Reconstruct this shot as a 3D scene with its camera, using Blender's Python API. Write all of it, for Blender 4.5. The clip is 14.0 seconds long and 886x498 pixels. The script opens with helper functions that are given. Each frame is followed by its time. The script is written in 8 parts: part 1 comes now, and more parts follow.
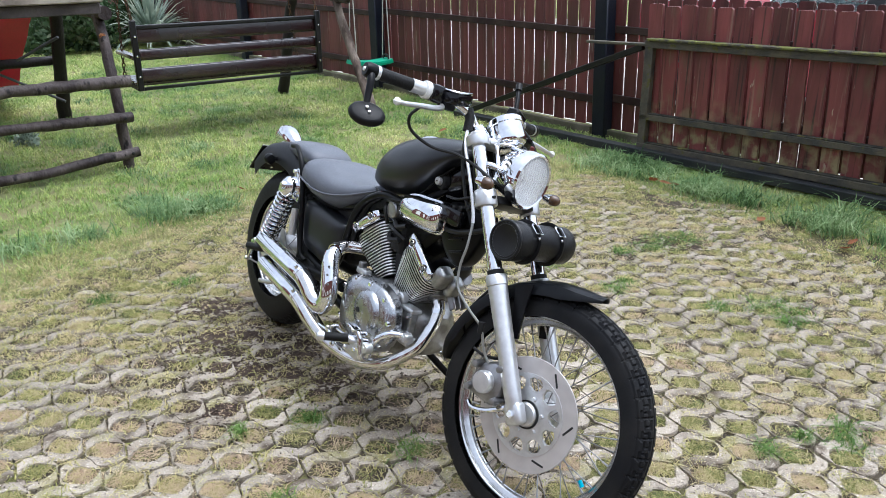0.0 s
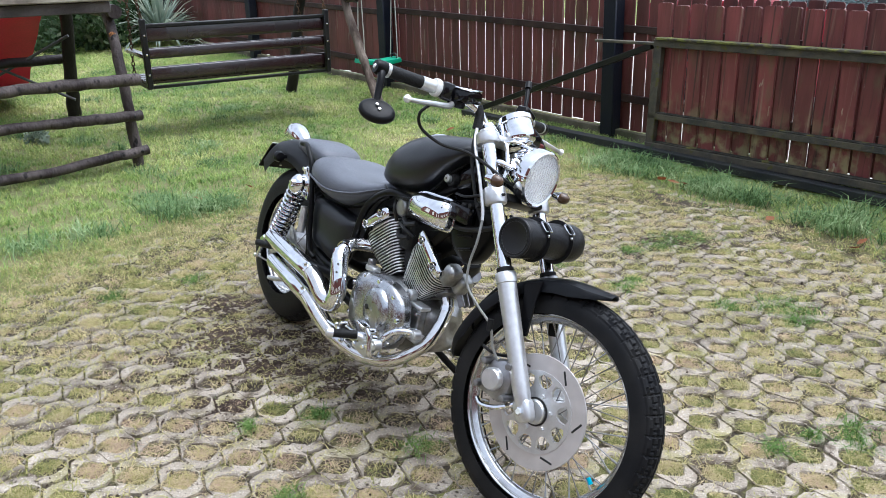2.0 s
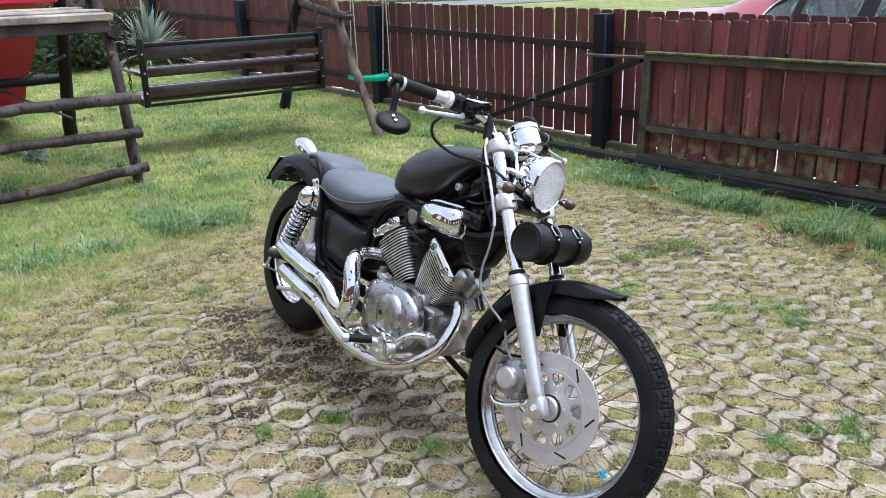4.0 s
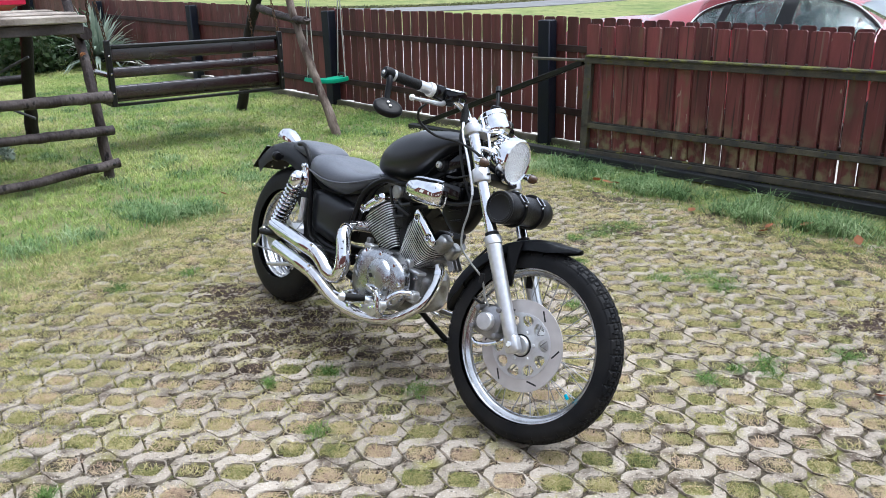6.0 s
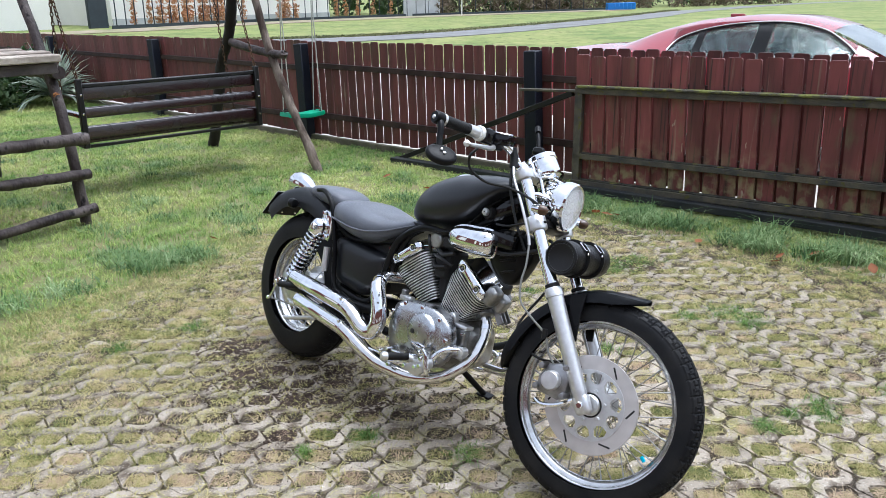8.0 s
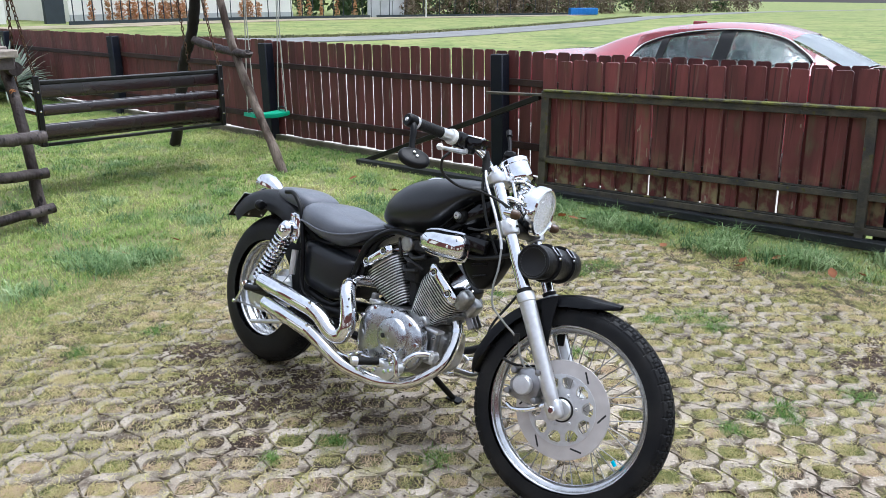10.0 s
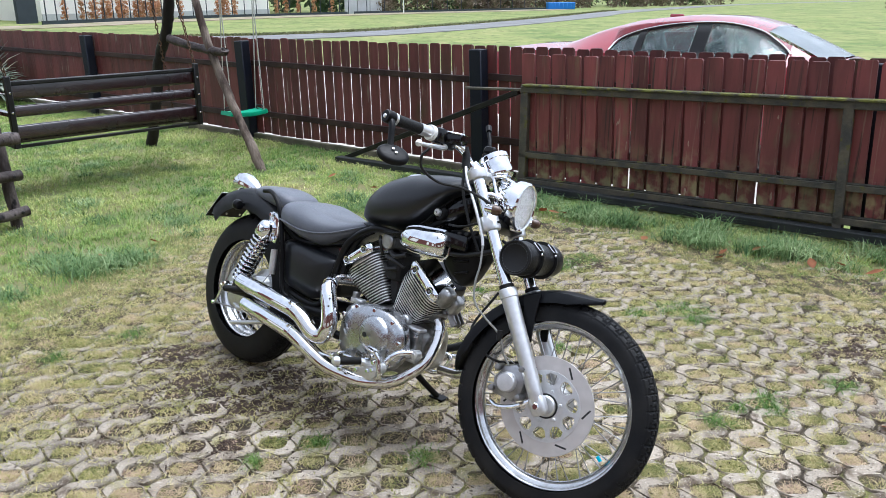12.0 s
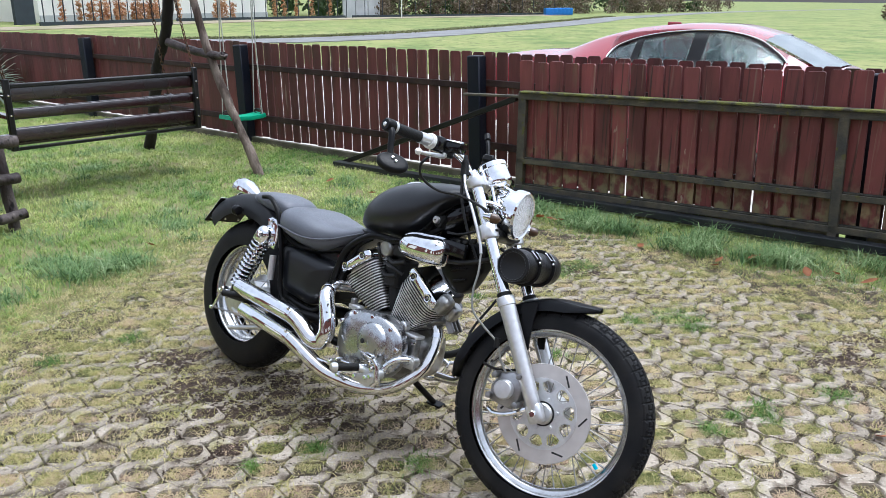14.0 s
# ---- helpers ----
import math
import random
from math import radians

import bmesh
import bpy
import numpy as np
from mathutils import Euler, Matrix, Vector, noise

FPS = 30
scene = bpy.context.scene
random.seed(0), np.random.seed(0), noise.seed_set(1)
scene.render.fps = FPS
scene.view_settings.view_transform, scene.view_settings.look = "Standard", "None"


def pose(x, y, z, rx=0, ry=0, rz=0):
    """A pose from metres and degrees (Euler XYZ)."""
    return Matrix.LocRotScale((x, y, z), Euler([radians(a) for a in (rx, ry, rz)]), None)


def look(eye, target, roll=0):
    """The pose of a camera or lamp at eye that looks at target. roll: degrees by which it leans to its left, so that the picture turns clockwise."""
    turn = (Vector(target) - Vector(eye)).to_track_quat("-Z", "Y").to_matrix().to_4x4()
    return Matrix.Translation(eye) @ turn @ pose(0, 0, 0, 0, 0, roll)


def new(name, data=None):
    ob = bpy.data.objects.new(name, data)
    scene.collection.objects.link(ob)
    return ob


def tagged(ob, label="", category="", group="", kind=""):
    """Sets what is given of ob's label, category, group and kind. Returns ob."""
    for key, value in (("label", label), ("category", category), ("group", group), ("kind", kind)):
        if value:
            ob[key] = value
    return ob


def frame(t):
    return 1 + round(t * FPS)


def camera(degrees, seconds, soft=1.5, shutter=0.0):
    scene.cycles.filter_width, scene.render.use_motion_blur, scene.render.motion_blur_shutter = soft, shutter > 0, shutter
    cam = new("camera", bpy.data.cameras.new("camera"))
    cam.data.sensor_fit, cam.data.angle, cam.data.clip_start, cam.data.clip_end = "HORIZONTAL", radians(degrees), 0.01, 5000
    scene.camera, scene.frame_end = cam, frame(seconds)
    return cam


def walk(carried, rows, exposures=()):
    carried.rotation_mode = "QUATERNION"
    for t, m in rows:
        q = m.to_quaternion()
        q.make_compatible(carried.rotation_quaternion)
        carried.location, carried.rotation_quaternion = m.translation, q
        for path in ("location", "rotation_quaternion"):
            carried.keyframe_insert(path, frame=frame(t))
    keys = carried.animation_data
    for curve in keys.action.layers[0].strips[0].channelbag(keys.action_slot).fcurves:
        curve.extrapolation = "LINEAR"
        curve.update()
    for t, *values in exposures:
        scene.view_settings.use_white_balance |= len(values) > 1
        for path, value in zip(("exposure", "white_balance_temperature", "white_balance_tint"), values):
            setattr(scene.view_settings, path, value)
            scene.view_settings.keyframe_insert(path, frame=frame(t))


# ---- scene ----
cam = camera(58.8, 14.0, soft=0.6)
PATH = [
    (0, (0.114, 0.091, 1.46), (0.051, 1.953, 0.734), -0.2),
    (0.5, (0.117, 0.089, 1.457), (0.04, 1.949, 0.726), -0.2),
    (1, (0.127, 0.091, 1.455), (0.046, 1.948, 0.717), -0.2),
    (1.5, (0.112, 0.084, 1.457), (0.031, 1.942, 0.721), -0.1),
    (2, (0.107, 0.084, 1.456), (0.027, 1.945, 0.729), -0.2),
    (2.5, (0.102, 0.078, 1.457), (0.026, 1.947, 0.748), -0.3),
    (5, (-0.073, -0.145, 1.46), (-0.067, 1.733, 0.773), -0.3),
    (5.5, (-0.123, -0.27, 1.463), (-0.073, 1.609, 0.779), 0.1),
    (6, (-0.108, -0.434, 1.475), (-0.004, 1.446, 0.8), 0.1),
    (6.5, (-0.162, -0.437, 1.484), (-0.015, 1.445, 0.825), -0.3),
    (7, (-0.316, -0.325, 1.5), (-0.126, 1.56, 0.859), -0.7),
    (7.5, (-0.387, -0.238, 1.503), (-0.173, 1.65, 0.879), -0.7),
    (8, (-0.416, -0.208, 1.503), (-0.189, 1.682, 0.889), -0.5),
    (10.5, (-0.444, -0.176, 1.503), (-0.107, 1.698, 0.893), 0.7),
    (11, (-0.447, -0.166, 1.502), (-0.102, 1.706, 0.887), 0.6),
    (11.5, (-0.444, -0.166, 1.505), (-0.09, 1.702, 0.887), 0.4),
    (12, (-0.435, -0.162, 1.499), (-0.069, 1.704, 0.881), 0.1),
    (12.5, (-0.431, -0.16, 1.501), (-0.055, 1.705, 0.886), 0.1),
    (13, (-0.433, -0.157, 1.505), (-0.051, 1.708, 0.894), 0.2),
    (13.5, (-0.438, -0.159, 1.508), (-0.054, 1.707, 0.901), 0.4),
    (14, (-0.444, -0.171, 1.514), (-0.068, 1.696, 0.906), 0.6),
]
EXPOSURES = [(0, 0.98, 5650, 10), (14, 0.98, 5650, 10)]
walk(cam, [(t, look(eye, target, roll)) for t, eye, target, roll in PATH], EXPOSURES)

# ---- daylight: an overcast sky with a soft sun ----
SUN_ELEV, SUN_TURN = 76, 75
world = bpy.data.worlds.new("overcast")
scene.world = world
world.use_nodes = True
wn = world.node_tree.nodes
sky = wn.new("ShaderNodeTexSky")
sky.sky_type, sky.sun_disc = "NISHITA", False
sky.sun_elevation, sky.sun_rotation = radians(SUN_ELEV), radians(SUN_TURN)
sky.dust_density, sky.air_density = 4.0, 1.0
pale = wn.new("ShaderNodeHueSaturation")
pale.inputs["Saturation"].default_value = 0.22
world.node_tree.links.new(sky.outputs["Color"], pale.inputs["Color"])
world.node_tree.links.new(pale.outputs["Color"], wn["Background"].inputs["Color"])
wn["Background"].inputs["Strength"].default_value = 0.15
sun = new("sun", bpy.data.lights.new("sun", "SUN"))
sun.data.energy, sun.data.angle, sun.data.color = 1.3, radians(65), (1.0, 0.97, 0.92)
_a, _e = radians(SUN_TURN), radians(SUN_ELEV)
sun.matrix_world = look((0, 0, 20), (-20 * math.sin(_a) * math.cos(_e), -20 * math.cos(_a) * math.cos(_e), 20 - 20 * math.sin(_e)))

# ---- materials ----
def mat(name, colour, rough=0.6, metal=0.0, second=None, scale=6.0, fine=60.0, bump=0.0, bump_scale=80.0, rough_var=0.12, island=0.0, obj_random=0.0, coat=0.0, stretch=(1, 1, 1), amount=0.5, spec=0.3, contrast=(0.35, 0.65), wear=None, in_place=False, foot=None):
    """A surface with colour changes at two scales, uneven roughness and a fine relief."""
    m = bpy.data.materials.new(name)
    m.use_nodes = True
    nt, nd, ln = m.node_tree, m.node_tree.nodes, m.node_tree.links.new
    b = nd["Principled BSDF"]
    b.inputs["Roughness"].default_value, b.inputs["Metallic"].default_value = rough, metal
    b.inputs["Coat Weight"].default_value = coat
    b.inputs["Specular IOR Level"].default_value = spec
    co = nd.new("ShaderNodeTexCoord")
    mp = nd.new("ShaderNodeMapping")
    mp.inputs["Scale"].default_value = stretch
    place = nd.new("ShaderNodeNewGeometry").outputs["Position"] if in_place else co.outputs["Object"]
    ln(place, mp.inputs["Vector"])
    n1, n2 = nd.new("ShaderNodeTexNoise"), nd.new("ShaderNodeTexNoise")
    n1.inputs["Scale"].default_value, n1.inputs["Detail"].default_value = scale, 4
    n2.inputs["Scale"].default_value, n2.inputs["Detail"].default_value = fine, 3
    for n in (n1, n2):
        ln(mp.outputs["Vector"], n.inputs["Vector"])
    ramp = nd.new("ShaderNodeMapRange")
    ramp.inputs["From Min"].default_value, ramp.inputs["From Max"].default_value = contrast
    ln(n1.outputs["Fac"], ramp.inputs["Value"])
    mx = nd.new("ShaderNodeMix")
    mx.data_type = "RGBA"
    mx.inputs["A"].default_value = (*colour, 1)
    mx.inputs["B"].default_value = (*(second or [c * 0.7 for c in colour]), 1)
    k = nd.new("ShaderNodeMath")
    k.operation = "MULTIPLY"
    k.inputs[1].default_value = amount * 2 if second else amount
    k.use_clamp = True
    ln(ramp.outputs["Result"], k.inputs[0])
    ln(k.outputs[0], mx.inputs["Factor"])
    hs = nd.new("ShaderNodeHueSaturation")
    top = mx.outputs["Result"]
    for w_col, w_scale, w_from, w_to, w_stretch in (wear or ()):
        wm, wx, wr, wk = nd.new("ShaderNodeMapping"), nd.new("ShaderNodeTexNoise"), nd.new("ShaderNodeMapRange"), nd.new("ShaderNodeMix")
        wm.inputs["Scale"].default_value, wm.inputs["Location"].default_value = w_stretch, (w_scale, 3.7, 1.3)
        ln(place, wm.inputs["Vector"]), ln(wm.outputs["Vector"], wx.inputs["Vector"])
        wx.inputs["Scale"].default_value, wx.inputs["Detail"].default_value = w_scale, 5
        wr.inputs["From Min"].default_value, wr.inputs["From Max"].default_value = w_from, w_to
        ln(wx.outputs["Fac"], wr.inputs["Value"])
        wk.data_type = "RGBA"
        ln(wr.outputs["Result"], wk.inputs["Factor"]), ln(top, wk.inputs["A"])
        wk.inputs["B"].default_value = (*w_col, 1)
        top = wk.outputs["Result"]
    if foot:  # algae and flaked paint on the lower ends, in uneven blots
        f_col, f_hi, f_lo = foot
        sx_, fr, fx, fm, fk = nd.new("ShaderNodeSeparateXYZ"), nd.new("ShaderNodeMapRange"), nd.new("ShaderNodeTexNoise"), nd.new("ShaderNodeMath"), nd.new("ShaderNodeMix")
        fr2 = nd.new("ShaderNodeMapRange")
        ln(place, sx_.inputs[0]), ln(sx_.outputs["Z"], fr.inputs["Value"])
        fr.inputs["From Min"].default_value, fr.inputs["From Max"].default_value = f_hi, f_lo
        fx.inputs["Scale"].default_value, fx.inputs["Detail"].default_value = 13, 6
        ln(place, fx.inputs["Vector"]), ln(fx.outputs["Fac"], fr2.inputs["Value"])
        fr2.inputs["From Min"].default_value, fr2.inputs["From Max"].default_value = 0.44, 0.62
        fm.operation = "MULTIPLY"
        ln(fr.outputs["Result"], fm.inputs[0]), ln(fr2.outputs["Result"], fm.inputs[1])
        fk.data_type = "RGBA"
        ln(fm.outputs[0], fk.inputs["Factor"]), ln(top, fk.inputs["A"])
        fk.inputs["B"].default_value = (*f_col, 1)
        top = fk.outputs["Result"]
    ln(top, hs.inputs["Color"])
    # brightness: fine grain, plus a step for each piece
    v = nd.new("ShaderNodeMapRange")
    v.inputs["To Min"].default_value, v.inputs["To Max"].default_value = 0.82, 1.18
    ln(n2.outputs["Fac"], v.inputs["Value"])
    last = v.outputs["Result"]
    for node, sock, amt in (("ShaderNodeNewGeometry", "Random Per Island", island), ("ShaderNodeObjectInfo", "Random", obj_random)):
        if amt:
            src, r, mu = nd.new(node), nd.new("ShaderNodeMapRange"), nd.new("ShaderNodeMath")
            r.inputs["To Min"].default_value, r.inputs["To Max"].default_value = 1 - amt, 1 + amt
            ln(src.outputs[sock], r.inputs["Value"])
            mu.operation = "MULTIPLY"
            ln(last, mu.inputs[0]), ln(r.outputs["Result"], mu.inputs[1])
            last = mu.outputs[0]
    ln(last, hs.inputs["Value"])
    ln(hs.outputs["Color"], b.inputs["Base Color"])
    rr = nd.new("ShaderNodeMapRange")
    rr.inputs["To Min"].default_value, rr.inputs["To Max"].default_value = max(0.02, rough - rough_var), min(1, rough + rough_var)
    ln(n1.outputs["Fac"], rr.inputs["Value"])
    ln(rr.outputs["Result"], b.inputs["Roughness"])
    if bump:
        n3, bp = nd.new("ShaderNodeTexNoise"), nd.new("ShaderNodeBump")
        n3.inputs["Scale"].default_value, n3.inputs["Detail"].default_value = bump_scale, 4
        ln(mp.outputs["Vector"], n3.inputs["Vector"])
        bp.inputs["Strength"].default_value, bp.inputs["Distance"].default_value = bump, 0.01
        ln(n3.outputs["Fac"], bp.inputs["Height"])
        ln(bp.outputs["Normal"], b.inputs["Normal"])
    return m


def grass_mat(name, colours, patch=1.2):
    """Blades: each blade takes its own shade between the given colours, and patches drift over the ground."""
    m = bpy.data.materials.new(name)
    m.use_nodes = True
    nd, ln = m.node_tree.nodes, m.node_tree.links.new
    b = nd["Principled BSDF"]
    b.inputs["Roughness"].default_value = 0.55
    b.inputs["Specular IOR Level"].default_value = 0.25
    g, co, n1, add, ramp = (nd.new("ShaderNode" + k) for k in ("NewGeometry", "TexCoord", "TexNoise", "Math", "ValToRGB"))
    n1.inputs["Scale"].default_value, n1.inputs["Detail"].default_value = patch, 3
    ln(co.outputs["Object"], n1.inputs["Vector"])
    mr, mr2 = nd.new("ShaderNodeMapRange"), nd.new("ShaderNodeMapRange")
    mr.inputs["From Min"].default_value, mr.inputs["From Max"].default_value = 0.34, 0.66
    mr.inputs["To Max"].default_value = 0.5
    ln(n1.outputs["Fac"], mr.inputs["Value"])
    mr2.inputs["To Max"].default_value = 0.5
    ln(g.outputs["Random Per Island"], mr2.inputs["Value"])
    ln(mr.outputs["Result"], add.inputs[0]), ln(mr2.outputs["Result"], add.inputs[1])
    e = ramp.color_ramp.elements
    while len(e) < len(colours):
        e.new(0.5)
    for i, c in enumerate(colours):
        e[i].position, e[i].color = i / (len(colours) - 1), (*c, 1)
    ln(add.outputs[0], ramp.inputs["Fac"])
    ln(ramp.outputs["Color"], b.inputs["Base Color"])
    tr, ms = nd.new("ShaderNodeBsdfTranslucent"), nd.new("ShaderNodeMixShader")
    ln(ramp.outputs["Color"], tr.inputs["Color"])
    ms.inputs["Fac"].default_value = 0.3
    ln(b.outputs["BSDF"], ms.inputs[1]), ln(tr.outputs["BSDF"], ms.inputs[2])
    ln(ms.outputs["Shader"], nd["Material Output"].inputs["Surface"])
    return m


def glass_mat(name, colour=(1, 1, 1), rough=0.02, ior=1.45):
    m = bpy.data.materials.new(name)
    m.use_nodes = True
    b = m.node_tree.nodes["Principled BSDF"]
    b.inputs["Base Color"].default_value = (*colour, 1)
    b.inputs["Roughness"].default_value, b.inputs["Transmission Weight"].default_value, b.inputs["IOR"].default_value = rough, 1.0, ior
    return m


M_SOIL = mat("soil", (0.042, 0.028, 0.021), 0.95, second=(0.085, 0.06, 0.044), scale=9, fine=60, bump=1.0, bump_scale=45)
M_CONCRETE = mat("paver_concrete", (0.44, 0.385, 0.315), 0.92, second=(0.27, 0.228, 0.175), scale=3.0, fine=150, bump=0.7, bump_scale=190, contrast=(0.3, 0.7), wear=(((0.1, 0.075, 0.052), 11, 0.5, 0.68, (1, 1, 1)), ((0.24, 0.22, 0.08), 7, 0.55, 0.72, (1, 1, 1)), ((0.06, 0.045, 0.03), 45, 0.6, 0.7, (1, 1, 1)), ((0.13, 0.11, 0.085), 130, 0.6, 0.68, (1, 1, 1)), ((0.6, 0.55, 0.47), 160, 0.61, 0.68, (1, 1, 1))), obj_random=0.13, island=0.13, in_place=True)
M_KERB = mat("kerb_concrete", (0.16, 0.14, 0.105), 0.9, second=(0.075, 0.075, 0.045), scale=5, bump=0.6, bump_scale=40)
M_FENCE = mat("fence_paint", (0.13, 0.037, 0.035), 0.5, second=(0.078, 0.026, 0.022), spec=0.4, scale=7, fine=30, stretch=(1, 1, 0.15), bump=0.4, bump_scale=40, obj_random=0.22, island=0.2, wear=(((0.17, 0.12, 0.095), 26, 0.63, 0.7, (1, 1, 0.12)), ((0.042, 0.035, 0.013), 3.0, 0.62, 0.8, (1, 1, 0.5))))
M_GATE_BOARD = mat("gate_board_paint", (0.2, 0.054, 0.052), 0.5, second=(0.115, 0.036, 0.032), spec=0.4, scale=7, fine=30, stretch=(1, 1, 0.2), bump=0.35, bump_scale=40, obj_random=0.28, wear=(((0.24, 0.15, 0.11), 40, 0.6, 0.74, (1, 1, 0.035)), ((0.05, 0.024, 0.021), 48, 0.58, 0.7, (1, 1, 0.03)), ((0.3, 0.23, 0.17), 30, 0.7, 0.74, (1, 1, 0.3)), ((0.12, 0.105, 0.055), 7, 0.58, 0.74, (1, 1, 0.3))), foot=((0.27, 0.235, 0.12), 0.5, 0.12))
M_RAIL = mat("fence_rail", (0.02, 0.008, 0.008), 0.6, second=(0.05, 0.03, 0.024), scale=6, bump=0.3)
M_POST = mat("black_post", (0.0055, 0.008, 0.016), 0.45, second=(0.01, 0.012, 0.018), scale=5, bump=0.2, spec=0.25)
M_STEEL = mat("mossy_steel", (0.05, 0.048, 0.044), 0.6, second=(0.105, 0.092, 0.064), scale=9, wear=(((0.09, 0.085, 0.022), 16, 0.62, 0.68, (1, 1, 1)),), fine=70, bump=0.5, bump_scale=50)
M_RAIL_EDGE = mat("worn_rail_edge", (0.05, 0.048, 0.036), 0.8, second=(0.02, 0.019, 0.015), scale=14, bump=0.6, wear=(((0.12, 0.115, 0.03), 9, 0.62, 0.68, (1, 1, 1)),))
M_MOSS = mat("moss", (0.17, 0.175, 0.05), 0.95, second=(0.085, 0.078, 0.062), scale=12, bump=1.0, bump_scale=70, contrast=(0.42, 0.56))
M_LOG = mat("weathered_log", (0.03, 0.021, 0.02), 0.6, second=(0.12, 0.098, 0.09), scale=7, fine=60, stretch=(1, 1, 0.6), bump=1.0, bump_scale=45, contrast=(0.4, 0.68), amount=0.4, wear=(((0.012, 0.009, 0.009), 22, 0.58, 0.66, (1, 1, 0.5)),))
M_LOG_GREY = mat("bare_grey_log", (0.2, 0.16, 0.13), 0.85, second=(0.055, 0.038, 0.03), scale=9, fine=60, stretch=(1, 1, 0.18), bump=1.0, bump_scale=70, contrast=(0.42, 0.62))
M_SLAT = mat("varnished_slat", (0.02, 0.0055, 0.006), 0.25, second=(0.01, 0.004, 0.0045), scale=4, fine=40, bump=0.2, bump_scale=30, spec=0.7, coat=0.5)
M_BLACK_IRON = mat("black_iron", (0.006, 0.006, 0.0065), 0.4, second=(0.015, 0.014, 0.013), bump=0.15)
M_CHAIN = mat("rusty_chain", (0.06, 0.045, 0.035), 0.5, metal=0.7, second=(0.12, 0.06, 0.03), scale=30)
M_PLASTIC_GREEN = mat("green_plastic", (0.02, 0.36, 0.2), 0.4, scale=8)
M_ROPE = mat("pale_rope", (0.45, 0.45, 0.4), 0.9, scale=40)
M_PLASTIC_RED = mat("red_plastic", (0.6, 0.009, 0.055), 0.35, second=(0.5, 0.012, 0.05), scale=3)
M_PLANK = mat("weathered_plank", (0.42, 0.37, 0.31), 0.85, second=(0.2, 0.165, 0.14), scale=5, fine=50, stretch=(1, 1, 1), bump=0.8, bump_scale=40)
M_JOIST = mat("grey_joist", (0.13, 0.11, 0.112), 0.75, second=(0.07, 0.058, 0.058), scale=6, fine=50, bump=0.6)
M_ASPHALT = mat("asphalt", (0.2, 0.2, 0.2), 0.9, second=(0.15, 0.15, 0.145), scale=0.8, fine=40, bump=0.3)
M_PALE_ROAD = mat("pale_concrete_road", (0.5, 0.48, 0.43), 0.9, second=(0.4, 0.38, 0.33), scale=1.0, fine=30, bump=0.2)
M_FIELD = mat("field_grass", (0.17, 0.21, 0.055), 0.95, second=(0.24, 0.245, 0.09), scale=0.35, fine=3.0, bump=0.8, bump_scale=6, wear=(((0.1, 0.15, 0.035), 0.45, 0.46, 0.66, (1, 1, 1)), ((0.3, 0.28, 0.12), 0.9, 0.56, 0.74, (1, 1, 1)), ((0.09, 0.12, 0.03), 3.0, 0.55, 0.66, (1, 1, 1))))
M_LAWN = mat("lawn_floor", (0.13, 0.15, 0.055), 0.95, second=(0.2, 0.175, 0.085), scale=1.5, fine=50, bump=0.8, bump_scale=50)
M_PLASTER = mat("white_plaster", (0.78, 0.76, 0.72), 0.85, scale=0.6, amount=0.2)
M_WOOD_DOOR = mat("wood_panel", (0.45, 0.22, 0.1), 0.6, scale=3)
M_DARK_SHEET = mat("dark_sheet", (0.035, 0.045, 0.055), 0.5, scale=2)
M_GREY_SHEET = mat("grey_sheet", (0.45, 0.46, 0.47), 0.5, scale=1)
M_BLUE = mat("blue_plastic", (0.03, 0.2, 0.6), 0.5, scale=3)
M_BARK = mat("bark", (0.1, 0.075, 0.055), 0.9, scale=8, bump=0.8, bump_scale=30)
M_LEAF_DARK = grass_mat("dark_leaves", [(0.02, 0.045, 0.015), (0.045, 0.08, 0.03), (0.09, 0.1, 0.05)], 0.8)
M_LEAF_BROWN = grass_mat("bare_brush", [(0.1, 0.07, 0.05), (0.17, 0.13, 0.09), (0.12, 0.12, 0.06)], 0.6)
M_LEAF_ORANGE = grass_mat("orange_needles", [(0.4, 0.17, 0.08), (0.55, 0.3, 0.16), (0.3, 0.2, 0.13)], 1.0)
M_YUCCA = grass_mat("yucca_leaves", [(0.14, 0.2, 0.16), (0.28, 0.34, 0.27), (0.48, 0.5, 0.4)], 2.0)
M_FIELD_GRASS = grass_mat("field_blades", [(0.15, 0.22, 0.06), (0.2, 0.25, 0.075), (0.29, 0.29, 0.11)], 0.3)
M_BANK = grass_mat("bank_grass", [(0.06, 0.07, 0.03), (0.12, 0.13, 0.05), (0.2, 0.18, 0.09)], 0.5)
M_BED = mat("dark_bedding_soil", (0.075, 0.058, 0.038), 0.95, second=(0.04, 0.032, 0.022), scale=9, fine=70, bump=1.0, bump_scale=80, wear=(((0.17, 0.17, 0.05), 5, 0.5, 0.7, (1, 1, 1)),))
M_GRASS = grass_mat("lawn_grass", [(0.04, 0.115, 0.028), (0.14, 0.255, 0.06), (0.28, 0.39, 0.1), (0.48, 0.51, 0.18), (0.78, 0.72, 0.4)], 1.1)
M_GRASS_LONG = grass_mat("long_grass", [(0.042, 0.088, 0.034), (0.105, 0.19, 0.066), (0.21, 0.31, 0.125), (0.46, 0.54, 0.31)], 2.6)
M_GRASS_DRY = grass_mat("dry_grass", [(0.16, 0.15, 0.05), (0.36, 0.31, 0.13), (0.62, 0.5, 0.32), (0.46, 0.33, 0.24), (0.15, 0.1, 0.07)], 5.5)
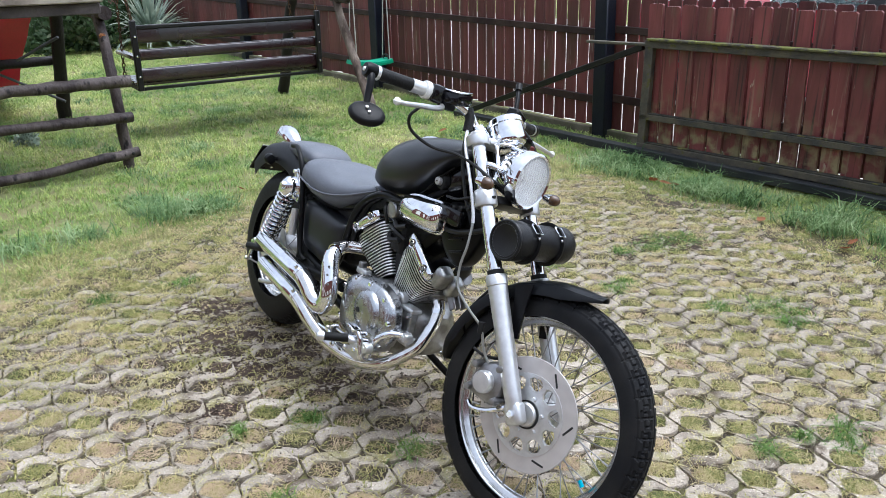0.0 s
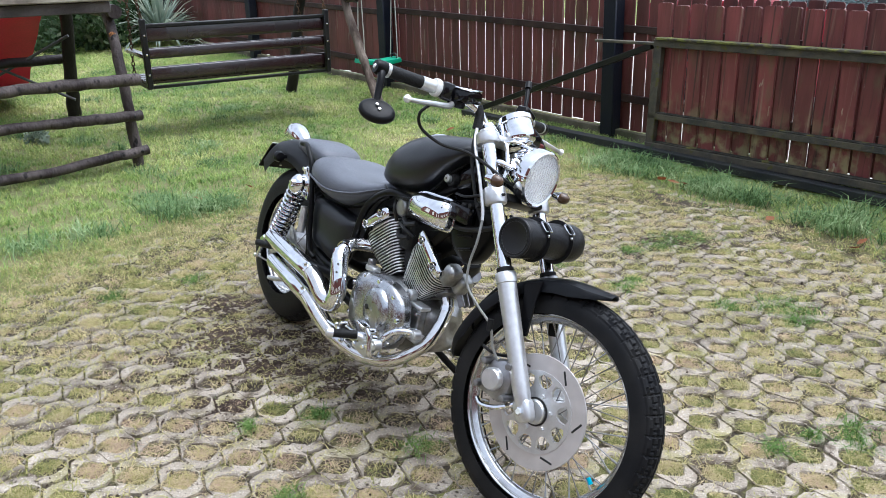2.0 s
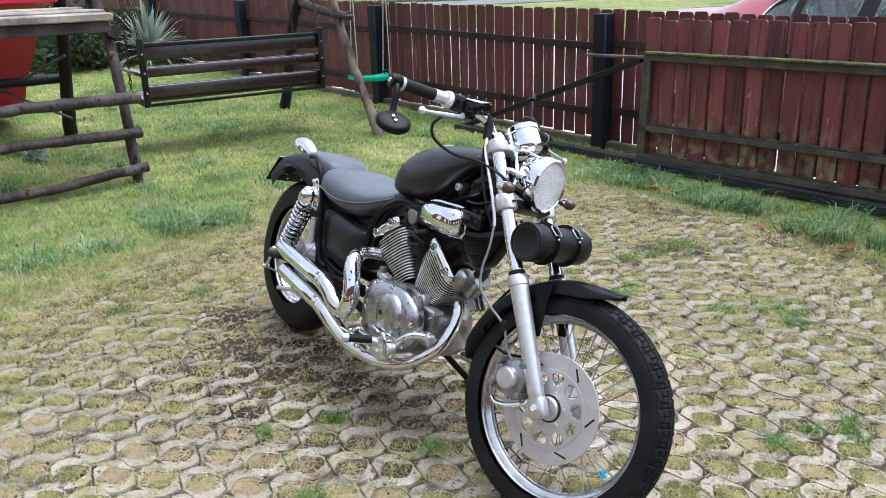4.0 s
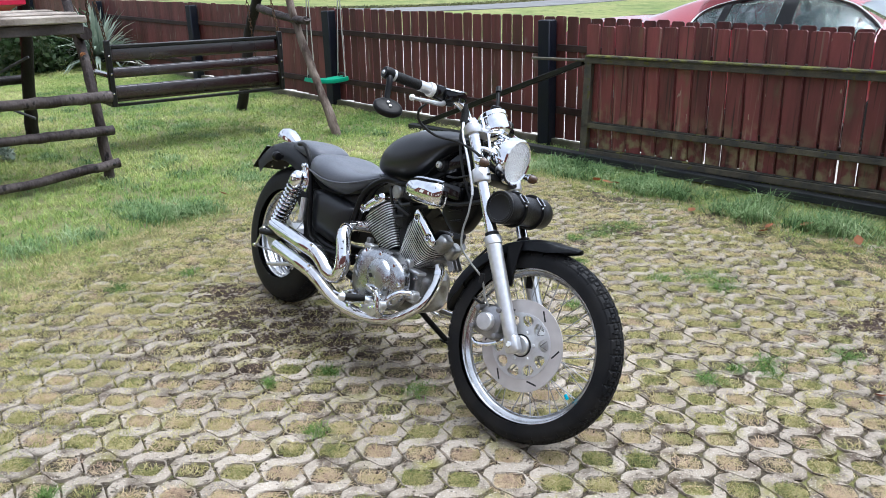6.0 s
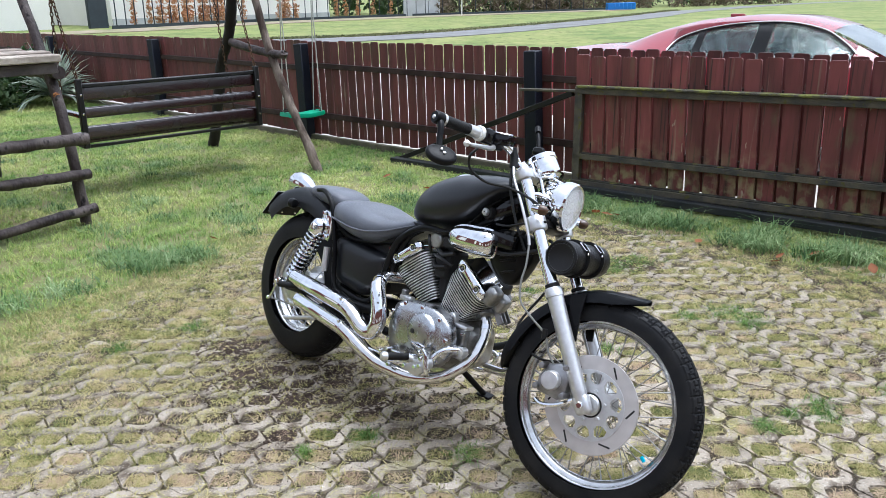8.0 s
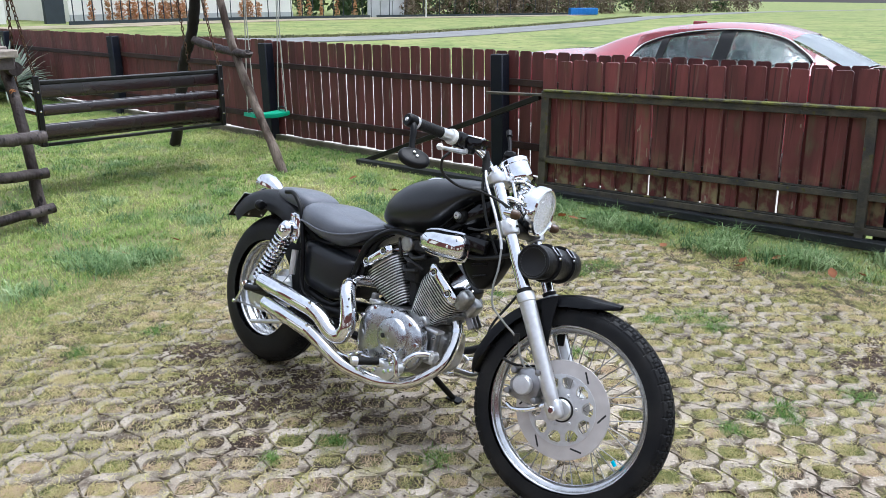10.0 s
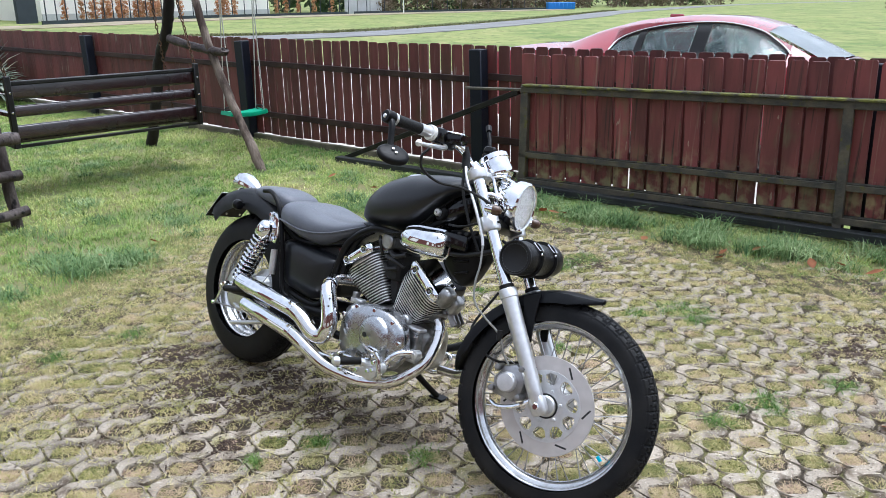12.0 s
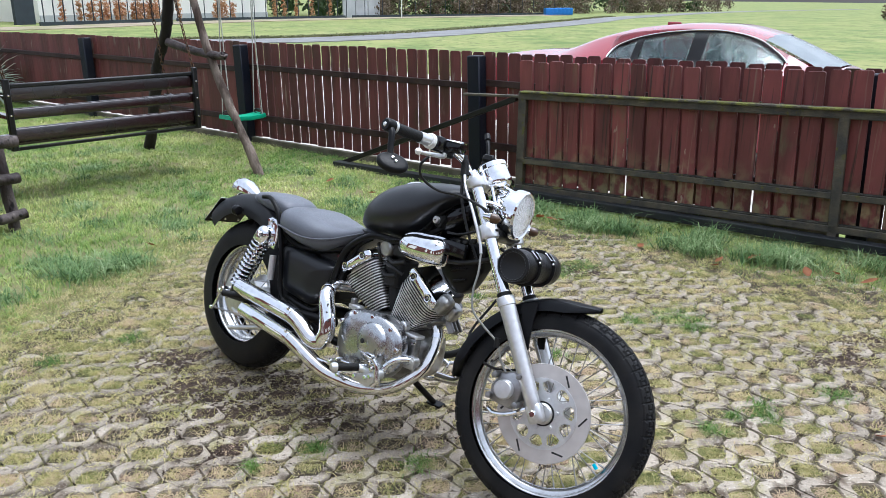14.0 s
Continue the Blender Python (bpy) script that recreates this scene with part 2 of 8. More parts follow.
M_GRASS_CELL = grass_mat("cell_grass", [(0.055, 0.095, 0.025), (0.17, 0.19, 0.055), (0.37, 0.335, 0.13), (0.58, 0.49, 0.28), (0.3, 0.21, 0.14)], 7.0)
M_CREEP = grass_mat("creeping_grass", [(0.14, 0.165, 0.045), (0.33, 0.32, 0.1), (0.55, 0.48, 0.22), (0.42, 0.33, 0.21)], 3.0)
M_DEAD_LEAF = mat("dead_leaf", (0.42, 0.17, 0.08), 0.7, second=(0.3, 0.12, 0.06), scale=30)
M_CAR_RED = mat("car_paint_red", (0.3, 0.03, 0.042), 0.3, coat=1.0, scale=2, amount=0.1)
M_CAR_TRIM = mat("chrome_trim", (0.8, 0.8, 0.8), 0.2, metal=1.0, scale=2, amount=0.1)
M_CAR_DARK = mat("car_black", (0.015, 0.016, 0.018), 0.35, scale=4)
M_CAR_GLASS = glass_mat("car_glass", (0.6, 0.72, 0.7), ior=1.5)
# opaque pane: the sky's pale reflection is put into its base colour
M_CAR_PANE = mat("sky_tinted_windscreen", (0.4, 0.45, 0.48), 0.08, scale=2.2, second=(0.5, 0.55, 0.57), amount=0.4, spec=1.0)

M_LOG_DARK = mat("dark_log", (0.007, 0.005, 0.006), 0.55, second=(0.018, 0.014, 0.014), scale=6, fine=60, stretch=(1, 1, 0.4), bump=0.8, bump_scale=40)
M_GALV = mat("dull_galvanised", (0.1, 0.11, 0.115), 0.5, metal=0.3, second=(0.06, 0.06, 0.06), scale=12)
M_KNOT = mat("bare_knot", (0.5, 0.22, 0.07), 0.8, second=(0.12, 0.05, 0.03), scale=60, contrast=(0.45, 0.6))
M_DRY_EARTH = mat("dry_verge", (0.3, 0.235, 0.19), 0.95, second=(0.2, 0.19, 0.1), scale=0.6, fine=6, bump=0.6, bump_scale=8)
M_WEED = grass_mat("green_weeds", [(0.05, 0.11, 0.02), (0.11, 0.2, 0.04), (0.21, 0.31, 0.085)], 3.0)

M_BEAM = mat("weathered_black_beam", (0.014, 0.017, 0.02), 0.55, second=(0.03, 0.032, 0.03), scale=6, bump=0.3)

# ---- mesh tools ----
def part(name, bm, material, parent=None, label="", smooth=38):
    """Links a bmesh as one mesh object, under a thing or a part where one is given."""
    bmesh.ops.recalc_face_normals(bm, faces=bm.faces)
    lim = radians(smooth)
    for f in bm.faces:
        f.smooth = True
    for e in bm.edges:
        if len(e.link_faces) == 2 and e.calc_face_angle(0) > lim:
            e.smooth = False
    me = bpy.data.meshes.new(name)
    bm.to_mesh(me)
    bm.free()
    me.materials.append(material)
    ob = new(name, me)
    if parent:
        ob.parent = parent
    if label:
        tagged(ob, label)
    return ob


def thing(name, label, category, m=None, group="", kind=""):
    ob = new(name)
    if m is not None:
        ob.matrix_world = m
    return tagged(ob, label, category, group, kind)


def box(bm, c, s, m=None, bevel=0.0, seg=1):
    r = bmesh.ops.create_cube(bm, size=1.0, matrix=Matrix.Translation(c) @ Matrix.Diagonal((*s, 1)))
    vs = r["verts"]
    if bevel:
        es = list({e for v in vs for e in v.link_edges})
        r2 = bmesh.ops.bevel(bm, geom=es, offset=bevel, segments=seg, affect="EDGES", profile=0.5)
        vs = list({v for f in r2["faces"] for v in f.verts} | {v for v in vs if v.is_valid})
    if m is not None:
        bmesh.ops.transform(bm, matrix=m, verts=vs)
    return vs


def spline(pts, n=6, closed=False):
    """Points along a smooth curve through pts."""
    P = [Vector(p) for p in pts]
    out, k = [], len(P)
    for i in range(k if closed else k - 1):
        a, b = P[i], P[(i + 1) % k]
        p0 = P[i - 1] if (i or closed) else a * 2 - b
        p3 = P[(i + 2) % k] if (closed or i + 2 < k) else b * 2 - a
        for j in range(n):
            t = j / n
            out.append(0.5 * ((2 * a) + (b - p0) * t + (2 * p0 - 5 * a + 4 * b - p3) * t * t + (3 * a - p0 - 3 * b + p3) * t ** 3))
    if not closed:
        out.append(P[-1])
    return out


def sweep(bm, pts, shape, closed=False, cap=True, up=None):
    """Carries a closed outline (offsets side, up) along pts; shape may be a function of the share of the way."""
    P = [Vector(p) for p in pts]
    k, rings = len(P), []
    normal = None
    for i, p in enumerate(P):
        a = P[i - 1] if (i or closed) else P[i]
        b = P[(i + 1) % k] if (i + 1 < k or closed) else P[i]
        d = (b - a).normalized()
        if normal is None:
            normal = Vector(up) if up else (Vector((0, 0, 1)) if abs(d.z) < 0.9 else Vector((1, 0, 0)))
        normal = (Vector(up) if up else normal)
        normal = (normal - d * normal.dot(d)).normalized()
        side = d.cross(normal)
        o = shape(i / max(1, k - 1)) if callable(shape) else shape
        rings.append([bm.verts.new(p + side * x + normal * y) for x, y in o])
    m = len(rings[0])
    for i in range(k if closed else k - 1):
        r0, r1 = rings[i], rings[(i + 1) % k]
        for j in range(m):
            bm.faces.new((r0[j], r0[(j + 1) % m], r1[(j + 1) % m], r1[j]))
    if cap and not closed:
        bm.faces.new(rings[0][::-1]), bm.faces.new(rings[-1])
    return rings


def ring(r, n=12, squash=1.0):
    return [(r * math.cos(2 * math.pi * i / n), r * squash * math.sin(2 * math.pi * i / n)) for i in range(n)]


def tube(bm, pts, r, n=12, closed=False, cap=True, smooth=0):
    if smooth:
        pts = spline(pts, smooth, closed)
    if callable(r):
        return sweep(bm, pts, lambda t: ring(r(t), n), closed, cap)
    return sweep(bm, pts, ring(r, n), closed, cap)


def lathe(bm, profile, m=None, n=32, shut=False):
    """Turns a profile of (radius, height) round z; shut joins its ends into a closed ring."""
    rows = []
    for r, h in profile:
        if r < 1e-6:
            rows.append([bm.verts.new((0, 0, h))])
        else:
            rows.append([bm.verts.new((r * math.cos(2 * math.pi * i / n), r * math.sin(2 * math.pi * i / n), h)) for i in range(n)])
    pairs = list(zip(rows, rows[1:])) + ([(rows[-1], rows[0])] if shut else [])
    for a, b in pairs:
        for i in range(n):
            j = (i + 1) % n
            if len(a) == 1 and len(b) == 1:
                continue
            if len(a) == 1:
                bm.faces.new((a[0], b[i], b[j]))
            elif len(b) == 1:
                bm.faces.new((a[i], b[0], a[j]))
            else:
                bm.faces.new((a[i], b[i], b[j], a[j]))
    vs = [v for r in rows for v in r]
    if m is not None:
        bmesh.ops.transform(bm, matrix=m, verts=vs)
    return vs


def prism(bm, outline, depth, m=None, bevel=0.0, seg=2):
    """A plate: a closed outline in x, y, from z = 0 to depth."""
    lo = [bm.verts.new((x, y, 0)) for x, y in outline]
    hi = [bm.verts.new((x, y, depth)) for x, y in outline]
    k = len(lo)
    bm.faces.new(lo[::-1])
    top = bm.faces.new(hi)
    for i in range(k):
        bm.faces.new((lo[i], lo[(i + 1) % k], hi[(i + 1) % k], hi[i]))
    vs = lo + hi
    if bevel:
        r = bmesh.ops.bevel(bm, geom=list(top.edges), offset=bevel, segments=seg, affect="EDGES", profile=0.5)
        vs = list({v for f in r["faces"] for v in f.verts} | {v for v in vs if v.is_valid})
    if m is not None:
        bmesh.ops.transform(bm, matrix=m, verts=vs)
    return vs


def loft(bm, sections, cap=True):
    """Skins a row of outlines with the same number of points."""
    rows = [[bm.verts.new(p) for p in s] for s in sections]
    m = len(rows[0])
    for a, b in zip(rows, rows[1:]):
        for j in range(m):
            bm.faces.new((a[j], a[(j + 1) % m], b[(j + 1) % m], b[j]))
    if cap:
        bm.faces.new(rows[0][::-1]), bm.faces.new(rows[-1])
    return rows


def axis(p, d):
    """The pose at p whose z points along d."""
    return Matrix.Translation(p) @ Vector(d).to_track_quat("Z", "Y").to_matrix().to_4x4()


def mesh_from(name, verts, quads, tris, material):
    """A mesh from arrays of corners."""
    me = bpy.data.meshes.new(name)
    nv, nq, ntr = len(verts), len(quads), len(tris)
    me.vertices.add(nv)
    me.vertices.foreach_set("co", np.asarray(verts, np.float32).ravel())
    me.loops.add(nq * 4 + ntr * 3)
    me.loops.foreach_set("vertex_index", np.concatenate([np.asarray(quads, np.int32).ravel(), np.asarray(tris, np.int32).ravel()]))
    me.polygons.add(nq + ntr)
    start = np.concatenate([np.arange(nq) * 4, nq * 4 + np.arange(ntr) * 3]).astype(np.int32)
    me.polygons.foreach_set("loop_start", start)
    me.update(calc_edges=True)
    me.materials.append(material)
    return new(name, me)


def blades(name, base, height, width, lean, material, rng, bend=0.6):
    """Grass: every blade is a bent, tapering strip of its own. base: n x 3."""
    n = len(base)
    a = rng.uniform(0, 2 * np.pi, n)
    d = np.stack([np.cos(a), np.sin(a), np.zeros(n)], 1)
    b = a + rng.normal(np.pi / 2, 0.5, n)
    w = np.stack([np.cos(b), np.sin(b), np.zeros(n)], 1) * (width * rng.uniform(0.6, 1.3, n))[:, None] / 2
    h, l = height * rng.uniform(0.55, 1.25, n), lean * rng.uniform(0.2, 1.6, n)
    up = np.array([0, 0, 1.0])
    mid = base + d * (h * l * 0.35)[:, None] + up * (h * 0.6)[:, None]
    tip = base + d * (h * l)[:, None] + up * (h * np.clip(1 - l * bend * 0.5, 0.15, 1))[:, None]
    V = np.stack([base - w, base + w, mid + w * 0.8, mid - w * 0.8, tip], 1).reshape(-1, 3)
    i = np.arange(n)[:, None] * 5
    return mesh_from(name, V, i + np.array([[0, 1, 2, 3]]), i + np.array([[3, 2, 4]]), material)

# ---- the plan: a line along the fence (s), across it (n) ----
U, N = Vector((0.675, -0.738, 0)), Vector((0.738, 0.675, 0))


def fs(s, n, z=0.0):
    return U * s + N * n + Vector((0, 0, z))


FENCE_M = Matrix(((U.x, N.x, 0, 0), (U.y, N.y, 0, 0), (0, 0, 1, 0), (0, 0, 0, 1)))  # x along the fence, y away from the yard


def on_pavers(x, y):
    """How far inside the paved area a place lies, in metres; below 0 is lawn."""
    w = 0.12 * noise.noise(Vector((x * 1.3, y * 1.3, 0))) + 0.1 * noise.noise(Vector((x * 4, y * 4, 7)))
    return min((x + 1.95 - 0.628 * (y - 3.05)) * 0.85, 4.22 - (0.738 * x + 0.675 * y), 4.62 + 0.28 * (x + 1.09) - y) + w


# ground: one sheet to the horizon, a little lower outside the fence
def ground_z(n):
    return -0.03 - 0.15 * min(1, max(0, (n - 5.32) / 0.5))


bm = bmesh.new()
xs = [-3000, -600, -150, -60, -30, -18, -14, -11, -8, -6, -4, -2, 0, 2, 4, 7, 12, 30, 80, 200, 600, 3000]
ns = [-3000, -300, -40, -10, -4, -1, 1, 3, 4.2, 5.1, 5.32, 5.5, 5.82, 7, 9, 14, 20, 30, 45, 70, 120, 300, 900, 3000]
grid = [[bm.verts.new(fs(s, n, ground_z(n))) for s in xs] for n in ns]
for r0, r1 in zip(grid, grid[1:]):
    for i in range(len(xs) - 1):
        bm.faces.new((r0[i], r0[i + 1], r1[i + 1], r1[i]))
ground = tagged(part("ground", bm, M_FIELD), "grassy ground of the yard and the field beyond it", "ground", kind="structure")
bm = bmesh.new()
box(bm, (-3, -1.0, -0.029), (34, 12.4, 0.03), FENCE_M)
tagged(part("lawn", bm, M_LAWN), "earth and short turf under the yard's grass", "lawn", kind="structure")
bm = bmesh.new()
box(bm, (-2, 10.2, -0.185), (60, 8.2, 0.03), FENCE_M)
tagged(part("pavement", bm, M_PALE_ROAD), "pale concrete drive behind the fence", "pavement", kind="structure")
bm = bmesh.new()
sweep(bm, spline([(-30, 28.0, -0.17), (-8, 31.5, -0.17), (1, 33.6, -0.17), (9, 41.5, -0.17), (21.5, 58.5, -0.17), (36, 80, -0.17), (78, 128, -0.17), (150, 190, -0.17)], 6), [(-1.5, -0.03), (1.5, -0.03), (1.5, 0.02), (-1.5, 0.02)], up=(0, 0, 1))
tagged(part("road", bm, M_ASPHALT), "narrow grey asphalt lane across the field", "road", kind="structure")


# ---- plank fence ----
def fence_top(s):
    return 1.128 + 0.0115 * s


def plank(bm, s, n, w, z0, z1, th, round_=0.012, lean=0.0):
    o = [(-w / 2, z0), (w / 2, z0), (w / 2, z1 - round_), (w / 2 - round_, z1), (-w / 2 + round_, z1), (-w / 2, z1 - round_)]
    prism(bm, o, th, FENCE_M @ Matrix.Translation((s, n + th, 0)) @ Matrix.Rotation(radians(90), 4, "X") @ Matrix.Rotation(lean, 4, "Z"))


fence = thing("plank_fence", "dark red painted plank fence with black posts along the yard", "fence", kind="structure")
for k in range(-5, 2):
    s = -3.97 + 3.02 * k
    bm = bmesh.new()
    box(bm, (0, 0, 0.5 * fence_top(s) - 0.06), (0.125, 0.11, fence_top(s) - 0.03 + 0.1), FENCE_M @ Matrix.Translation((s + 0.045, 5.2, 0)) @ Matrix.Rotation(-0.045, 4, "Y"), bevel=0.008)
    part("post", bm, M_POST, fence, "black square fence post")
    for z, h in ((0.83, 0.055), (0.3, 0.06)):
        bm = bmesh.new()
        zz = z + 0.0115 * (s + 3.97)
        box(bm, (s + 1.51, 5.262, zz), (2.88, 0.03, h), FENCE_M, bevel=0.004)
        part("rail", bm, M_RAIL, fence)
    bm = bmesh.new()
    box(bm, (s + 1.51, 5.215, 0.0), (2.88, 0.05, 0.11), FENCE_M, bevel=0.006)
    part("kerb", bm, M_KERB, fence, "grey concrete base board")
rng = np.random.default_rng(3)
s = -18.592
while s < 4.2:
    tight = s < -7.2
    w = (0.118 if tight else 0.1055) * rng.uniform(0.975, 1.025)
    bm = bmesh.new()
    plank(bm, s, 5.28, w, 0.055 + rng.uniform(-0.01, 0.01), fence_top(s) + rng.uniform(-0.008, 0.008), 0.012, lean=0.031 + rng.normal(0, 0.003))
    part("plank", bm, M_FENCE, fence)
    s += 0.1208

# ---- sliding gate that stands open before the fence ----
gate = thing("sliding_gate", "open sliding gate of dark red boards on a mossy steel frame", "gate", Matrix.Shear("XY", 4, (0, 0)))
SLOPE = 0.028


def gz(s, z):
    return z + SLOPE * (s + 3.3)


def gbar(name, s0, z0, s1, z1, n, w, h, material, label="", bevel=0.004):
    """A straight bar in the gate's plane from (s0, z0) to (s1, z1)."""
    a, b = fs(s0, n, z0), fs(s1, n, z1)
    d = b - a
    x, y = d.normalized(), N.copy()
    z = x.cross(y)
    m = Matrix.Translation((a + b) / 2) @ Matrix((x, y, z)).transposed().to_4x4()
    bm = bmesh.new()
    box(bm, (0, 0, 0), (d.length, w, h), m, bevel=bevel)
    return part(name, bm, material, gate, label)


GE = 2.6


gbar("top_rail", -3.37, gz(-3.37, 0.795), GE, gz(GE, 0.795), 4.93, 0.06, 0.05, M_STEEL, "dark steel rail")
gbar("moss_ledge", -3.35, gz(-3.35, 0.828), GE, gz(GE, 0.828), 4.915, 0.075, 0.016, M_MOSS, "angle iron grown over with green moss")
gbar("mid_rail", -3.37, gz(-3.37, 0.285), GE, gz(GE, 0.285), 4.93, 0.05, 0.042, M_STEEL)
gbar("moss_line", -3.3, gz(-3.3, 0.31), GE, gz(GE, 0.31), 4.93, 0.046, 0.008, M_RAIL_EDGE)
gbar("bottom_rail", -3.37, gz(-3.37, 0.07), GE, gz(GE, 0.07), 4.93, 0.06, 0.045, M_STEEL)
gbar("moss_line", -3.3, gz(-3.3, 0.098), GE, gz(GE, 0.098), 4.93, 0.05, 0.008, M_RAIL_EDGE)
gbar("base_beam", -5.33, 0.01, GE, gz(GE, -0.06), 4.88, 0.09, 0.055, M_BEAM, "black steel track beam near the ground")
gbar("leg", -3.337, -0.02, -3.337, 0.775, 4.93, 0.05, 0.065, M_STEEL)
gbar("leg", -1.01, 0.04, -1.05, 0.84, 4.925, 0.05, 0.06, M_STEEL)
gbar("leg", 1.23, 0.08, 1.18, 0.9, 4.925, 0.05, 0.06, M_STEEL)
gbar("tail_arm", -3.9, 0.765, -3.3, 0.79, 4.93, 0.05, 0.02, M_STEEL)
gbar("tail_brace", -5.3, 0.01, -3.4, 0.77, 4.93, 0.045, 0.045, M_BLACK_IRON, "black diagonal brace")
s = -3.302
while s < GE:
    bm = bmesh.new()
    w = 0.108 * rng.uniform(0.97, 1.04)
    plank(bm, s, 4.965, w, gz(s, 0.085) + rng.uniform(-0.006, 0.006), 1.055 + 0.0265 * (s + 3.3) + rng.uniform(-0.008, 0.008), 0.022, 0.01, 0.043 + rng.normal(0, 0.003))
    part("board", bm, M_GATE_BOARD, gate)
    s += 0.1309


# ---- timber swing frame ----
def log(name, pts, r, material, parent, label="", knots=6, taper=0.85, seed=0):
    rg = random.Random(seed)
    P = spline(pts, 8)
    k = len(P)
    bm = bmesh.new()
    P = [p + Vector((rg.uniform(-1, 1), rg.uniform(-1, 1), rg.uniform(-1, 1))) * r * 0.1 for p in P]
    sweep(bm, P, lambda t: [(x * (1 + 0.08 * noise.noise(Vector((x * 30, y * 30, t * 9 + seed)))), y * (1 + 0.08 * noise.noise(Vector((x * 30, y * 30 + 5, t * 9 + seed))))) for x, y in ring(r * (1 + (taper - 1) * t) * (1 + 0.16 * noise.noise(Vector((t * knots, seed, 0)))), 14)])
    return part(name, bm, material, parent, label)


swing_frame = thing("swing_frame", "dark weathered timber log swing frame with a ladder of rails", "swing frame")
log("leg", [(-0.68, 6.88, -0.05), (-0.826, 7.064, 0.327), (-0.957, 7.231, 0.634), (-1.114, 7.429, 1.092), (-1.204, 7.543, 1.455), (-1.36, 7.72, 2.15)], 0.042, M_LOG_GREY, swing_frame, "bare grey leaning pole with peeling bark", taper=0.8, seed=1)
log("leg", [(-1.856, 8.368, -0.05), (-1.725, 8.202, 0.48), (-1.648, 8.105, 0.873), (-1.533, 7.959, 1.145), (-1.46, 7.842, 1.453), (-1.36, 7.72, 2.15)], 0.056, M_LOG_DARK, swing_frame, seed=2)
log("cross_log", [(-1.5, 7.9, 1.09), (-1.278, 7.637, 1.032), (-1.0, 7.285, 1.0), (-0.95, 7.22, 1.015)], 0.04, M_LOG, swing_frame, seed=3)
log("leg", [(-2.265, 5.385, -0.05), (-2.335, 5.47, 0.58), (-2.475, 5.66, 1.09), (-2.87, 6.15, 2.15)], 0.039, M_LOG, swing_frame, seed=4)
log("leg", [(-3.54, 7.03, -0.05), (-3.4, 6.86, 0.6), (-3.2, 6.6, 1.3), (-2.85, 6.15, 2.15)], 0.057, M_LOG_DARK, swing_frame, seed=5)
log("top_beam", [(-0.35, 8.65, 2.2), (-1.36, 7.72, 2.2), (-2.85, 6.15, 2.2), (-4.2, 4.9, 2.2)], 0.065, M_LOG, swing_frame, seed=6)
B_ = Vector((-0.73, -0.68, 0))
for z, e, r, sd, sag in ((0.108, 0.0, 0.035, 7, -0.05), (0.355, -0.02, 0.037, 8, 0.02), (0.597, 0.0, 0.041, 9, 0.01)):
    a = Vector((-2.2, 5.45, z)) + B_ * (0.02 - e) + Vector((0.03, -0.05, 0))
    log("rail", [a, a + B_ * 0.35 + Vector((0, 0, sag * 0.4)), a + B_ * 0.8 + Vector((0, 0, sag)), a + B_ * 1.5], r, M_LOG, swing_frame, "round ladder rail", seed=sd)
    bm = bmesh.new()
    lathe(bm, [(0, 0.004), (0.009, 0.003), (0.012, 0), (0.012, -0.02)], axis(a + B_ * 0.055 + Vector((0.68, -0.73, 0)) * r * 0.97, (0.68, -0.73, 0)), 10)
    part("bolt", bm, M_BLACK_IRON, swing_frame)
a = Vector((-3.45, 6.95, 0.52))
log("rail", [a, a + B_ * 0.8, a + B_ * 1.8], 0.042, M_LOG_DARK, swing_frame, seed=11)
log("cross_log", [(-2.36, 5.56, 1.02), (-2.8, 6.15, 1.0), (-3.3, 6.75, 1.0)], 0.047, M_LOG, swing_frame, seed=12)
for dz, dn, sd in ((1.135, 0.0, 1), (1.15, 0.14, 2), (1.145, 0.28, 3), (1.14, 0.42, 4), (1.15, 0.56, 5)):
    bm = bmesh.new()
    o = Vector((-2.29, 5.365, dz)) + Vector((-0.68, 0.73, 0)) * dn
    m = Matrix.Translation(o + B_ * 0.9) @ Matrix((B_, Vector((-0.68, 0.73, 0)), Vector((0, 0, 1)))).transposed().to_4x4()
    box(bm, (0, 0, 0), (1.8, 0.13, 0.05), m, bevel=0.008)
    part("platform_board", bm, M_PLANK, swing_frame, "split grey platform board")
bm = bmesh.new()
box(bm, (0, 0, 0), (1.8, 0.05, 0.07), Matrix.Translation(Vector((-2.32, 5.36, 1.07)) + B_ * 0.88) @ Matrix((B_, Vector((-0.68, 0.73, 0)), Vector((0, 0, 1)))).transposed().to_4x4(), bevel=0.006)
part("platform_joist", bm, M_JOIST, swing_frame)
for a, b in (((-4.4, 6.7, 0.19), (-3.3, 6.7, 0.74)), ((-4.4, 6.68, 0.67), (-3.32, 6.68, 0.21))):
    bm = bmesh.new()
    tube(bm, [a, b], 0.012, 8)
    part("brace_bar", bm, M_GALV, swing_frame, "thin grey metal brace")

bm = bmesh.new()
lathe(bm, [(0, 0.006), (0.018, 0.005), (0.024, 0.0), (0.024, -0.02)], axis(Vector((-2.412, 5.573, 0.87)) + Vector((0.55, -0.83, 0)) * 0.044, (0.55, -0.83, 0)), 9)
part("knot", bm, M_KNOT, swing_frame, "bare orange knot in the leg")

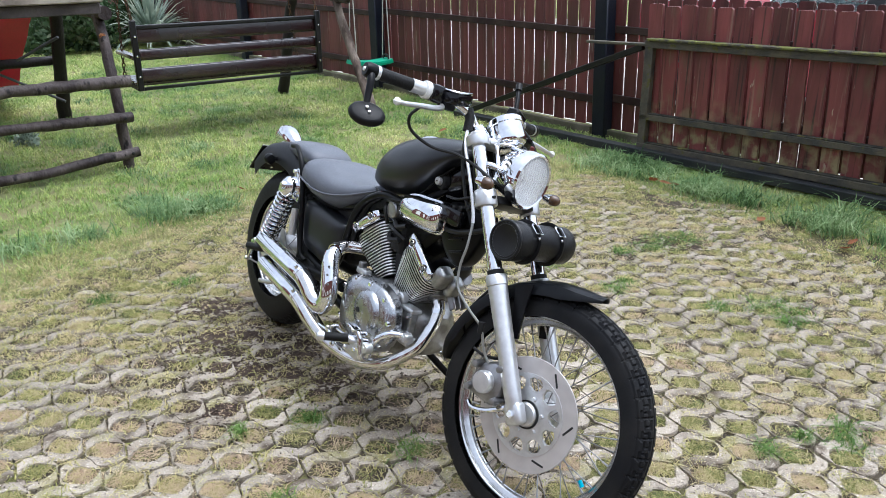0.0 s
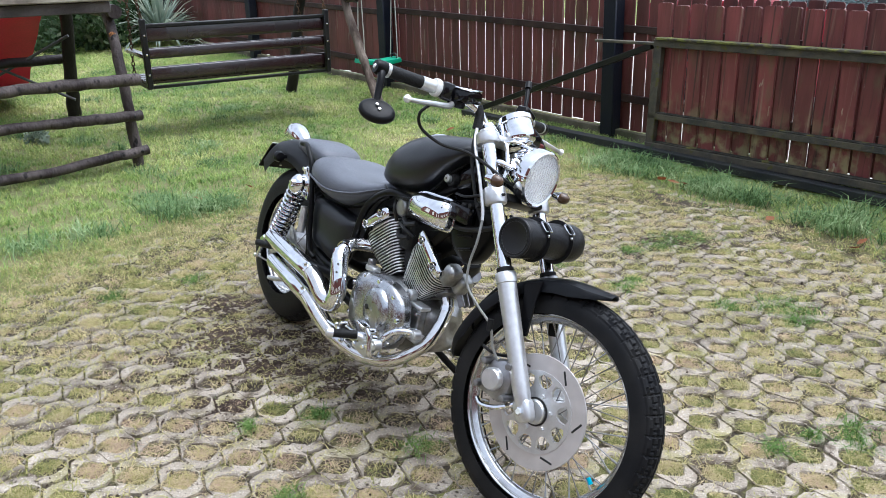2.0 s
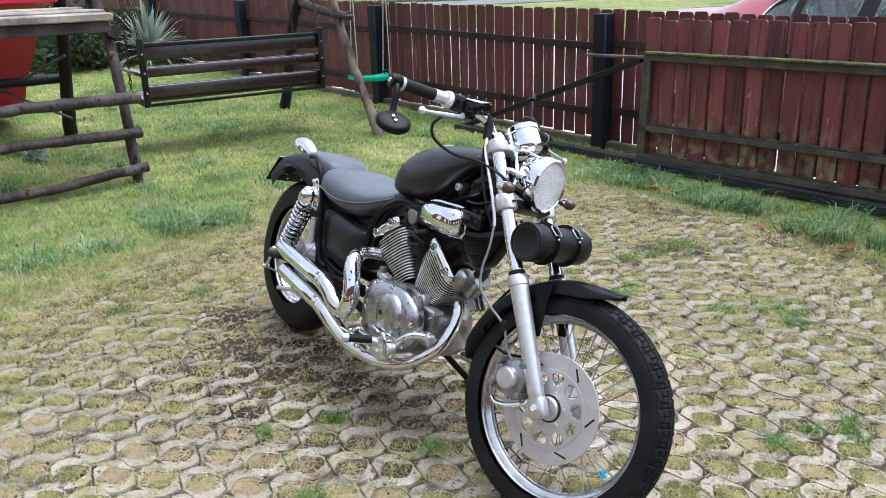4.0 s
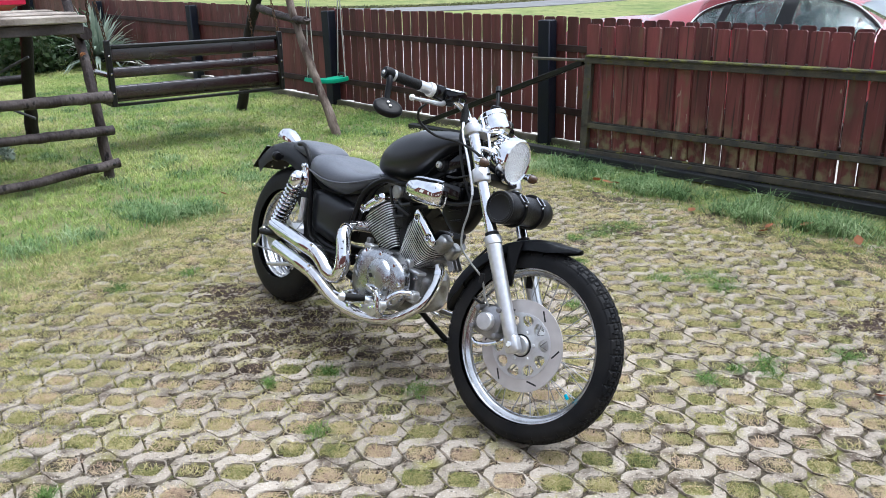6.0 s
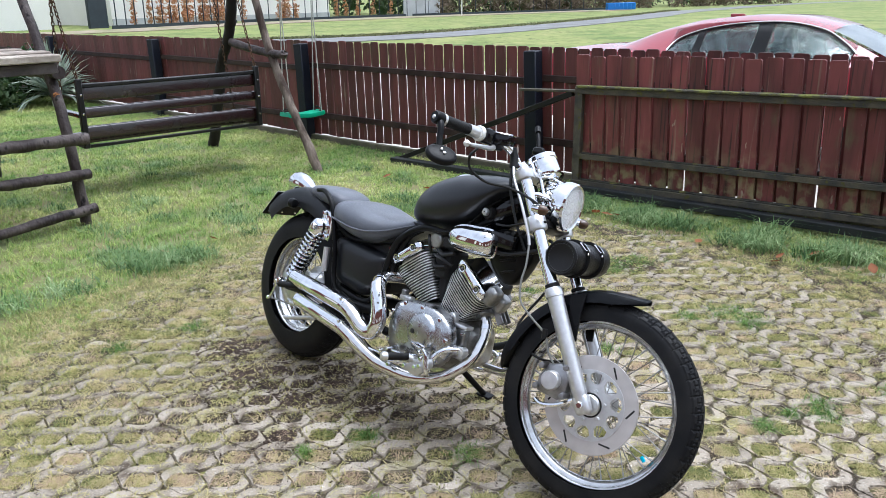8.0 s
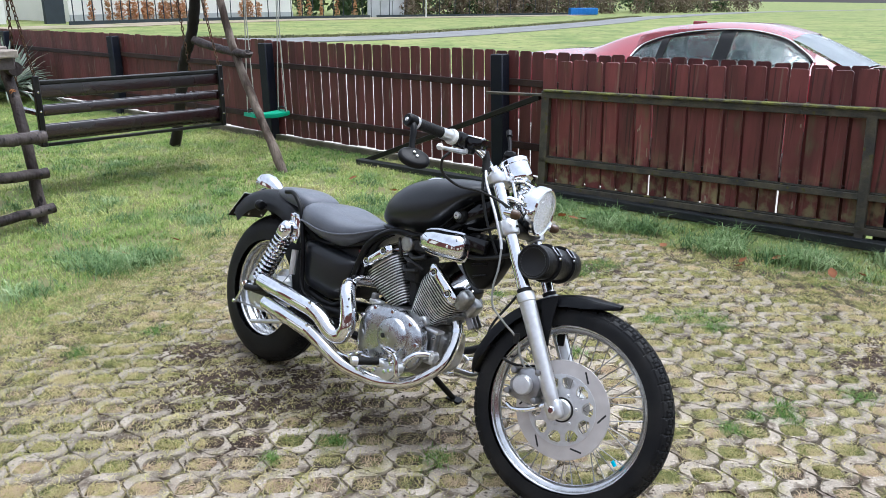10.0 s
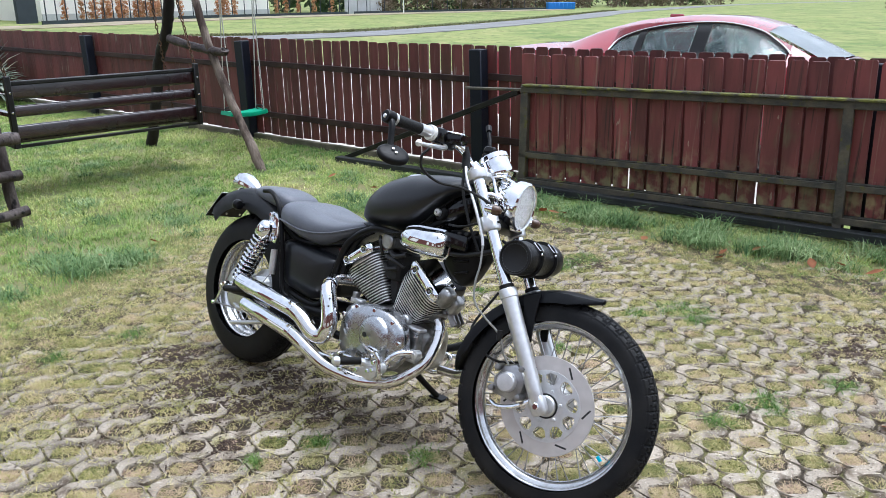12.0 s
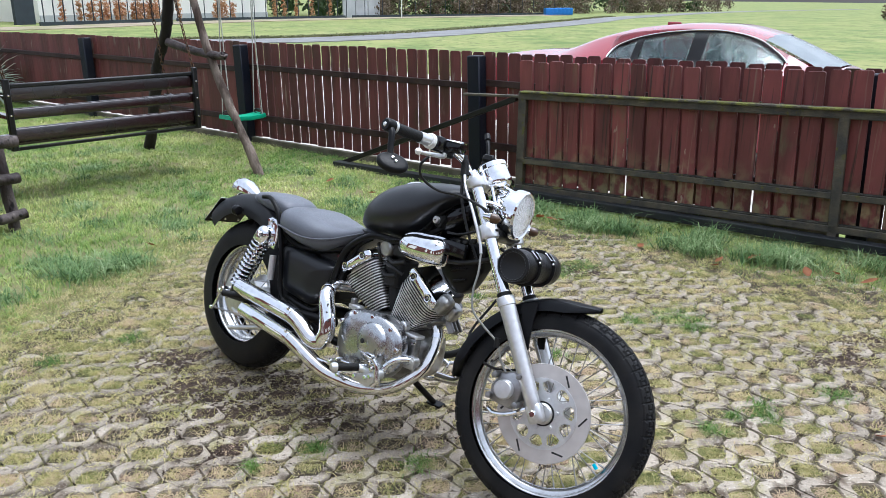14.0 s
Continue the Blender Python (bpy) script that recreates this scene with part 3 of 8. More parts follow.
# ---- hanging bench ----
bench = thing("hanging_bench", "dark varnished slatted bench hung on chains from the swing frame", "swing bench")
BA, BB = Vector((-2.445, 6.175, 0)), Vector((-1.215, 7.118, 0))
bd = (BB - BA).normalized()
bn = Vector((bd.y, -bd.x, 0))  # towards the yard
BM_ = Matrix.Translation(BA) @ Matrix((bd, -bn, Vector((0, 0, 1)))).transposed().to_4x4()  # x along, y away, z up
BL = (BB - BA).length
for z0, z1, tilt in ((0.745, 0.875, 0.0), (0.615, 0.7, 0.0), (0.445, 0.555, 0.0)):
    bm = bmesh.new()
    box(bm, (BL / 2, 0.0, (z0 + z1) / 2), (BL + 0.02, 0.05, z1 - z0), BM_ @ Matrix.Translation((0, 0.026, (z0 + z1) / 2)) @ Matrix.Rotation(radians(-4), 4, "X") @ Matrix.Translation((0, 0, -(z0 + z1) / 2)), bevel=0.021, seg=5)
    part("back_slat", bm, M_SLAT, bench)
bm = bmesh.new()
box(bm, (BL / 2, 0.01, 0.865), (BL + 0.02, 0.05, 0.03), BM_, bevel=0.006)
part("top_slat", bm, M_BLACK_IRON, bench, "black top edge board")
for x in (0.0, BL):
    bm = bmesh.new()
    box(bm, (x, -0.012, 0.655), (0.045, 0.04, 0.53), BM_, bevel=0.006)
    part("side_post", bm, M_BLACK_IRON, bench, "black iron upright")
    bm = bmesh.new()
    box(bm, (x, 0.22, 0.41), (0.04, 0.46, 0.04), BM_, bevel=0.005)
    part("seat_bearer", bm, M_BLACK_IRON, bench)
    bm = bmesh.new()
    box(bm, (x, 0.24, 0.64), (0.06, 0.48, 0.03), BM_, bevel=0.006)
    part("armrest", bm, M_SLAT, bench)
    for z in (0.5, 0.655, 0.8):
        bm = bmesh.new()
        lathe(bm, [(0, 0.008), (0.008, 0.006), (0.01, 0)], BM_ @ Matrix.Translation((x, -0.032, z)) @ Matrix.Rotation(radians(90), 4, "X"), 8)
        part("rivet", bm, M_CAR_TRIM, bench)
for i in range(4):
    bm = bmesh.new()
    box(bm, (BL / 2, 0.07 + 0.115 * i, 0.435), (BL + 0.03, 0.1, 0.025), BM_, bevel=0.005)
    part("seat_slat", bm, M_SLAT, bench)
bm = bmesh.new()
box(bm, (BL / 2, -0.005, 0.402), (BL + 0.05, 0.03, 0.024), BM_, bevel=0.004)
part("lower_bar", bm, M_BLACK_IRON, bench)


def chain(name, a, b, parent, link=0.045, wire=0.0045, wide=0.011):
    a, b = Vector(a), Vector(b)
    d = b - a
    k = max(2, int(d.length / (link * 0.78)))
    bm = bmesh.new()
    base = axis((0, 0, 0), d)
    for i in range(k):
        c = a + d * ((i + 0.5) / k)
        m = Matrix.Translation(c) @ base @ Matrix.Rotation(radians(90 * (i % 2)), 4, "Z")
        loop = [(wide * math.cos(t), 0, link / 2 * math.sin(t)) for t in (j * math.pi / 4 for j in range(8))]
        tube(bm, [m @ Vector(p) for p in loop], wire, 5, closed=True)
    return part(name, bm, M_CHAIN, parent, "rusty link chain")


tr = BM_ @ Vector((BL, 0, 0.92))
tl = BM_ @ Vector((0, 0, 0.92))
chain("chain", tr, (-1.47, 7.42, 2.15), bench)
chain("chain", tl, (-2.66, 6.25, 2.15), bench)
chain("chain", BM_ @ Vector((BL, 0.42, 0.45)), (-1.62, 7.4, 2.15), bench)
chain("chain", BM_ @ Vector((0.0, 0.42, 0.45)), (-2.6, 6.4, 2.15), bench)

# ---- green board swing ----
swing = thing("board_swing", "green plastic swing seat on pale ropes", "swing")
SW0, SW1 = Vector((-1.03, 7.79, 0.375)), Vector((-0.69, 8.05, 0.365))
sd_ = (SW1 - SW0).normalized()
bm = bmesh.new()
sx = Vector((-sd_.y, sd_.x, 0))
sweep(bm, [SW0 + Vector((0, 0, 0.01)), SW0 + sd_ * 0.04, SW0 + sd_ * 0.25 - Vector((0, 0, 0.012)), SW1 - sd_ * 0.04, SW1 + Vector((0, 0, 0.01))], [(-0.085, -0.02), (0.085, -0.02), (0.09, 0.0), (0.085, 0.02), (-0.085, 0.02), (-0.09, 0.0)], up=(0, 0, 1))
part("seat", bm, M_PLASTIC_GREEN, swing)
for p in (SW0 + sd_ * 0.03, SW1 - sd_ * 0.03):
    for o in (-0.07, 0.07):
        bm = bmesh.new()
        q = p + sx * o
        tube(bm, [q + Vector((0, 0, 0.0)), q + Vector((-sx.x * o * 0.8, -sx.y * o * 0.8, 0.9)), Vector((p.x, p.y, 2.2)) + sd_ * 0.01], 0.006, 6)
        part("rope", bm, M_ROPE, swing)
    bm = bmesh.new()
    tube(bm, [p + sx * (0.06 * math.cos(t)) + Vector((0, 0, 0.04 + 0.025 * math.sin(t))) for t in (i * math.pi / 5 for i in range(10))], 0.008, 6, closed=True)
    part("knot", bm, M_BLACK_IRON, swing, "black knotted fastening")

# ---- red slide ----
slide = thing("slide", "red plastic children's slide beside the swing frame", "slide")
LIP = spline([(-2.95, 6.1, 1.22), (-3.21, 6.4, 1.16), (-3.44, 6.65, 0.95), (-3.66, 6.93, 0.72), (-3.87, 7.13, 0.46), (-4.02, 7.28, 0.25), (-4.3, 7.55, 0.12), (-4.6, 7.9, 0.09)], 6)
SIDE = Vector((-0.77, -0.64, 0))
bm = bmesh.new()
sweep(bm, [p + SIDE * 0.27 for p in LIP], [(-0.24, -0.02), (0.24, -0.02), (0.25, 0.12), (0.3, 0.12), (0.3, 0.15), (0.22, 0.15), (0.2, 0.01), (-0.2, 0.01), (-0.22, 0.15), (-0.3, 0.15), (-0.3, 0.12), (-0.25, 0.12)], up=(0, 0, 1))
part("chute", bm, M_PLASTIC_RED, slide)
bm = bmesh.new()
tube(bm, [LIP[3] + SIDE * 0.1 + Vector((0, 0, 0.12)), LIP[1] + SIDE * 0.02 + Vector((0, 0, 0.28)), LIP[0] + SIDE * 0.02 + Vector((0.1, -0.1, 0.26))], 0.03, 10)
part("grip", bm, mat("pink_plastic", (0.6, 0.2, 0.2), 0.4, scale=5), slide, "faded pink grab rim")

# ---- parked saloon behind the fence ----
car = thing("parked_car", "red saloon car parked on the drive behind the fence", "car", FENCE_M @ Matrix.Translation((-3.2, 8.45, -0.17)))
# stations along the car: x from tail to nose, half width, sill, belt, roof height and roof half width
def car_ring(x, hw, z0, zb, zr, rw):
    p = [(-hw * 0.9, z0), (-hw, z0 + 0.15), (-hw * 1.0, zb - 0.25), (-hw * 0.965, zb), (-rw - 0.02, zr - 0.05), (-rw * 0.8, zr - 0.008), (0, zr)]
    p = p + [(-y, z) for y, z in p[-2::-1]]
    return [Vector((x, y, z)) for y, z in p]


ST = [(-2.42, 0.7, 0.35, 0.82, 0.86, 0.55), (-2.36, 0.8, 0.3, 0.98, 1.03, 0.66), (-1.9, 0.88, 0.25, 1.05, 1.1, 0.7), (-1.35, 0.9, 0.25, 1.07, 1.13, 0.68), (-0.95, 0.91, 0.25, 1.07, 1.29, 0.62), (-0.5, 0.92, 0.25, 1.06, 1.41, 0.585), (0.0, 0.92, 0.25, 1.04, 1.46, 0.58), (0.45, 0.92, 0.25, 1.03, 1.45, 0.57), (0.85, 0.92, 0.25, 1.02, 1.36, 0.585), (1.25, 0.91, 0.25, 1.01, 1.18, 0.64), (1.55, 0.9, 0.25, 0.99, 1.02, 0.7), (2.1, 0.87, 0.25, 0.88, 0.92, 0.68), (2.38, 0.78, 0.28, 0.72, 0.76, 0.6), (2.44, 0.66, 0.35, 0.6, 0.62, 0.5)]
SX = [s[0] for s in ST]


def car_at(x):
    i = max(j for j in range(len(ST) - 1) if SX[j] <= x + 1e-9)
    t = (x - SX[i]) / (SX[i + 1] - SX[i])
    return [a + (b - a) * t for a, b in zip(ST[i][1:], ST[i + 1][1:])]


# finer stations, rounded along the car
FX = np.concatenate([np.linspace(-2.42, -0.72, 14), np.linspace(-0.7, 1.1, 31), np.linspace(1.14, 2.44, 16)])
FINE = {}
for k_ in range(1, 6):
    dense = np.linspace(-2.42, 2.44, 244)
    v_ = np.interp(dense, SX, [q[k_] for q in ST])
    soft_ = np.convolve(np.pad(v_, 9, mode="edge"), np.hanning(21)[1:-1] / np.hanning(21).sum(), mode="valid")
    FINE[k_] = np.interp(FX, dense, soft_)
ST = [tuple([float(FX[i])] + [float(FINE[k_][i]) for k_ in range(1, 6)]) for i in range(len(FX))]
SX = [q[0] for q in ST]
ARCH = ((-0.71, 1.08), (-0.7, 1.104), (-0.643, 1.202), (-0.455, 1.291), (-0.145, 1.36), (0.212, 1.393), (0.5, 1.387), (0.785, 1.327), (0.957, 1.238), (1.1, 1.139), (1.13, 1.1))


ARCH_X, ARCH_Z = zip(*[(p.x, p.y) for p in spline([(x, z, 0) for x, z in ARCH], 8)])


def flank(x, z, sg, off=0.0):
    """A place on the car's side above the belt, at the height z."""
    hw, z0, zb, zr, rw = car_at(x)
    t = (z - zb) / (zr - 0.05 - zb)
    return Vector((x, sg * (hw * 0.965 + (rw + 0.02 - hw * 0.965) * t + off), z))


def arch(x):
    return float(np.interp(x, ARCH_X, ARCH_Z))


bm = bmesh.new()
rings = loft(bm, [car_ring(*q) for q in ST])
bmesh.ops.recalc_face_normals(bm, faces=bm.faces)
bm.normal_update()
gone = []
for f in bm.faces:
    c_ = f.calc_center_median()
    flankf = len(f.verts) == 4 and any(set(f.verts) == {a[j], a[j + 1], b[j + 1], b[j]} for j in (3, 8) for a, b in zip(rings, rings[1:]))
    front = 0.86 < c_.x < 1.46 and abs(c_.y) < 0.64 and f.normal.z > 0.1 and c_.z > 1.04
    if (flankf and -0.7 < c_.x < 1.1) or (front and not flankf):
        gone.append(f)
bmesh.ops.delete(bm, geom=gone, context="FACES")
part("body", bm, M_CAR_RED, car)


def side_strip(name, x0, x1, low, high, material, off, label="", th=0.004):
    """A strip on both flanks between two heights that follow x."""
    for sg in (-1, 1):
        bm = bmesh.new()
        cols = []
        for i in range(25):
            x = x0 + (x1 - x0) * i / 24
            lo_, hi_ = low(x), high(x)
            cols.append([bm.verts.new(flank(x, lo_ + (max(hi_, lo_ + 0.004) - lo_) * j / 4, sg, off)) for j in range(5)])
        for a, b in zip(cols, cols[1:]):
            for j in range(4):
                bm.faces.new((a[j], a[j + 1], b[j + 1], b[j]))
        bmesh.ops.solidify(bm, geom=bm.faces[:], thickness=th)
        ob = part(name, bm, material, car, label, smooth=80)
        if material is M_CAR_GLASS:
            ob.visible_shadow = False


def edge_z(x):
    hw, z0, zb, zr, rw = car_at(x)
    return zr - 0.05


def belt_z(x):
    return car_at(x)[2]


side_strip("roof_rail", -0.7, 1.1, arch, edge_z, M_CAR_RED, 0.0, "red roof rail", th=0.02)
side_strip("window_seal", -0.69, 1.09, lambda x: arch(x) - 0.018, arch, M_CAR_DARK, 0.002, "black window seal", th=0.012)
side_strip("rear_quarter_window", -0.69, -0.425, belt_z, lambda x: arch(x) - 0.016, M_CAR_GLASS, -0.004)
side_strip("rear_window", -0.36, 0.17, belt_z, lambda x: arch(x) - 0.016, M_CAR_GLASS, -0.004)
side_strip("front_window", 0.305, 1.09, belt_z, lambda x: arch(x) - 0.016, M_CAR_GLASS, -0.004)
side_strip("quarter_bar", -0.43, -0.355, belt_z, lambda x: arch(x) - 0.01, M_CAR_DARK, 0.003, "black window bar", th=0.02)
side_strip("door_pillar", 0.165, 0.31, belt_z, lambda x: arch(x) - 0.01, M_CAR_DARK, 0.003, "black door pillar", th=0.02)
for sg in (-1, 1):
    bm = bmesh.new()
    tube(bm, [flank(x, arch(x) + 0.004, sg, 0.008) for x in np.linspace(-0.705, 1.12, 60)], 0.009, 8)
    part("chrome_line", bm, M_CAR_TRIM, car, "chrome window surround")
    for x in (-0.55, 0.42):
        bm = bmesh.new()
        box(bm, (0, 0, 0), (0.16, 0.46, 0.62), Matrix.Translation((x, sg * 0.38, 0.86)) @ Matrix.Rotation(radians(-14), 4, "Y"), bevel=0.05, seg=3)
        box(bm, (0, 0, 0.4), (0.1, 0.26, 0.18), Matrix.Translation((x, sg * 0.38, 0.86)) @ Matrix.Rotation(radians(-14), 4, "Y"), bevel=0.04, seg=3)
        part("car_seat", bm, M_CAR_DARK, car, "dark seat with its headrest")
bm = bmesh.new()
box(bm, (0.2, 0, 0.6), (2.6, 1.5, 0.1), None, bevel=0.02)
part("cabin_floor", bm, M_CAR_DARK, car)
bm = bmesh.new()
rows = []
for x in np.linspace(0.84, 1.47, 9):
    hw, z0, zb, zr, rw = car_at(float(x))
    rows.append([bm.verts.new((x, y * (rw * 0.96), zr + 0.004 - 0.034 * abs(y) ** 2.2)) for y in (-1, -0.8, -0.5, -0.2, 0.2, 0.5, 0.8, 1)])
for a, b in zip(rows, rows[1:]):
    for i in range(7):
        bm.faces.new((a[i], a[i + 1], b[i + 1], b[i]))
bmesh.ops.solidify(bm, geom=bm.faces[:], thickness=0.004)
part("windscreen", bm, M_CAR_PANE, car, "opaque windscreen with the sky's reflection painted in as pale colour")
bm = bmesh.new()
box(bm, (-0.3, 0, car_at(-0.3)[3] + 0.008), (0.16, 0.035, 0.04), None, bevel=0.015, seg=2)
part("aerial", bm, M_CAR_RED, car)
for x in (-1.45, 1.42):
    for y in (-0.8, 0.8):
        bm = bmesh.new()
        lathe(bm, [(0.2, -0.1), (0.3, -0.11), (0.325, -0.08), (0.325, 0.08), (0.3, 0.11), (0.2, 0.1)], Matrix.Translation((x, y * 1.03, 0.325)) @ Matrix.Rotation(radians(90), 4, "X"), 24, shut=True)
        w = part("tyre", bm, M_CAR_DARK, car)
        bm = bmesh.new()
        lathe(bm, [(0, 0.06), (0.06, 0.07), (0.2, 0.05), (0.205, -0.08), (0, -0.08)], Matrix.Translation((x, y * 1.03, 0.325)) @ Matrix.Rotation(radians(90), 4, "X"), 20)
        part("rim", bm, M_CAR_TRIM, car)

# ---- far side of the field ----
bm = bmesh.new()
sweep(bm, spline([(-30, 28.6, -0.172), (-13, 44.5, -0.172), (-8, 52.5, -0.172), (4, 66, -0.172), (30, 87, -0.172)], 6), [(-1.7, -0.03), (1.7, -0.03), (1.7, 0.03), (-1.7, 0.03)], up=(0, 0, 1))
tagged(part("verge", bm, M_DRY_EARTH), "strip of dry earth and dead grass along the far fence", "ground", kind="structure")
FB = [Vector((-34, 30, 0)), Vector((-13.6, 48.2, 0)), Vector((-7.6, 57.5, 0)), Vector((5.1, 70, 0)), Vector((31.3, 91, 0)), Vector((80, 128, 0))]


def far(t, back=0.0):
    """A place along the far boundary; t counts its corners."""
    i = min(int(t), len(FB) - 2)
    d = (FB[i + 1] - FB[i]).normalized()
    return FB[i].lerp(FB[i + 1], t - i) + Vector((-d.y, d.x, 0)) * back, d


def far_box(name, t0, t1, back, depth, z0, z1, material, parent, label=""):
    a, _ = far(t0, back)
    b, _ = far(t1, back)
    d = (b - a).normalized()
    nrm = Vector((-d.y, d.x, 0))
    bm = bmesh.new()
    m = Matrix.Translation((a + b) / 2 + nrm * depth / 2 + Vector((0, 0, (z0 + z1) / 2))) @ Matrix((d, nrm, Vector((0, 0, 1)))).transposed().to_4x4()
    box(bm, (0, 0, 0), ((b - a).length, depth, z1 - z0), m)
    return part(name, bm, material, parent, label)


house = thing("far_house", "long white plastered house across the field", "house")
far_box("wall", 1.35, 2.7, 4.0, 8, -0.2, 4.5, M_PLASTER, house)
far_box("plinth", 1.35, 2.7, 3.9, 0.3, -0.2, 0.25, M_GREY_SHEET, house)
for t, w in ((1.62, 0.05), (2.28, 0.06), (2.47, 0.06)):
    far_box("door", t, t + w, 3.85, 0.2, 0.2, 2.3, M_WOOD_DOOR if t < 2.4 else M_DARK_SHEET, house)
far_box("roof", 1.3, 2.75, 3.3, 9.4, 4.5, 5.6, M_DARK_SHEET, house, "dark flat roof")
shed = thing("far_shed", "pale grey wall with a dark gate across the field", "shed")
far_box("wall", 0.2, 0.93, 3.0, 6, -0.2, 4.0, M_PLASTER, shed)
far_box("gate", 1.04, 1.16, 2.0, 0.2, -0.2, 2.6, M_DARK_SHEET, shed, "dark sheet gate")
screen = thing("far_screen", "pale grey sheet fence panels beyond the lane", "fence panel")
for i in range(3):
    far_box("panel", 3.0 + 0.045 * i, 3.042 + 0.045 * i, 0.4, 0.1, -0.2, 2.4, M_GREY_SHEET, screen)
far_fence = thing("far_fence", "thin dark wire fence at the far edge of the field", "fence")
for i in range(46):
    t = 1.05 + i * 0.065
    p, d = far(t)
    bm = bmesh.new()
    tube(bm, [p + Vector((0, 0, -0.2)), p + Vector((0, 0, 1.7))], 0.035, 6)
    part("post", bm, M_DARK_SHEET, far_fence)
for i in range(1, 4):
    far_box("base_board", i + 0.02, i + 0.99, -0.05, 0.1, -0.2, 0.02, M_DARK_SHEET, far_fence)
crates = thing("blue_crates", "row of blue plastic crates beside the lane", "crate")
for i in range(6):
    a, d = far(3.868 + i * 0.025, -1.5)
    bm = bmesh.new()
    box(bm, (a.x, a.y, 0.2), (0.85, 0.85, 0.75), None, bevel=0.05)
    part("crate", bm, M_BLUE, crates)


def leaf_cloud(name, centres, radii, count, size, material, rng, tall=1.0):
    """Many small leaf faces scattered through clumps."""
    c = np.asarray(centres)[rng.integers(0, len(centres), count)]
    r = np.asarray(radii)[rng.integers(0, len(radii), count)]
    v = rng.normal(0, 1, (count, 3))
    v /= np.linalg.norm(v, axis=1)[:, None]
    v *= (rng.uniform(0, 1, count) ** 0.45)[:, None]
    p = c + v * r[:, None] * np.array([1, 1, tall])
    a, b = rng.normal(0, 1, (count, 3)), rng.normal(0, 1, (count, 3))
    a /= np.linalg.norm(a, axis=1)[:, None]
    b -= a * (a * b).sum(1)[:, None]
    b /= np.linalg.norm(b, axis=1)[:, None]
    s = (size * rng.uniform(0.5, 1.4, count))[:, None]
    V = np.stack([p - a * s, p + b * s * 0.5, p + a * s, p - b * s * 0.5], 1).reshape(-1, 3)
    return mesh_from(name, V, np.arange(count)[:, None] * 4 + np.arange(4), np.zeros((0, 3), int), material)


rng = np.random.default_rng(8)
pts = [far(t, 1.2 + rng.uniform(-0.3, 0.5))[0] for t in rng.uniform(1.25, 2.98, 34)]
cs = np.array([[p.x, p.y, z] for p in pts for z in (0.1, 0.35, 0.6, 0.9, 1.3)])
tagged(leaf_cloud("dry_conifers", cs, [0.3, 0.2, 0.14], 5200, 0.1, M_LEAF_ORANGE, rng), "row of orange-brown dried conifers before the white house", "shrub", kind="stuff")
pts = [far(t, 2.5 + rng.uniform(0, 12))[0] for t in rng.uniform(2.95, 4.9, 160)]
cs = np.array([[p.x, p.y, z] for p in pts for z in rng.uniform(0.2, 7, 5)])
tagged(leaf_cloud("far_hedge", cs, [1.4, 0.9, 2.0], 26000, 0.3, M_LEAF_DARK, rng), "dark hedge and trees at the far edge", "hedge", kind="stuff")
pts = [far(t, 0.6 + rng.uniform(0, 3))[0] for t in rng.uniform(3.1, 4.9, 120)]
cs = np.array([[p.x, p.y, z] for p in pts for z in rng.uniform(-0.1, 1.8, 3)])
tagged(leaf_cloud("bare_brush", cs, [0.7, 1.1], 14000, 0.17, M_LEAF_BROWN, rng), "bare brown brush and dry stalks", "shrub", kind="stuff")
for x, y, r, k in ((60, 72, 0.9, 0), (65.5, 74, 0.7, 0)):
    tagged(leaf_cloud("field_bush", np.array([[x, y, 0.4], [x + 0.3, y, 0.9], [x - 0.3, y, 0.7]]), [r], 900, 0.16, M_LEAF_BROWN, rng), "small bare bush in the field", "bush", "field bushes")
# poles in the field
for x, y in ((9.9, 70.5), (100, 110)):
    bm = bmesh.new()
    tube(bm, [(x, y, -0.2), (x, y, 6)], lambda t: 0.05 - 0.01 * t, 10)
    tagged(part("field_pole", bm, M_PLASTER), "slim pale pole standing in the field", "pole", "field poles")
# rough verge along the lane
P = spline([(-30, 30.2, 0), (-8, 33.6, 0), (0, 35.6, 0), (7.5, 43, 0), (19.8, 60, 0), (34, 82, 0)], 40)
base = np.array([[p.x, p.y, -0.18] for p in P for _ in range(60)]) + rng.normal(0, 0.35, (len(P) * 60, 3)) * np.array([1, 1, 0])
tagged(blades("verge_grass", base, 0.12, 0.04, 1.2, M_BANK, rng), "rough dry grass along the lane", "grass", kind="stuff")

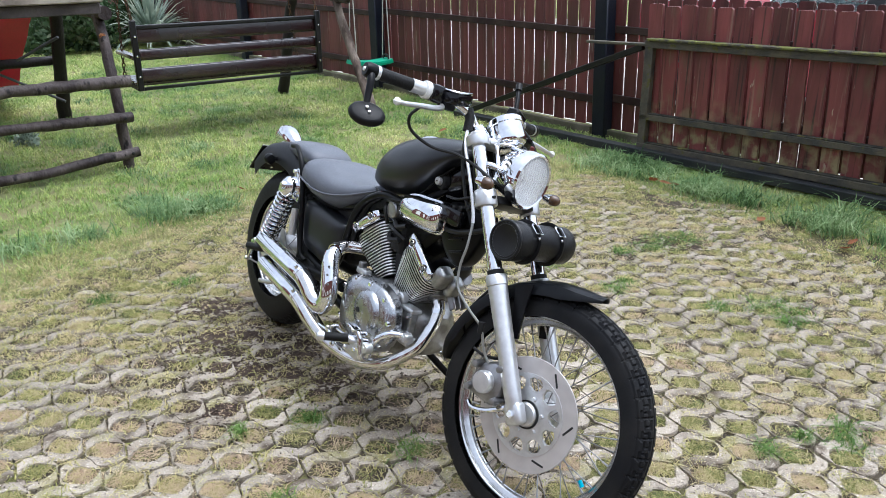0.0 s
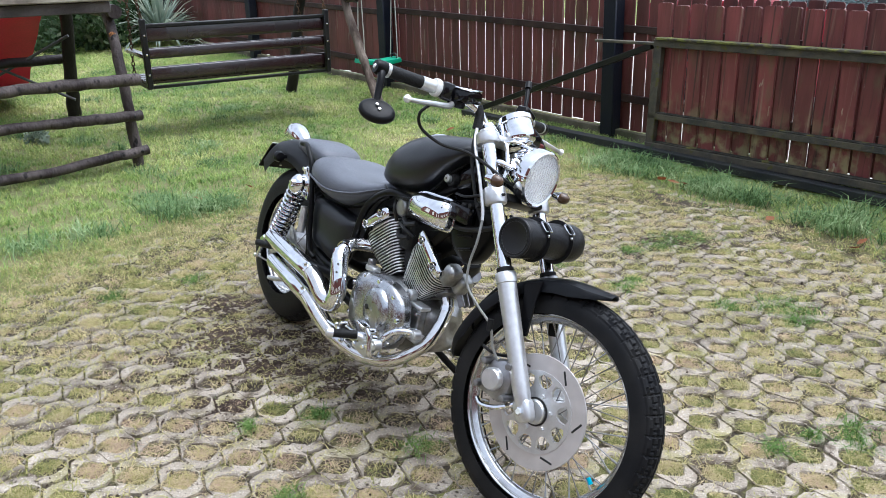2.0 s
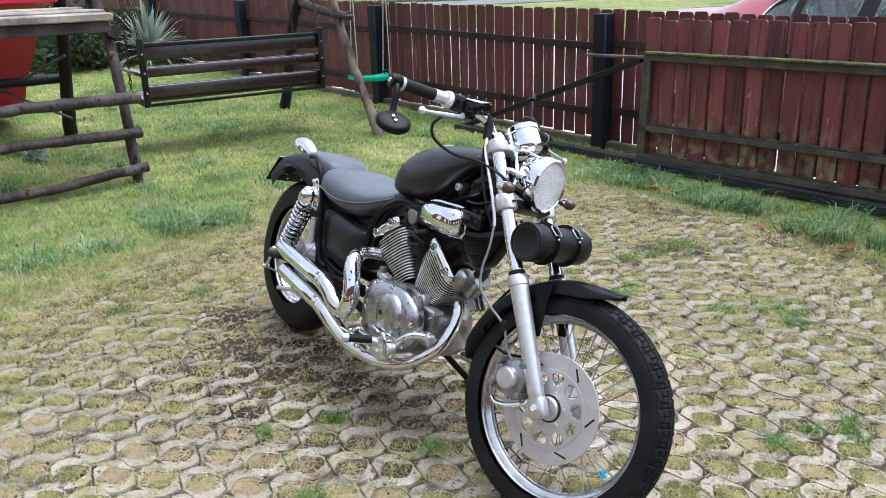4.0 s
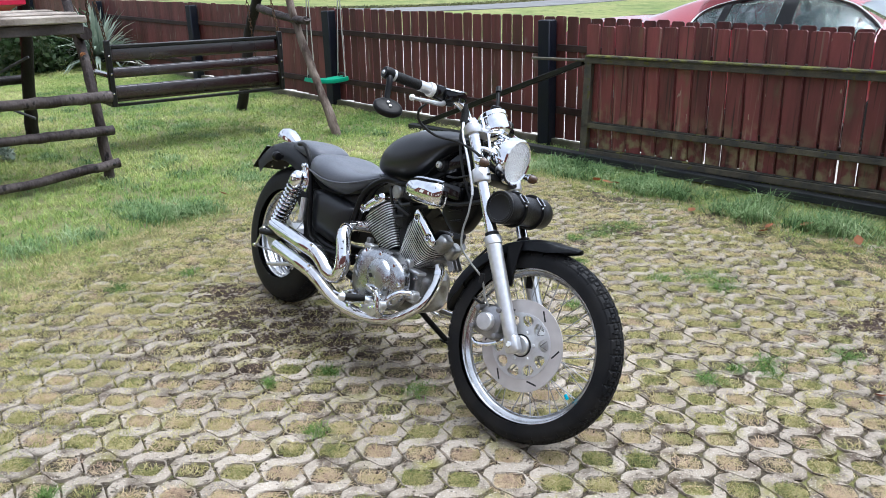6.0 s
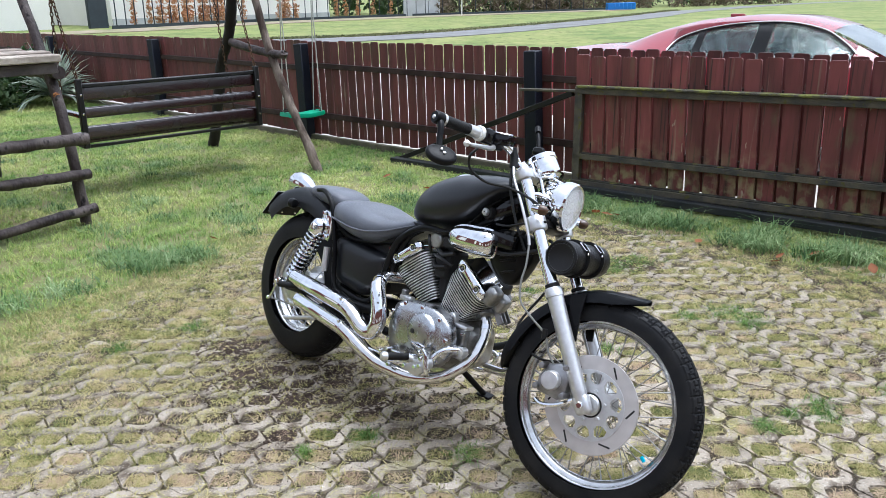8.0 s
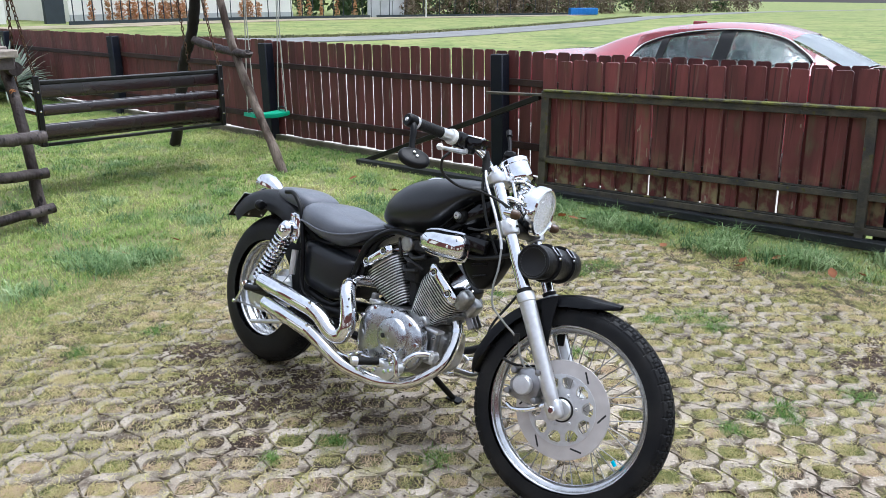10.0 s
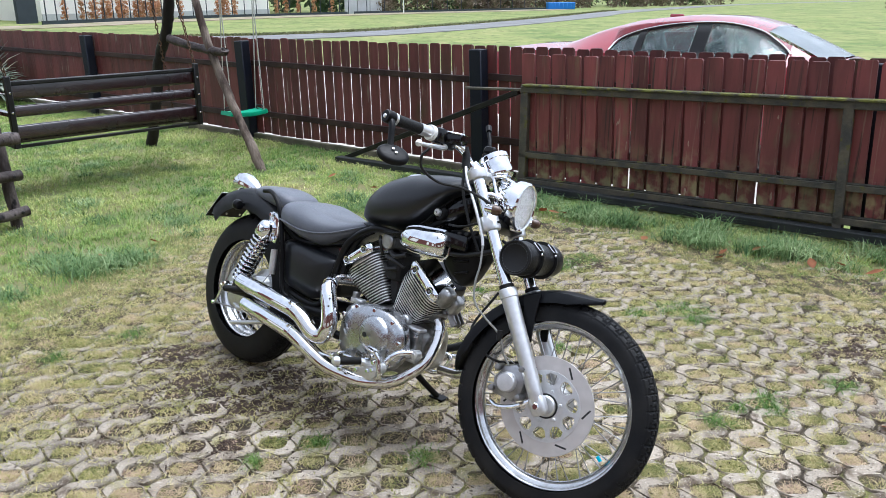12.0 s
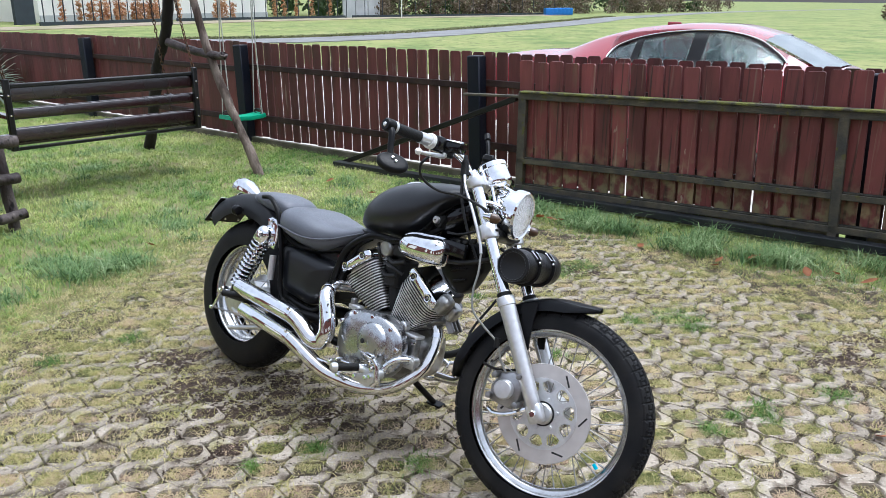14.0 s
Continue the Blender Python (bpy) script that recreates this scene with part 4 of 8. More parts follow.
# yucca and conifer shrub by the fence corner
rng = np.random.default_rng(5)
for cx, cy, k, L, cz in ((-4.75, 12.3, 150, 1.1, 0.15), (-4.1, 12.9, 110, 1.0, 0.15)):
    a, e = rng.uniform(0, 2 * np.pi, k), rng.uniform(0.15, 1.35, k)
    V, Q, T = [], [], []
    for i in range(k):
        d = Vector((math.cos(a[i]) * math.cos(e[i]), math.sin(a[i]) * math.cos(e[i]), math.sin(e[i])))
        w = Vector((-math.sin(a[i]), math.cos(a[i]), 0)) * 0.024
        p, l, o = Vector((cx, cy, cz)), L * rng.uniform(0.6, 1.0), len(V)
        for t, f in ((0, 0.7), (0.35, 1.0), (0.7, 0.8)):
            q = p + d * l * t - Vector((0, 0, 0.28 * l * t * t * (1.3 - e[i] / 1.5)))
            V += [q - w * f, q + Vector((0, 0, -0.008)), q + w * f]
        V.append(p + d * l - Vector((0, 0, 0.34 * l * (1.3 - e[i] / 1.5))))
        for r in (0, 3):
            Q += [(o + r, o + r + 1, o + r + 4, o + r + 3), (o + r + 1, o + r + 2, o + r + 5, o + r + 4)]
        T += [(o + 6, o + 7, o + 9), (o + 7, o + 8, o + 9)]
    tagged(mesh_from("yucca", [tuple(v) for v in V], Q, T, M_YUCCA), "spiky grey-green yucca plant by the fence", "yucca", "yuccas")
cs = np.stack([rng.uniform(-8.2, -5.2, 60), rng.uniform(11.2, 13.4, 60), rng.uniform(0.0, 0.6, 60)], 1)
tagged(leaf_cloud("juniper", cs, [0.35, 0.25], 16000, 0.05, M_LEAF_DARK, rng), "low spreading dark green juniper", "shrub")
cs = np.stack([-3.3 + rng.normal(0, 0.05, 6), 6.02 + rng.normal(0, 0.05, 6), rng.uniform(0.02, 0.1, 6)], 1)
tagged(leaf_cloud("leafy_weed", cs, [0.06, 0.04], 320, 0.022, M_YUCCA, rng), "low pale leafy weed in the lawn", "weed", kind="stuff")
# the house behind the camera, which the chrome mirrors
near_house = thing("near_house", "brown-red house wall with pale windows behind the yard", "house")
bm = bmesh.new()
box(bm, (0, -6.5, 2.3), (22, 0.3, 4.9), None)
part("wall", bm, mat("house_wall", (0.1, 0.03, 0.025), 0.8, second=(0.14, 0.05, 0.04), scale=1, bump=0.3), near_house)
bm = bmesh.new()
box(bm, (-8.6, -0.4, 1.45), (0.3, 12, 3.2), None)
part("side_wing", bm, bpy.data.materials["house_wall"], near_house, "brown-red side wing")
for y in (-4.2, -1.2, 1.6, 4.3):
    bm = bmesh.new()
    box(bm, (-8.42, y, 1.5), (0.06, 0.95, 1.9), None, bevel=0.02)
    part("window", bm, M_PLASTER, near_house, "white framed window")
for x in (-4.5, -1.5, 1.6, 4.5):
    bm = bmesh.new()
    box(bm, (x, -6.33, 1.6), (1.3, 0.06, 1.5), None, bevel=0.02)
    part("window", bm, M_PLASTER, near_house, "white framed window")

# ---- the motorcycle: x forward, y to its left, z up, leaning on its side stand ----
M_MATT = mat("matt_black_paint", (0.009, 0.0098, 0.012), 0.31, second=(0.013, 0.0142, 0.017), scale=5, fine=90, rough_var=0.06, bump=0.03, bump_scale=300, spec=0.4)
M_SATIN = mat("dusty_black_paint", (0.026, 0.028, 0.032), 0.36, second=(0.038, 0.04, 0.045), scale=5, fine=90, rough_var=0.06, bump=0.03, bump_scale=300, spec=0.6)
M_SEAT = mat("black_leather", (0.095, 0.102, 0.12), 0.34, second=(0.125, 0.133, 0.155), scale=7, fine=150, rough_var=0.08, bump=0.12, bump_scale=420)
M_GLOSS = mat("gloss_black", (0.004, 0.004, 0.005), 0.14, scale=8, rough_var=0.06, spec=0.4)
M_FRAME = mat("black_frame", (0.0035, 0.0035, 0.0045), 0.3, second=(0.008, 0.008, 0.008), scale=9, rough_var=0.1, spec=0.15)
M_RIM = mat("dulled_chrome", (0.72, 0.73, 0.74), 0.2, metal=1.0, second=(0.45, 0.44, 0.43), scale=18, rough_var=0.08, amount=0.3)
M_GREY_CAST = mat("dull_grey_casting", (0.42, 0.425, 0.42), 0.36, metal=0.92, second=(0.2, 0.195, 0.185), scale=22, rough_var=0.12, bump=0.2, bump_scale=220, spec=0.5)
M_CHROME = mat("chrome", (0.8, 0.82, 0.86), 0.05, metal=1.0, second=(0.74, 0.74, 0.74), scale=14, rough_var=0.03, amount=0.15)
M_PIPE = mat("exhaust_chrome", (0.72, 0.72, 0.73), 0.09, metal=1.0, second=(0.6, 0.55, 0.48), scale=9, rough_var=0.05, amount=0.2)
M_ALU = mat("brushed_aluminium", (0.7, 0.71, 0.72), 0.34, metal=0.8, second=(0.62, 0.62, 0.62), scale=10, rough_var=0.1, bump=0.04, bump_scale=300)
M_CASE = mat("lacquered_alloy", (0.47, 0.485, 0.505), 0.27, metal=1.0, second=(0.42, 0.42, 0.43), scale=14, rough_var=0.08, amount=0.4, bump=0.06, bump_scale=40)
M_CAST = mat("cast_alloy", (0.4, 0.4, 0.41), 0.34, metal=0.85, second=(0.2, 0.195, 0.19), scale=16, rough_var=0.12, bump=0.15, bump_scale=200)
M_FIN = mat("finned_alloy", (0.82, 0.82, 0.82), 0.36, metal=0.9, second=(0.55, 0.54, 0.53), scale=20, rough_var=0.1)
M_BORE = mat("dark_cylinder", (0.02, 0.02, 0.02), 0.6, scale=20, bump=0.2)
M_RUBBER = mat("tyre_rubber", (0.0085, 0.009, 0.0105), 0.5, second=(0.018, 0.0175, 0.017), scale=9, fine=120, rough_var=0.1, bump=0.1, bump_scale=260, spec=0.15)
M_DISC = mat("brake_disc_steel", (0.62, 0.59, 0.575), 0.45, metal=0.6, second=(0.54, 0.51, 0.495), scale=30, rough_var=0.08, bump=0.05, bump_scale=400)
M_AMBER = mat("amber_lens", (0.075, 0.04, 0.02), 0.25, scale=12, coat=0.6)
M_CABLE = mat("cable_black", (0.012, 0.012, 0.012), 0.4, scale=20)
M_HOSE = mat("braided_hose", (0.3, 0.3, 0.28), 0.4, metal=0.6, scale=60)
M_BAG = mat("bag_leather", (0.006, 0.006, 0.007), 0.34, second=(0.012, 0.012, 0.012), scale=10, fine=160, bump=0.15, bump_scale=350)
M_GRIP = mat("grip_rubber", (0.007, 0.007, 0.007), 0.6, scale=20, bump=0.3, bump_scale=200)
M_WHITE = mat("white_enamel", (0.75, 0.75, 0.72), 0.4, scale=8, amount=0.1)
M_CYAN = mat("cyan_plastic", (0.01, 0.42, 0.6), 0.4, scale=8)
M_REFLECTOR = mat("mirror_bowl", (0.85, 0.87, 0.88), 0.5, metal=0.5, scale=20, amount=0.1)
M_LENS = glass_mat("headlight_glass", (1, 1, 1), 0.14)
M_LENS.node_tree.nodes["Principled BSDF"].inputs["Transmission Weight"].default_value = 0.85
M_SPOKE = mat("spoke_steel", (0.4, 0.4, 0.4), 0.3, metal=1.0, scale=20)
M_RED_DULL = mat("red_wire", (0.12, 0.02, 0.02), 0.5, scale=20)
M_SEAM = mat("pale_stitching", (0.06, 0.06, 0.065), 0.6, scale=30)

LEAN, STEER, RAKE, WB = 15.0, 12.9, 31.0, 1.508
BIKE_M = Matrix.Translation((-0.679, 3.015, 0.0)) @ Matrix.Rotation(radians(-52.8), 4, "Z") @ Matrix.Rotation(radians(-LEAN), 4, "X")
bike = thing("motorcycle", "black custom cruiser motorcycle with chrome engine leaning on its stand", "motorcycle", BIKE_M)
SP = Matrix.Translation((WB + 0.12, 0, 0))
FT = SP @ Matrix.Rotation(radians(-RAKE), 4, "Y") @ Matrix.Rotation(radians(STEER), 4, "Z") @ Matrix.Rotation(radians(RAKE), 4, "Y") @ SP.inverted()


def bp(name, bm, material, parent=None, label="", smooth=38):
    return part(name, bm, material, parent or bike, label, smooth)


def fp(name, bm, material, parent=None, label="", smooth=38):
    """A part that turns with the handlebar."""
    bm.transform(FT)
    return part(name, bm, material, parent or bike, label, smooth)


def pillow(bm, outline, m, levels):
    """A cushioned plate: the outline (x, z) rises through levels of (scale, depth) to a rounded face."""
    cx, cz = sum(p[0] for p in outline) / len(outline), sum(p[1] for p in outline) / len(outline)
    rows = [[bm.verts.new(m @ Vector((cx + (x - cx) * k, cz + (z - cz) * k, d))) for x, z in outline] for k, d in levels]
    n = len(outline)
    for a, b in zip(rows, rows[1:]):
        for i in range(n):
            bm.faces.new((a[i], a[(i + 1) % n], b[(i + 1) % n], b[i]))
    c = bm.verts.new(m @ Vector((cx, cz, levels[-1][1] + 0.0005)))
    for i in range(n):
        bm.faces.new((rows[-1][i], rows[-1][(i + 1) % n], c))
    bm.faces.new(rows[0][::-1])


def disc_y(x, y, z, out=-1):
    """The pose at a place whose z points to the bike's right (or left, with out = 1)."""
    return axis((x, y, z), (0, out, 0))


def bolt(x, y, z, r=0.007, h=0.006, put=bp, material=None, parent=None, d=(0, -1, 0)):
    bm = bmesh.new()
    lathe(bm, [(0, h), (r * 0.75, h), (r, h * 0.7), (r, -0.004)], axis((x, y, z), d), 6)
    return put("bolt", bm, material or M_CHROME, parent)


# -- wheels --
def tyre_mesh(cx, cz, R, half, bead, seg=480, tread=0.62, groove=0.006):
    """A tyre with zigzag grooves cut in its tread."""
    bm = bmesh.new()
    prof = []
    k = 56
    sec = (R - bead)
    for i in range(k + 1):
        a = math.pi * (i / k) * 1.16 - math.pi * 0.08
        y, r = -half * math.cos(a), bead + 0.02 + (sec - 0.02) * max(0.0, math.sin(a)) ** 0.8 if math.sin(a) > 0 else bead
        prof.append((y, r))
    rows = []
    for s in range(seg):
        t = 2 * math.pi * s / seg
        row = []
        for i, (y, r) in enumerate(prof):
            u = abs(y) / half
            if r > R - sec * 0.6 and u < tread + 0.33:
                zig = 0.05 * (1 if (s // 6) % 2 else -1)
                cross = (s % 12 in ((1,) if y > 0 else (7,))) and 0.1 < u < 0.94 or (s % 12 in ((4, 8) if y > 0 else (10, 2)) and 0.4 < u < 0.66)
                if abs(u - 0.34 - zig) < 0.05 or abs(u - 0.7 - zig) < 0.042 or abs(u - 0.9) < 0.012 or cross or abs(y) < half * 0.035:
                    r -= groove
            row.append(bm.verts.new((cx + r * math.cos(t), y, cz + r * math.sin(t))))
        rows.append(row)
    for s in range(seg):
        a, b = rows[s], rows[(s + 1) % seg]
        for i in range(k):
            bm.faces.new((a[i], a[i + 1], b[i + 1], b[i]))
    return bm


def rim_profile(r, w):
    return [(r, -w), (r - 0.003, -w - 0.003), (r - 0.008, -w - 0.002), (r - 0.011, -w + 0.001), (r - 0.013, -w + 0.005), (r - 0.012, -w * 0.6), (r - 0.02, -w * 0.45), (r - 0.028, -w * 0.22), (r - 0.03, 0), (r - 0.028, w * 0.22), (r - 0.02, w * 0.45), (r - 0.012, w * 0.6), (r - 0.013, w - 0.005), (r - 0.011, w - 0.001), (r - 0.008, w + 0.002), (r - 0.003, w + 0.003), (r, w), (r - 0.005, w - 0.004), (r - 0.008, w * 0.6), (r - 0.02, w * 0.2), (r - 0.022, 0), (r - 0.02, -w * 0.2), (r - 0.008, -w * 0.6), (r - 0.005, -w + 0.004)]


def wheel(name, put, cx, cz, R, half, rim_r, rim_w, hub_r, flange, spokes):
    m = Matrix.Translation((cx, 0, cz)) @ Matrix.Rotation(radians(90), 4, "X")
    bm = bmesh.new()
    lathe(bm, rim_profile(rim_r, rim_w), m, 96, shut=True)
    top = put(name, bm, M_RIM, None, "chromed spoked wheel rim", smooth=60)
    put("tyre", tyre_mesh(cx, cz, R, half, rim_r - 0.004, tread=0.62 if R > 0.318 else 0.4), M_RUBBER, top, "black tyre with zigzag tread", smooth=22)
    bm = bmesh.new()
    lathe(bm, [(0.012, -flange - 0.02), (hub_r * 0.7, -flange - 0.012), (hub_r, -flange - 0.004), (hub_r, -flange + 0.004), (hub_r * 0.72, -flange + 0.012), (hub_r * 0.66, 0), (hub_r * 0.72, flange - 0.012), (hub_r, flange - 0.004), (hub_r, flange + 0.004), (hub_r * 0.7, flange + 0.012), (0.012, flange + 0.02)], m, 40)
    put("hub", bm, M_ALU, top)
    for i in range(spokes):
        side = -1 if i % 2 else 1
        a = 2 * math.pi * i / spokes
        off = radians(34) * (1 if (i // 2) % 2 else -1)
        p = Vector((cx + hub_r * 0.93 * math.cos(a + off), side * flange, cz + hub_r * 0.93 * math.sin(a + off)))
        q = Vector((cx + (rim_r - 0.027) * math.cos(a), side * rim_w * 0.15, cz + (rim_r - 0.027) * math.sin(a)))
        bm = bmesh.new()
        tube(bm, [p, q], 0.0016, 6)
        tube(bm, [q + (p - q).normalized() * 0.018, q], 0.0028, 6)
        put("spoke", bm, M_SPOKE, top)
    return top


front_wheel = wheel("front_wheel", fp, WB, 0.32, 0.32, 0.045, 0.2575, 0.025, 0.052, 0.04, 40)
rear_wheel = wheel("rear_wheel", bp, 0.0, 0.3165, 0.3165, 0.072, 0.208, 0.046, 0.08, 0.05, 40)

# front disc, its carrier with ten windows, and the caliper
DM = disc_y(WB, -0.062, 0.32) @ Matrix.Diagonal((1.062, 1.062, 1, 1))
bm = bmesh.new()
lathe(bm, [(0.098, 0.0025), (0.1395, 0.0025), (0.1405, 0.0), (0.1395, -0.0025), (0.098, -0.0025)], DM, 80, shut=True)
disc = fp("brake_disc", bm, M_DISC, front_wheel, "drilled steel brake disc")
bm = bmesh.new()
K = 10
outer, inner = [], []
for i in range(K):
    a0, a1 = 2 * math.pi * (i + 0.14) / K, 2 * math.pi * (i + 0.86) / K
    am = (a0 + a1) / 2
    hole = [(0.061, a0 + 0.14), (0.061, a1 - 0.14), (0.069, a1 - 0.01), (0.086, a1 + 0.02), (0.0935, a1 - 0.11), (0.0935, a0 + 0.11), (0.086, a0 - 0.02), (0.069, a0 + 0.01)]
    ha = [(r * math.cos(t), r * math.sin(t)) for r, t in hole]
    fan0, fan1 = 2 * math.pi * i / K, 2 * math.pi * (i + 1) / K
    edge = [(0.05, fan0), (0.05, fan1), (0.075, fan1), (0.101, fan1), (0.101, fan1 - 0.2), (0.101, fan0 + 0.2), (0.101, fan0), (0.075, fan0)]
    ea = [(r * math.cos(t), r * math.sin(t)) for r, t in edge]
    for z0, z1 in ((0.0045, -0.0045),):
        H0, H1 = [bm.verts.new((x, y, z0)) for x, y in ha], [bm.verts.new((x, y, z1)) for x, y in ha]
        E0, E1 = [bm.verts.new((x, y, z0)) for x, y in ea], [bm.verts.new((x, y, z1)) for x, y in ea]
        for j in range(8):
            n_ = (j + 1) % 8
            bm.faces.new((H0[j], H0[n_], E0[n_], E0[j]))
            bm.faces.new((H1[n_], H1[j], E1[j], E1[n_]))
            bm.faces.new((H0[n_], H0[j], H1[j], H1[n_]))
            if j in (3, 4, 5):
                bm.faces.new((E0[j], E0[n_], E1[n_], E1[j]))
bmesh.ops.remove_doubles(bm, verts=bm.verts, dist=0.0004)
bm.transform(DM)
fp("disc_carrier", bm, M_ALU, front_wheel, "alloy disc carrier with ten windows", smooth=25)
bm = bmesh.new()
lathe(bm, [(0.0, 0.014), (0.026, 0.014), (0.03, 0.01), (0.03, 0.004), (0.053, 0.004), (0.055, 0.0), (0.055, -0.01)], DM, 40)
fp("disc_boss", bm, M_ALU, front_wheel)
bm = bmesh.new()
lathe(bm, [(0.031, 0.0045), (0.031, 0.007), (0.0345, 0.007), (0.0355, 0.0045)], DM, 40)
fp("bearing_seal", bm, M_BORE, front_wheel, "black bearing seal")
for i in range(6):
    a = 2 * math.pi * (i + 0.3) / 6
    bolt(WB + 0.047 * math.cos(a), -0.067, 0.32 + 0.047 * math.sin(a), 0.006, 0.005, fp, M_ALU, front_wheel)
    a = 2 * math.pi * (i + 0.1) / 6
    bm = bmesh.new()
    box(bm, (0, 0, 0), (0.034, 0.005, 0.0012), DM @ Matrix.Rotation(a, 4, "Z") @ Matrix.Translation((0.118, 0, 0.0026)) @ Matrix.Rotation(radians(52), 4, "Z"))
    fp("disc_slot", bm, M_BORE, front_wheel)
bm = bmesh.new()
tube(bm, [(WB + 0.185, -0.012, 0.206), (WB + 0.172, -0.012, 0.218)], 0.006, 8)
fp("valve_cap", bm, M_CYAN, front_wheel, "bright cyan valve cap")
CX, CZ = 1.398, 0.362
bm = bmesh.new()
prism(bm, [(CX - 0.05, CZ - 0.045), (CX + 0.02, CZ - 0.055), (CX + 0.045, CZ - 0.02), (CX + 0.05, CZ + 0.03), (CX + 0.01, CZ + 0.06), (CX - 0.03, CZ + 0.045), (CX - 0.055, CZ + 0.0)], 0.075, Matrix(((1, 0, 0, 0), (0, 0, -1, -0.045), (0, 1, 0, 0), (0, 0, 0, 1))), bevel=0.012)
caliper = fp("brake_caliper", bm, M_CAST, None, "alloy brake caliper")
bm = bmesh.new()
lathe(bm, [(0, 0.022), (0.026, 0.021), (0.03, 0.016), (0.031, -0.01)], disc_y(CX - 0.006, -0.118, CZ), 28)
fp("caliper_cap", bm, M_ALU, caliper)
for dx, dz in ((-0.045, 0.035), (0.032, 0.05), (-0.05, -0.03), (0.04, -0.035)):
    bm = bmesh.new()
    lathe(bm, [(0, 0.02), (0.009, 0.018), (0.011, 0.0), (0.011, -0.03)], disc_y(CX + dx, -0.115, CZ + dz), 14)
    fp("caliper_pin", bm, M_CAST, caliper)
bm = bmesh.new()
tube(bm, [(CX - 0.05, -0.1, CZ - 0.075), (CX - 0.02, -0.115, CZ - 0.08), (CX + 0.03, -0.115, CZ - 0.065), (CX + 0.08, -0.105, CZ - 0.03)], 0.007, 8, smooth=4)
fp("caliper_bracket", bm, M_CHROME, caliper)

# -- fork --
FD = Vector((-math.sin(radians(RAKE)), 0, math.cos(radians(RAKE))))
for y in (-0.105, 0.105):
    ax = Vector((1.499, y, 0.321))
    L = 0.36
    bm = bmesh.new()
    lathe(bm, [(0, -0.03), (0.016, -0.028), (0.02, -0.02), (0.0235, 0.06), (0.0245, 0.2), (0.026, L - 0.03), (0.0285, L - 0.028), (0.0285, L - 0.004), (0.026, L), (0.0195, L)], axis(ax, FD), 28)
    leg = fp("fork_slider", bm, M_ALU, None, "brushed aluminium fork slider")
    bm = bmesh.new()
    tube(bm, [ax + FD * (L - 0.02), ax + FD * 0.755], 0.0195, 24)
    fp("fork_tube", bm, M_CHROME, leg, "chromed fork tube")
    bm = bmesh.new()
    lathe(bm, [(0.0195, -0.004), (0.023, -0.002), (0.023, 0.012), (0.0195, 0.014)], axis(ax + FD * L, FD), 24)
    fp("dust_seal", bm, M_GRIP, leg)
    bm = bmesh.new()
    box(bm, (0, 0, 0), (0.05, 0.038, 0.06), Matrix.Translation(ax) @ Matrix.Rotation(radians(-RAKE), 4, "Y"), bevel=0.012, seg=3)
    fp("axle_clamp", bm, M_ALU, leg)
    bolt(ax.x, y - 0.022 if y < 0 else y + 0.022, ax.z, 0.011, 0.007, fp, M_CHROME, leg, (0, -1 if y < 0 else 1, 0))
    bm = bmesh.new()
    lathe(bm, [(0.02, -0.02), (0.029, -0.018), (0.031, -0.012), (0.031, 0.024), (0.028, 0.028), (0.02, 0.028)], axis(ax + FD * 0.566, FD), 28)
    fp("lower_clamp", bm, M_ALU, leg, "alloy fork clamp")
    bm = bmesh.new()
    lathe(bm, [(0.02, -0.016), (0.03, -0.015), (0.032, -0.01), (0.032, 0.012), (0.028, 0.016), (0.02, 0.018), (0.017, 0.026), (0, 0.028)], axis(ax + FD * 0.735, FD), 28)
    fp("upper_clamp", bm, M_ALU, leg)
for d, th in ((0.566, 0.026), (0.735, 0.02)):
    c = Vector((1.506, 0, 0.323)) + FD * d
    bm = bmesh.new()
    box(bm, (0, 0, 0), (0.17, 0.045, th), axis(c, FD), bevel=0.006, seg=2)
    fp("fork_yoke", bm, M_ALU if d > 0.6 else M_FRAME, None, "fork yoke")
bm = bmesh.new()
tube(bm, [Vector((1.628, 0, 0)) + FD * (0.83 / FD.z), Vector((1.628, 0, 0)) + FD * (0.985 / FD.z)], 0.026, 20)
fp("steering_stem", bm, M_FRAME)

# front mudguard
bm = bmesh.new()
GR, rows = 0.338, []
for i in range(41):
    t = i / 40
    a = radians(77 + (179 - 77) * t)
    flick = 0.01 * max(0, 1 - t / 0.12) ** 2
    w = 0.062 * min(1, 0.3 + 2.6 * min(t, 1 - t) ** 0.6)
    lip = min(1.0, 0.2 + 5 * min(t, 1 - t))
    r = GR + flick
    row = []
    for y, dr in ((-1, -0.03 * lip), (-0.985, -0.012 * lip), (-0.88, 0.002), (-0.5, 0.008), (0, 0.011), (0.5, 0.008), (0.88, 0.002), (0.985, -0.012 * lip), (1, -0.03 * lip)):
        row.append(bm.verts.new((WB + (r + dr) * math.cos(a), y * w, 0.32 + (r + dr) * math.sin(a))))
    rows.append(row)
for a, b in zip(rows, rows[1:]):
    for j in range(8):
        bm.faces.new((a[j], a[j + 1], b[j + 1], b[j]))
bmesh.ops.solidify(bm, geom=bm.faces[:], thickness=0.003)
mudguard = fp("front_mudguard", bm, M_MATT, None, "matt black front mudguard")
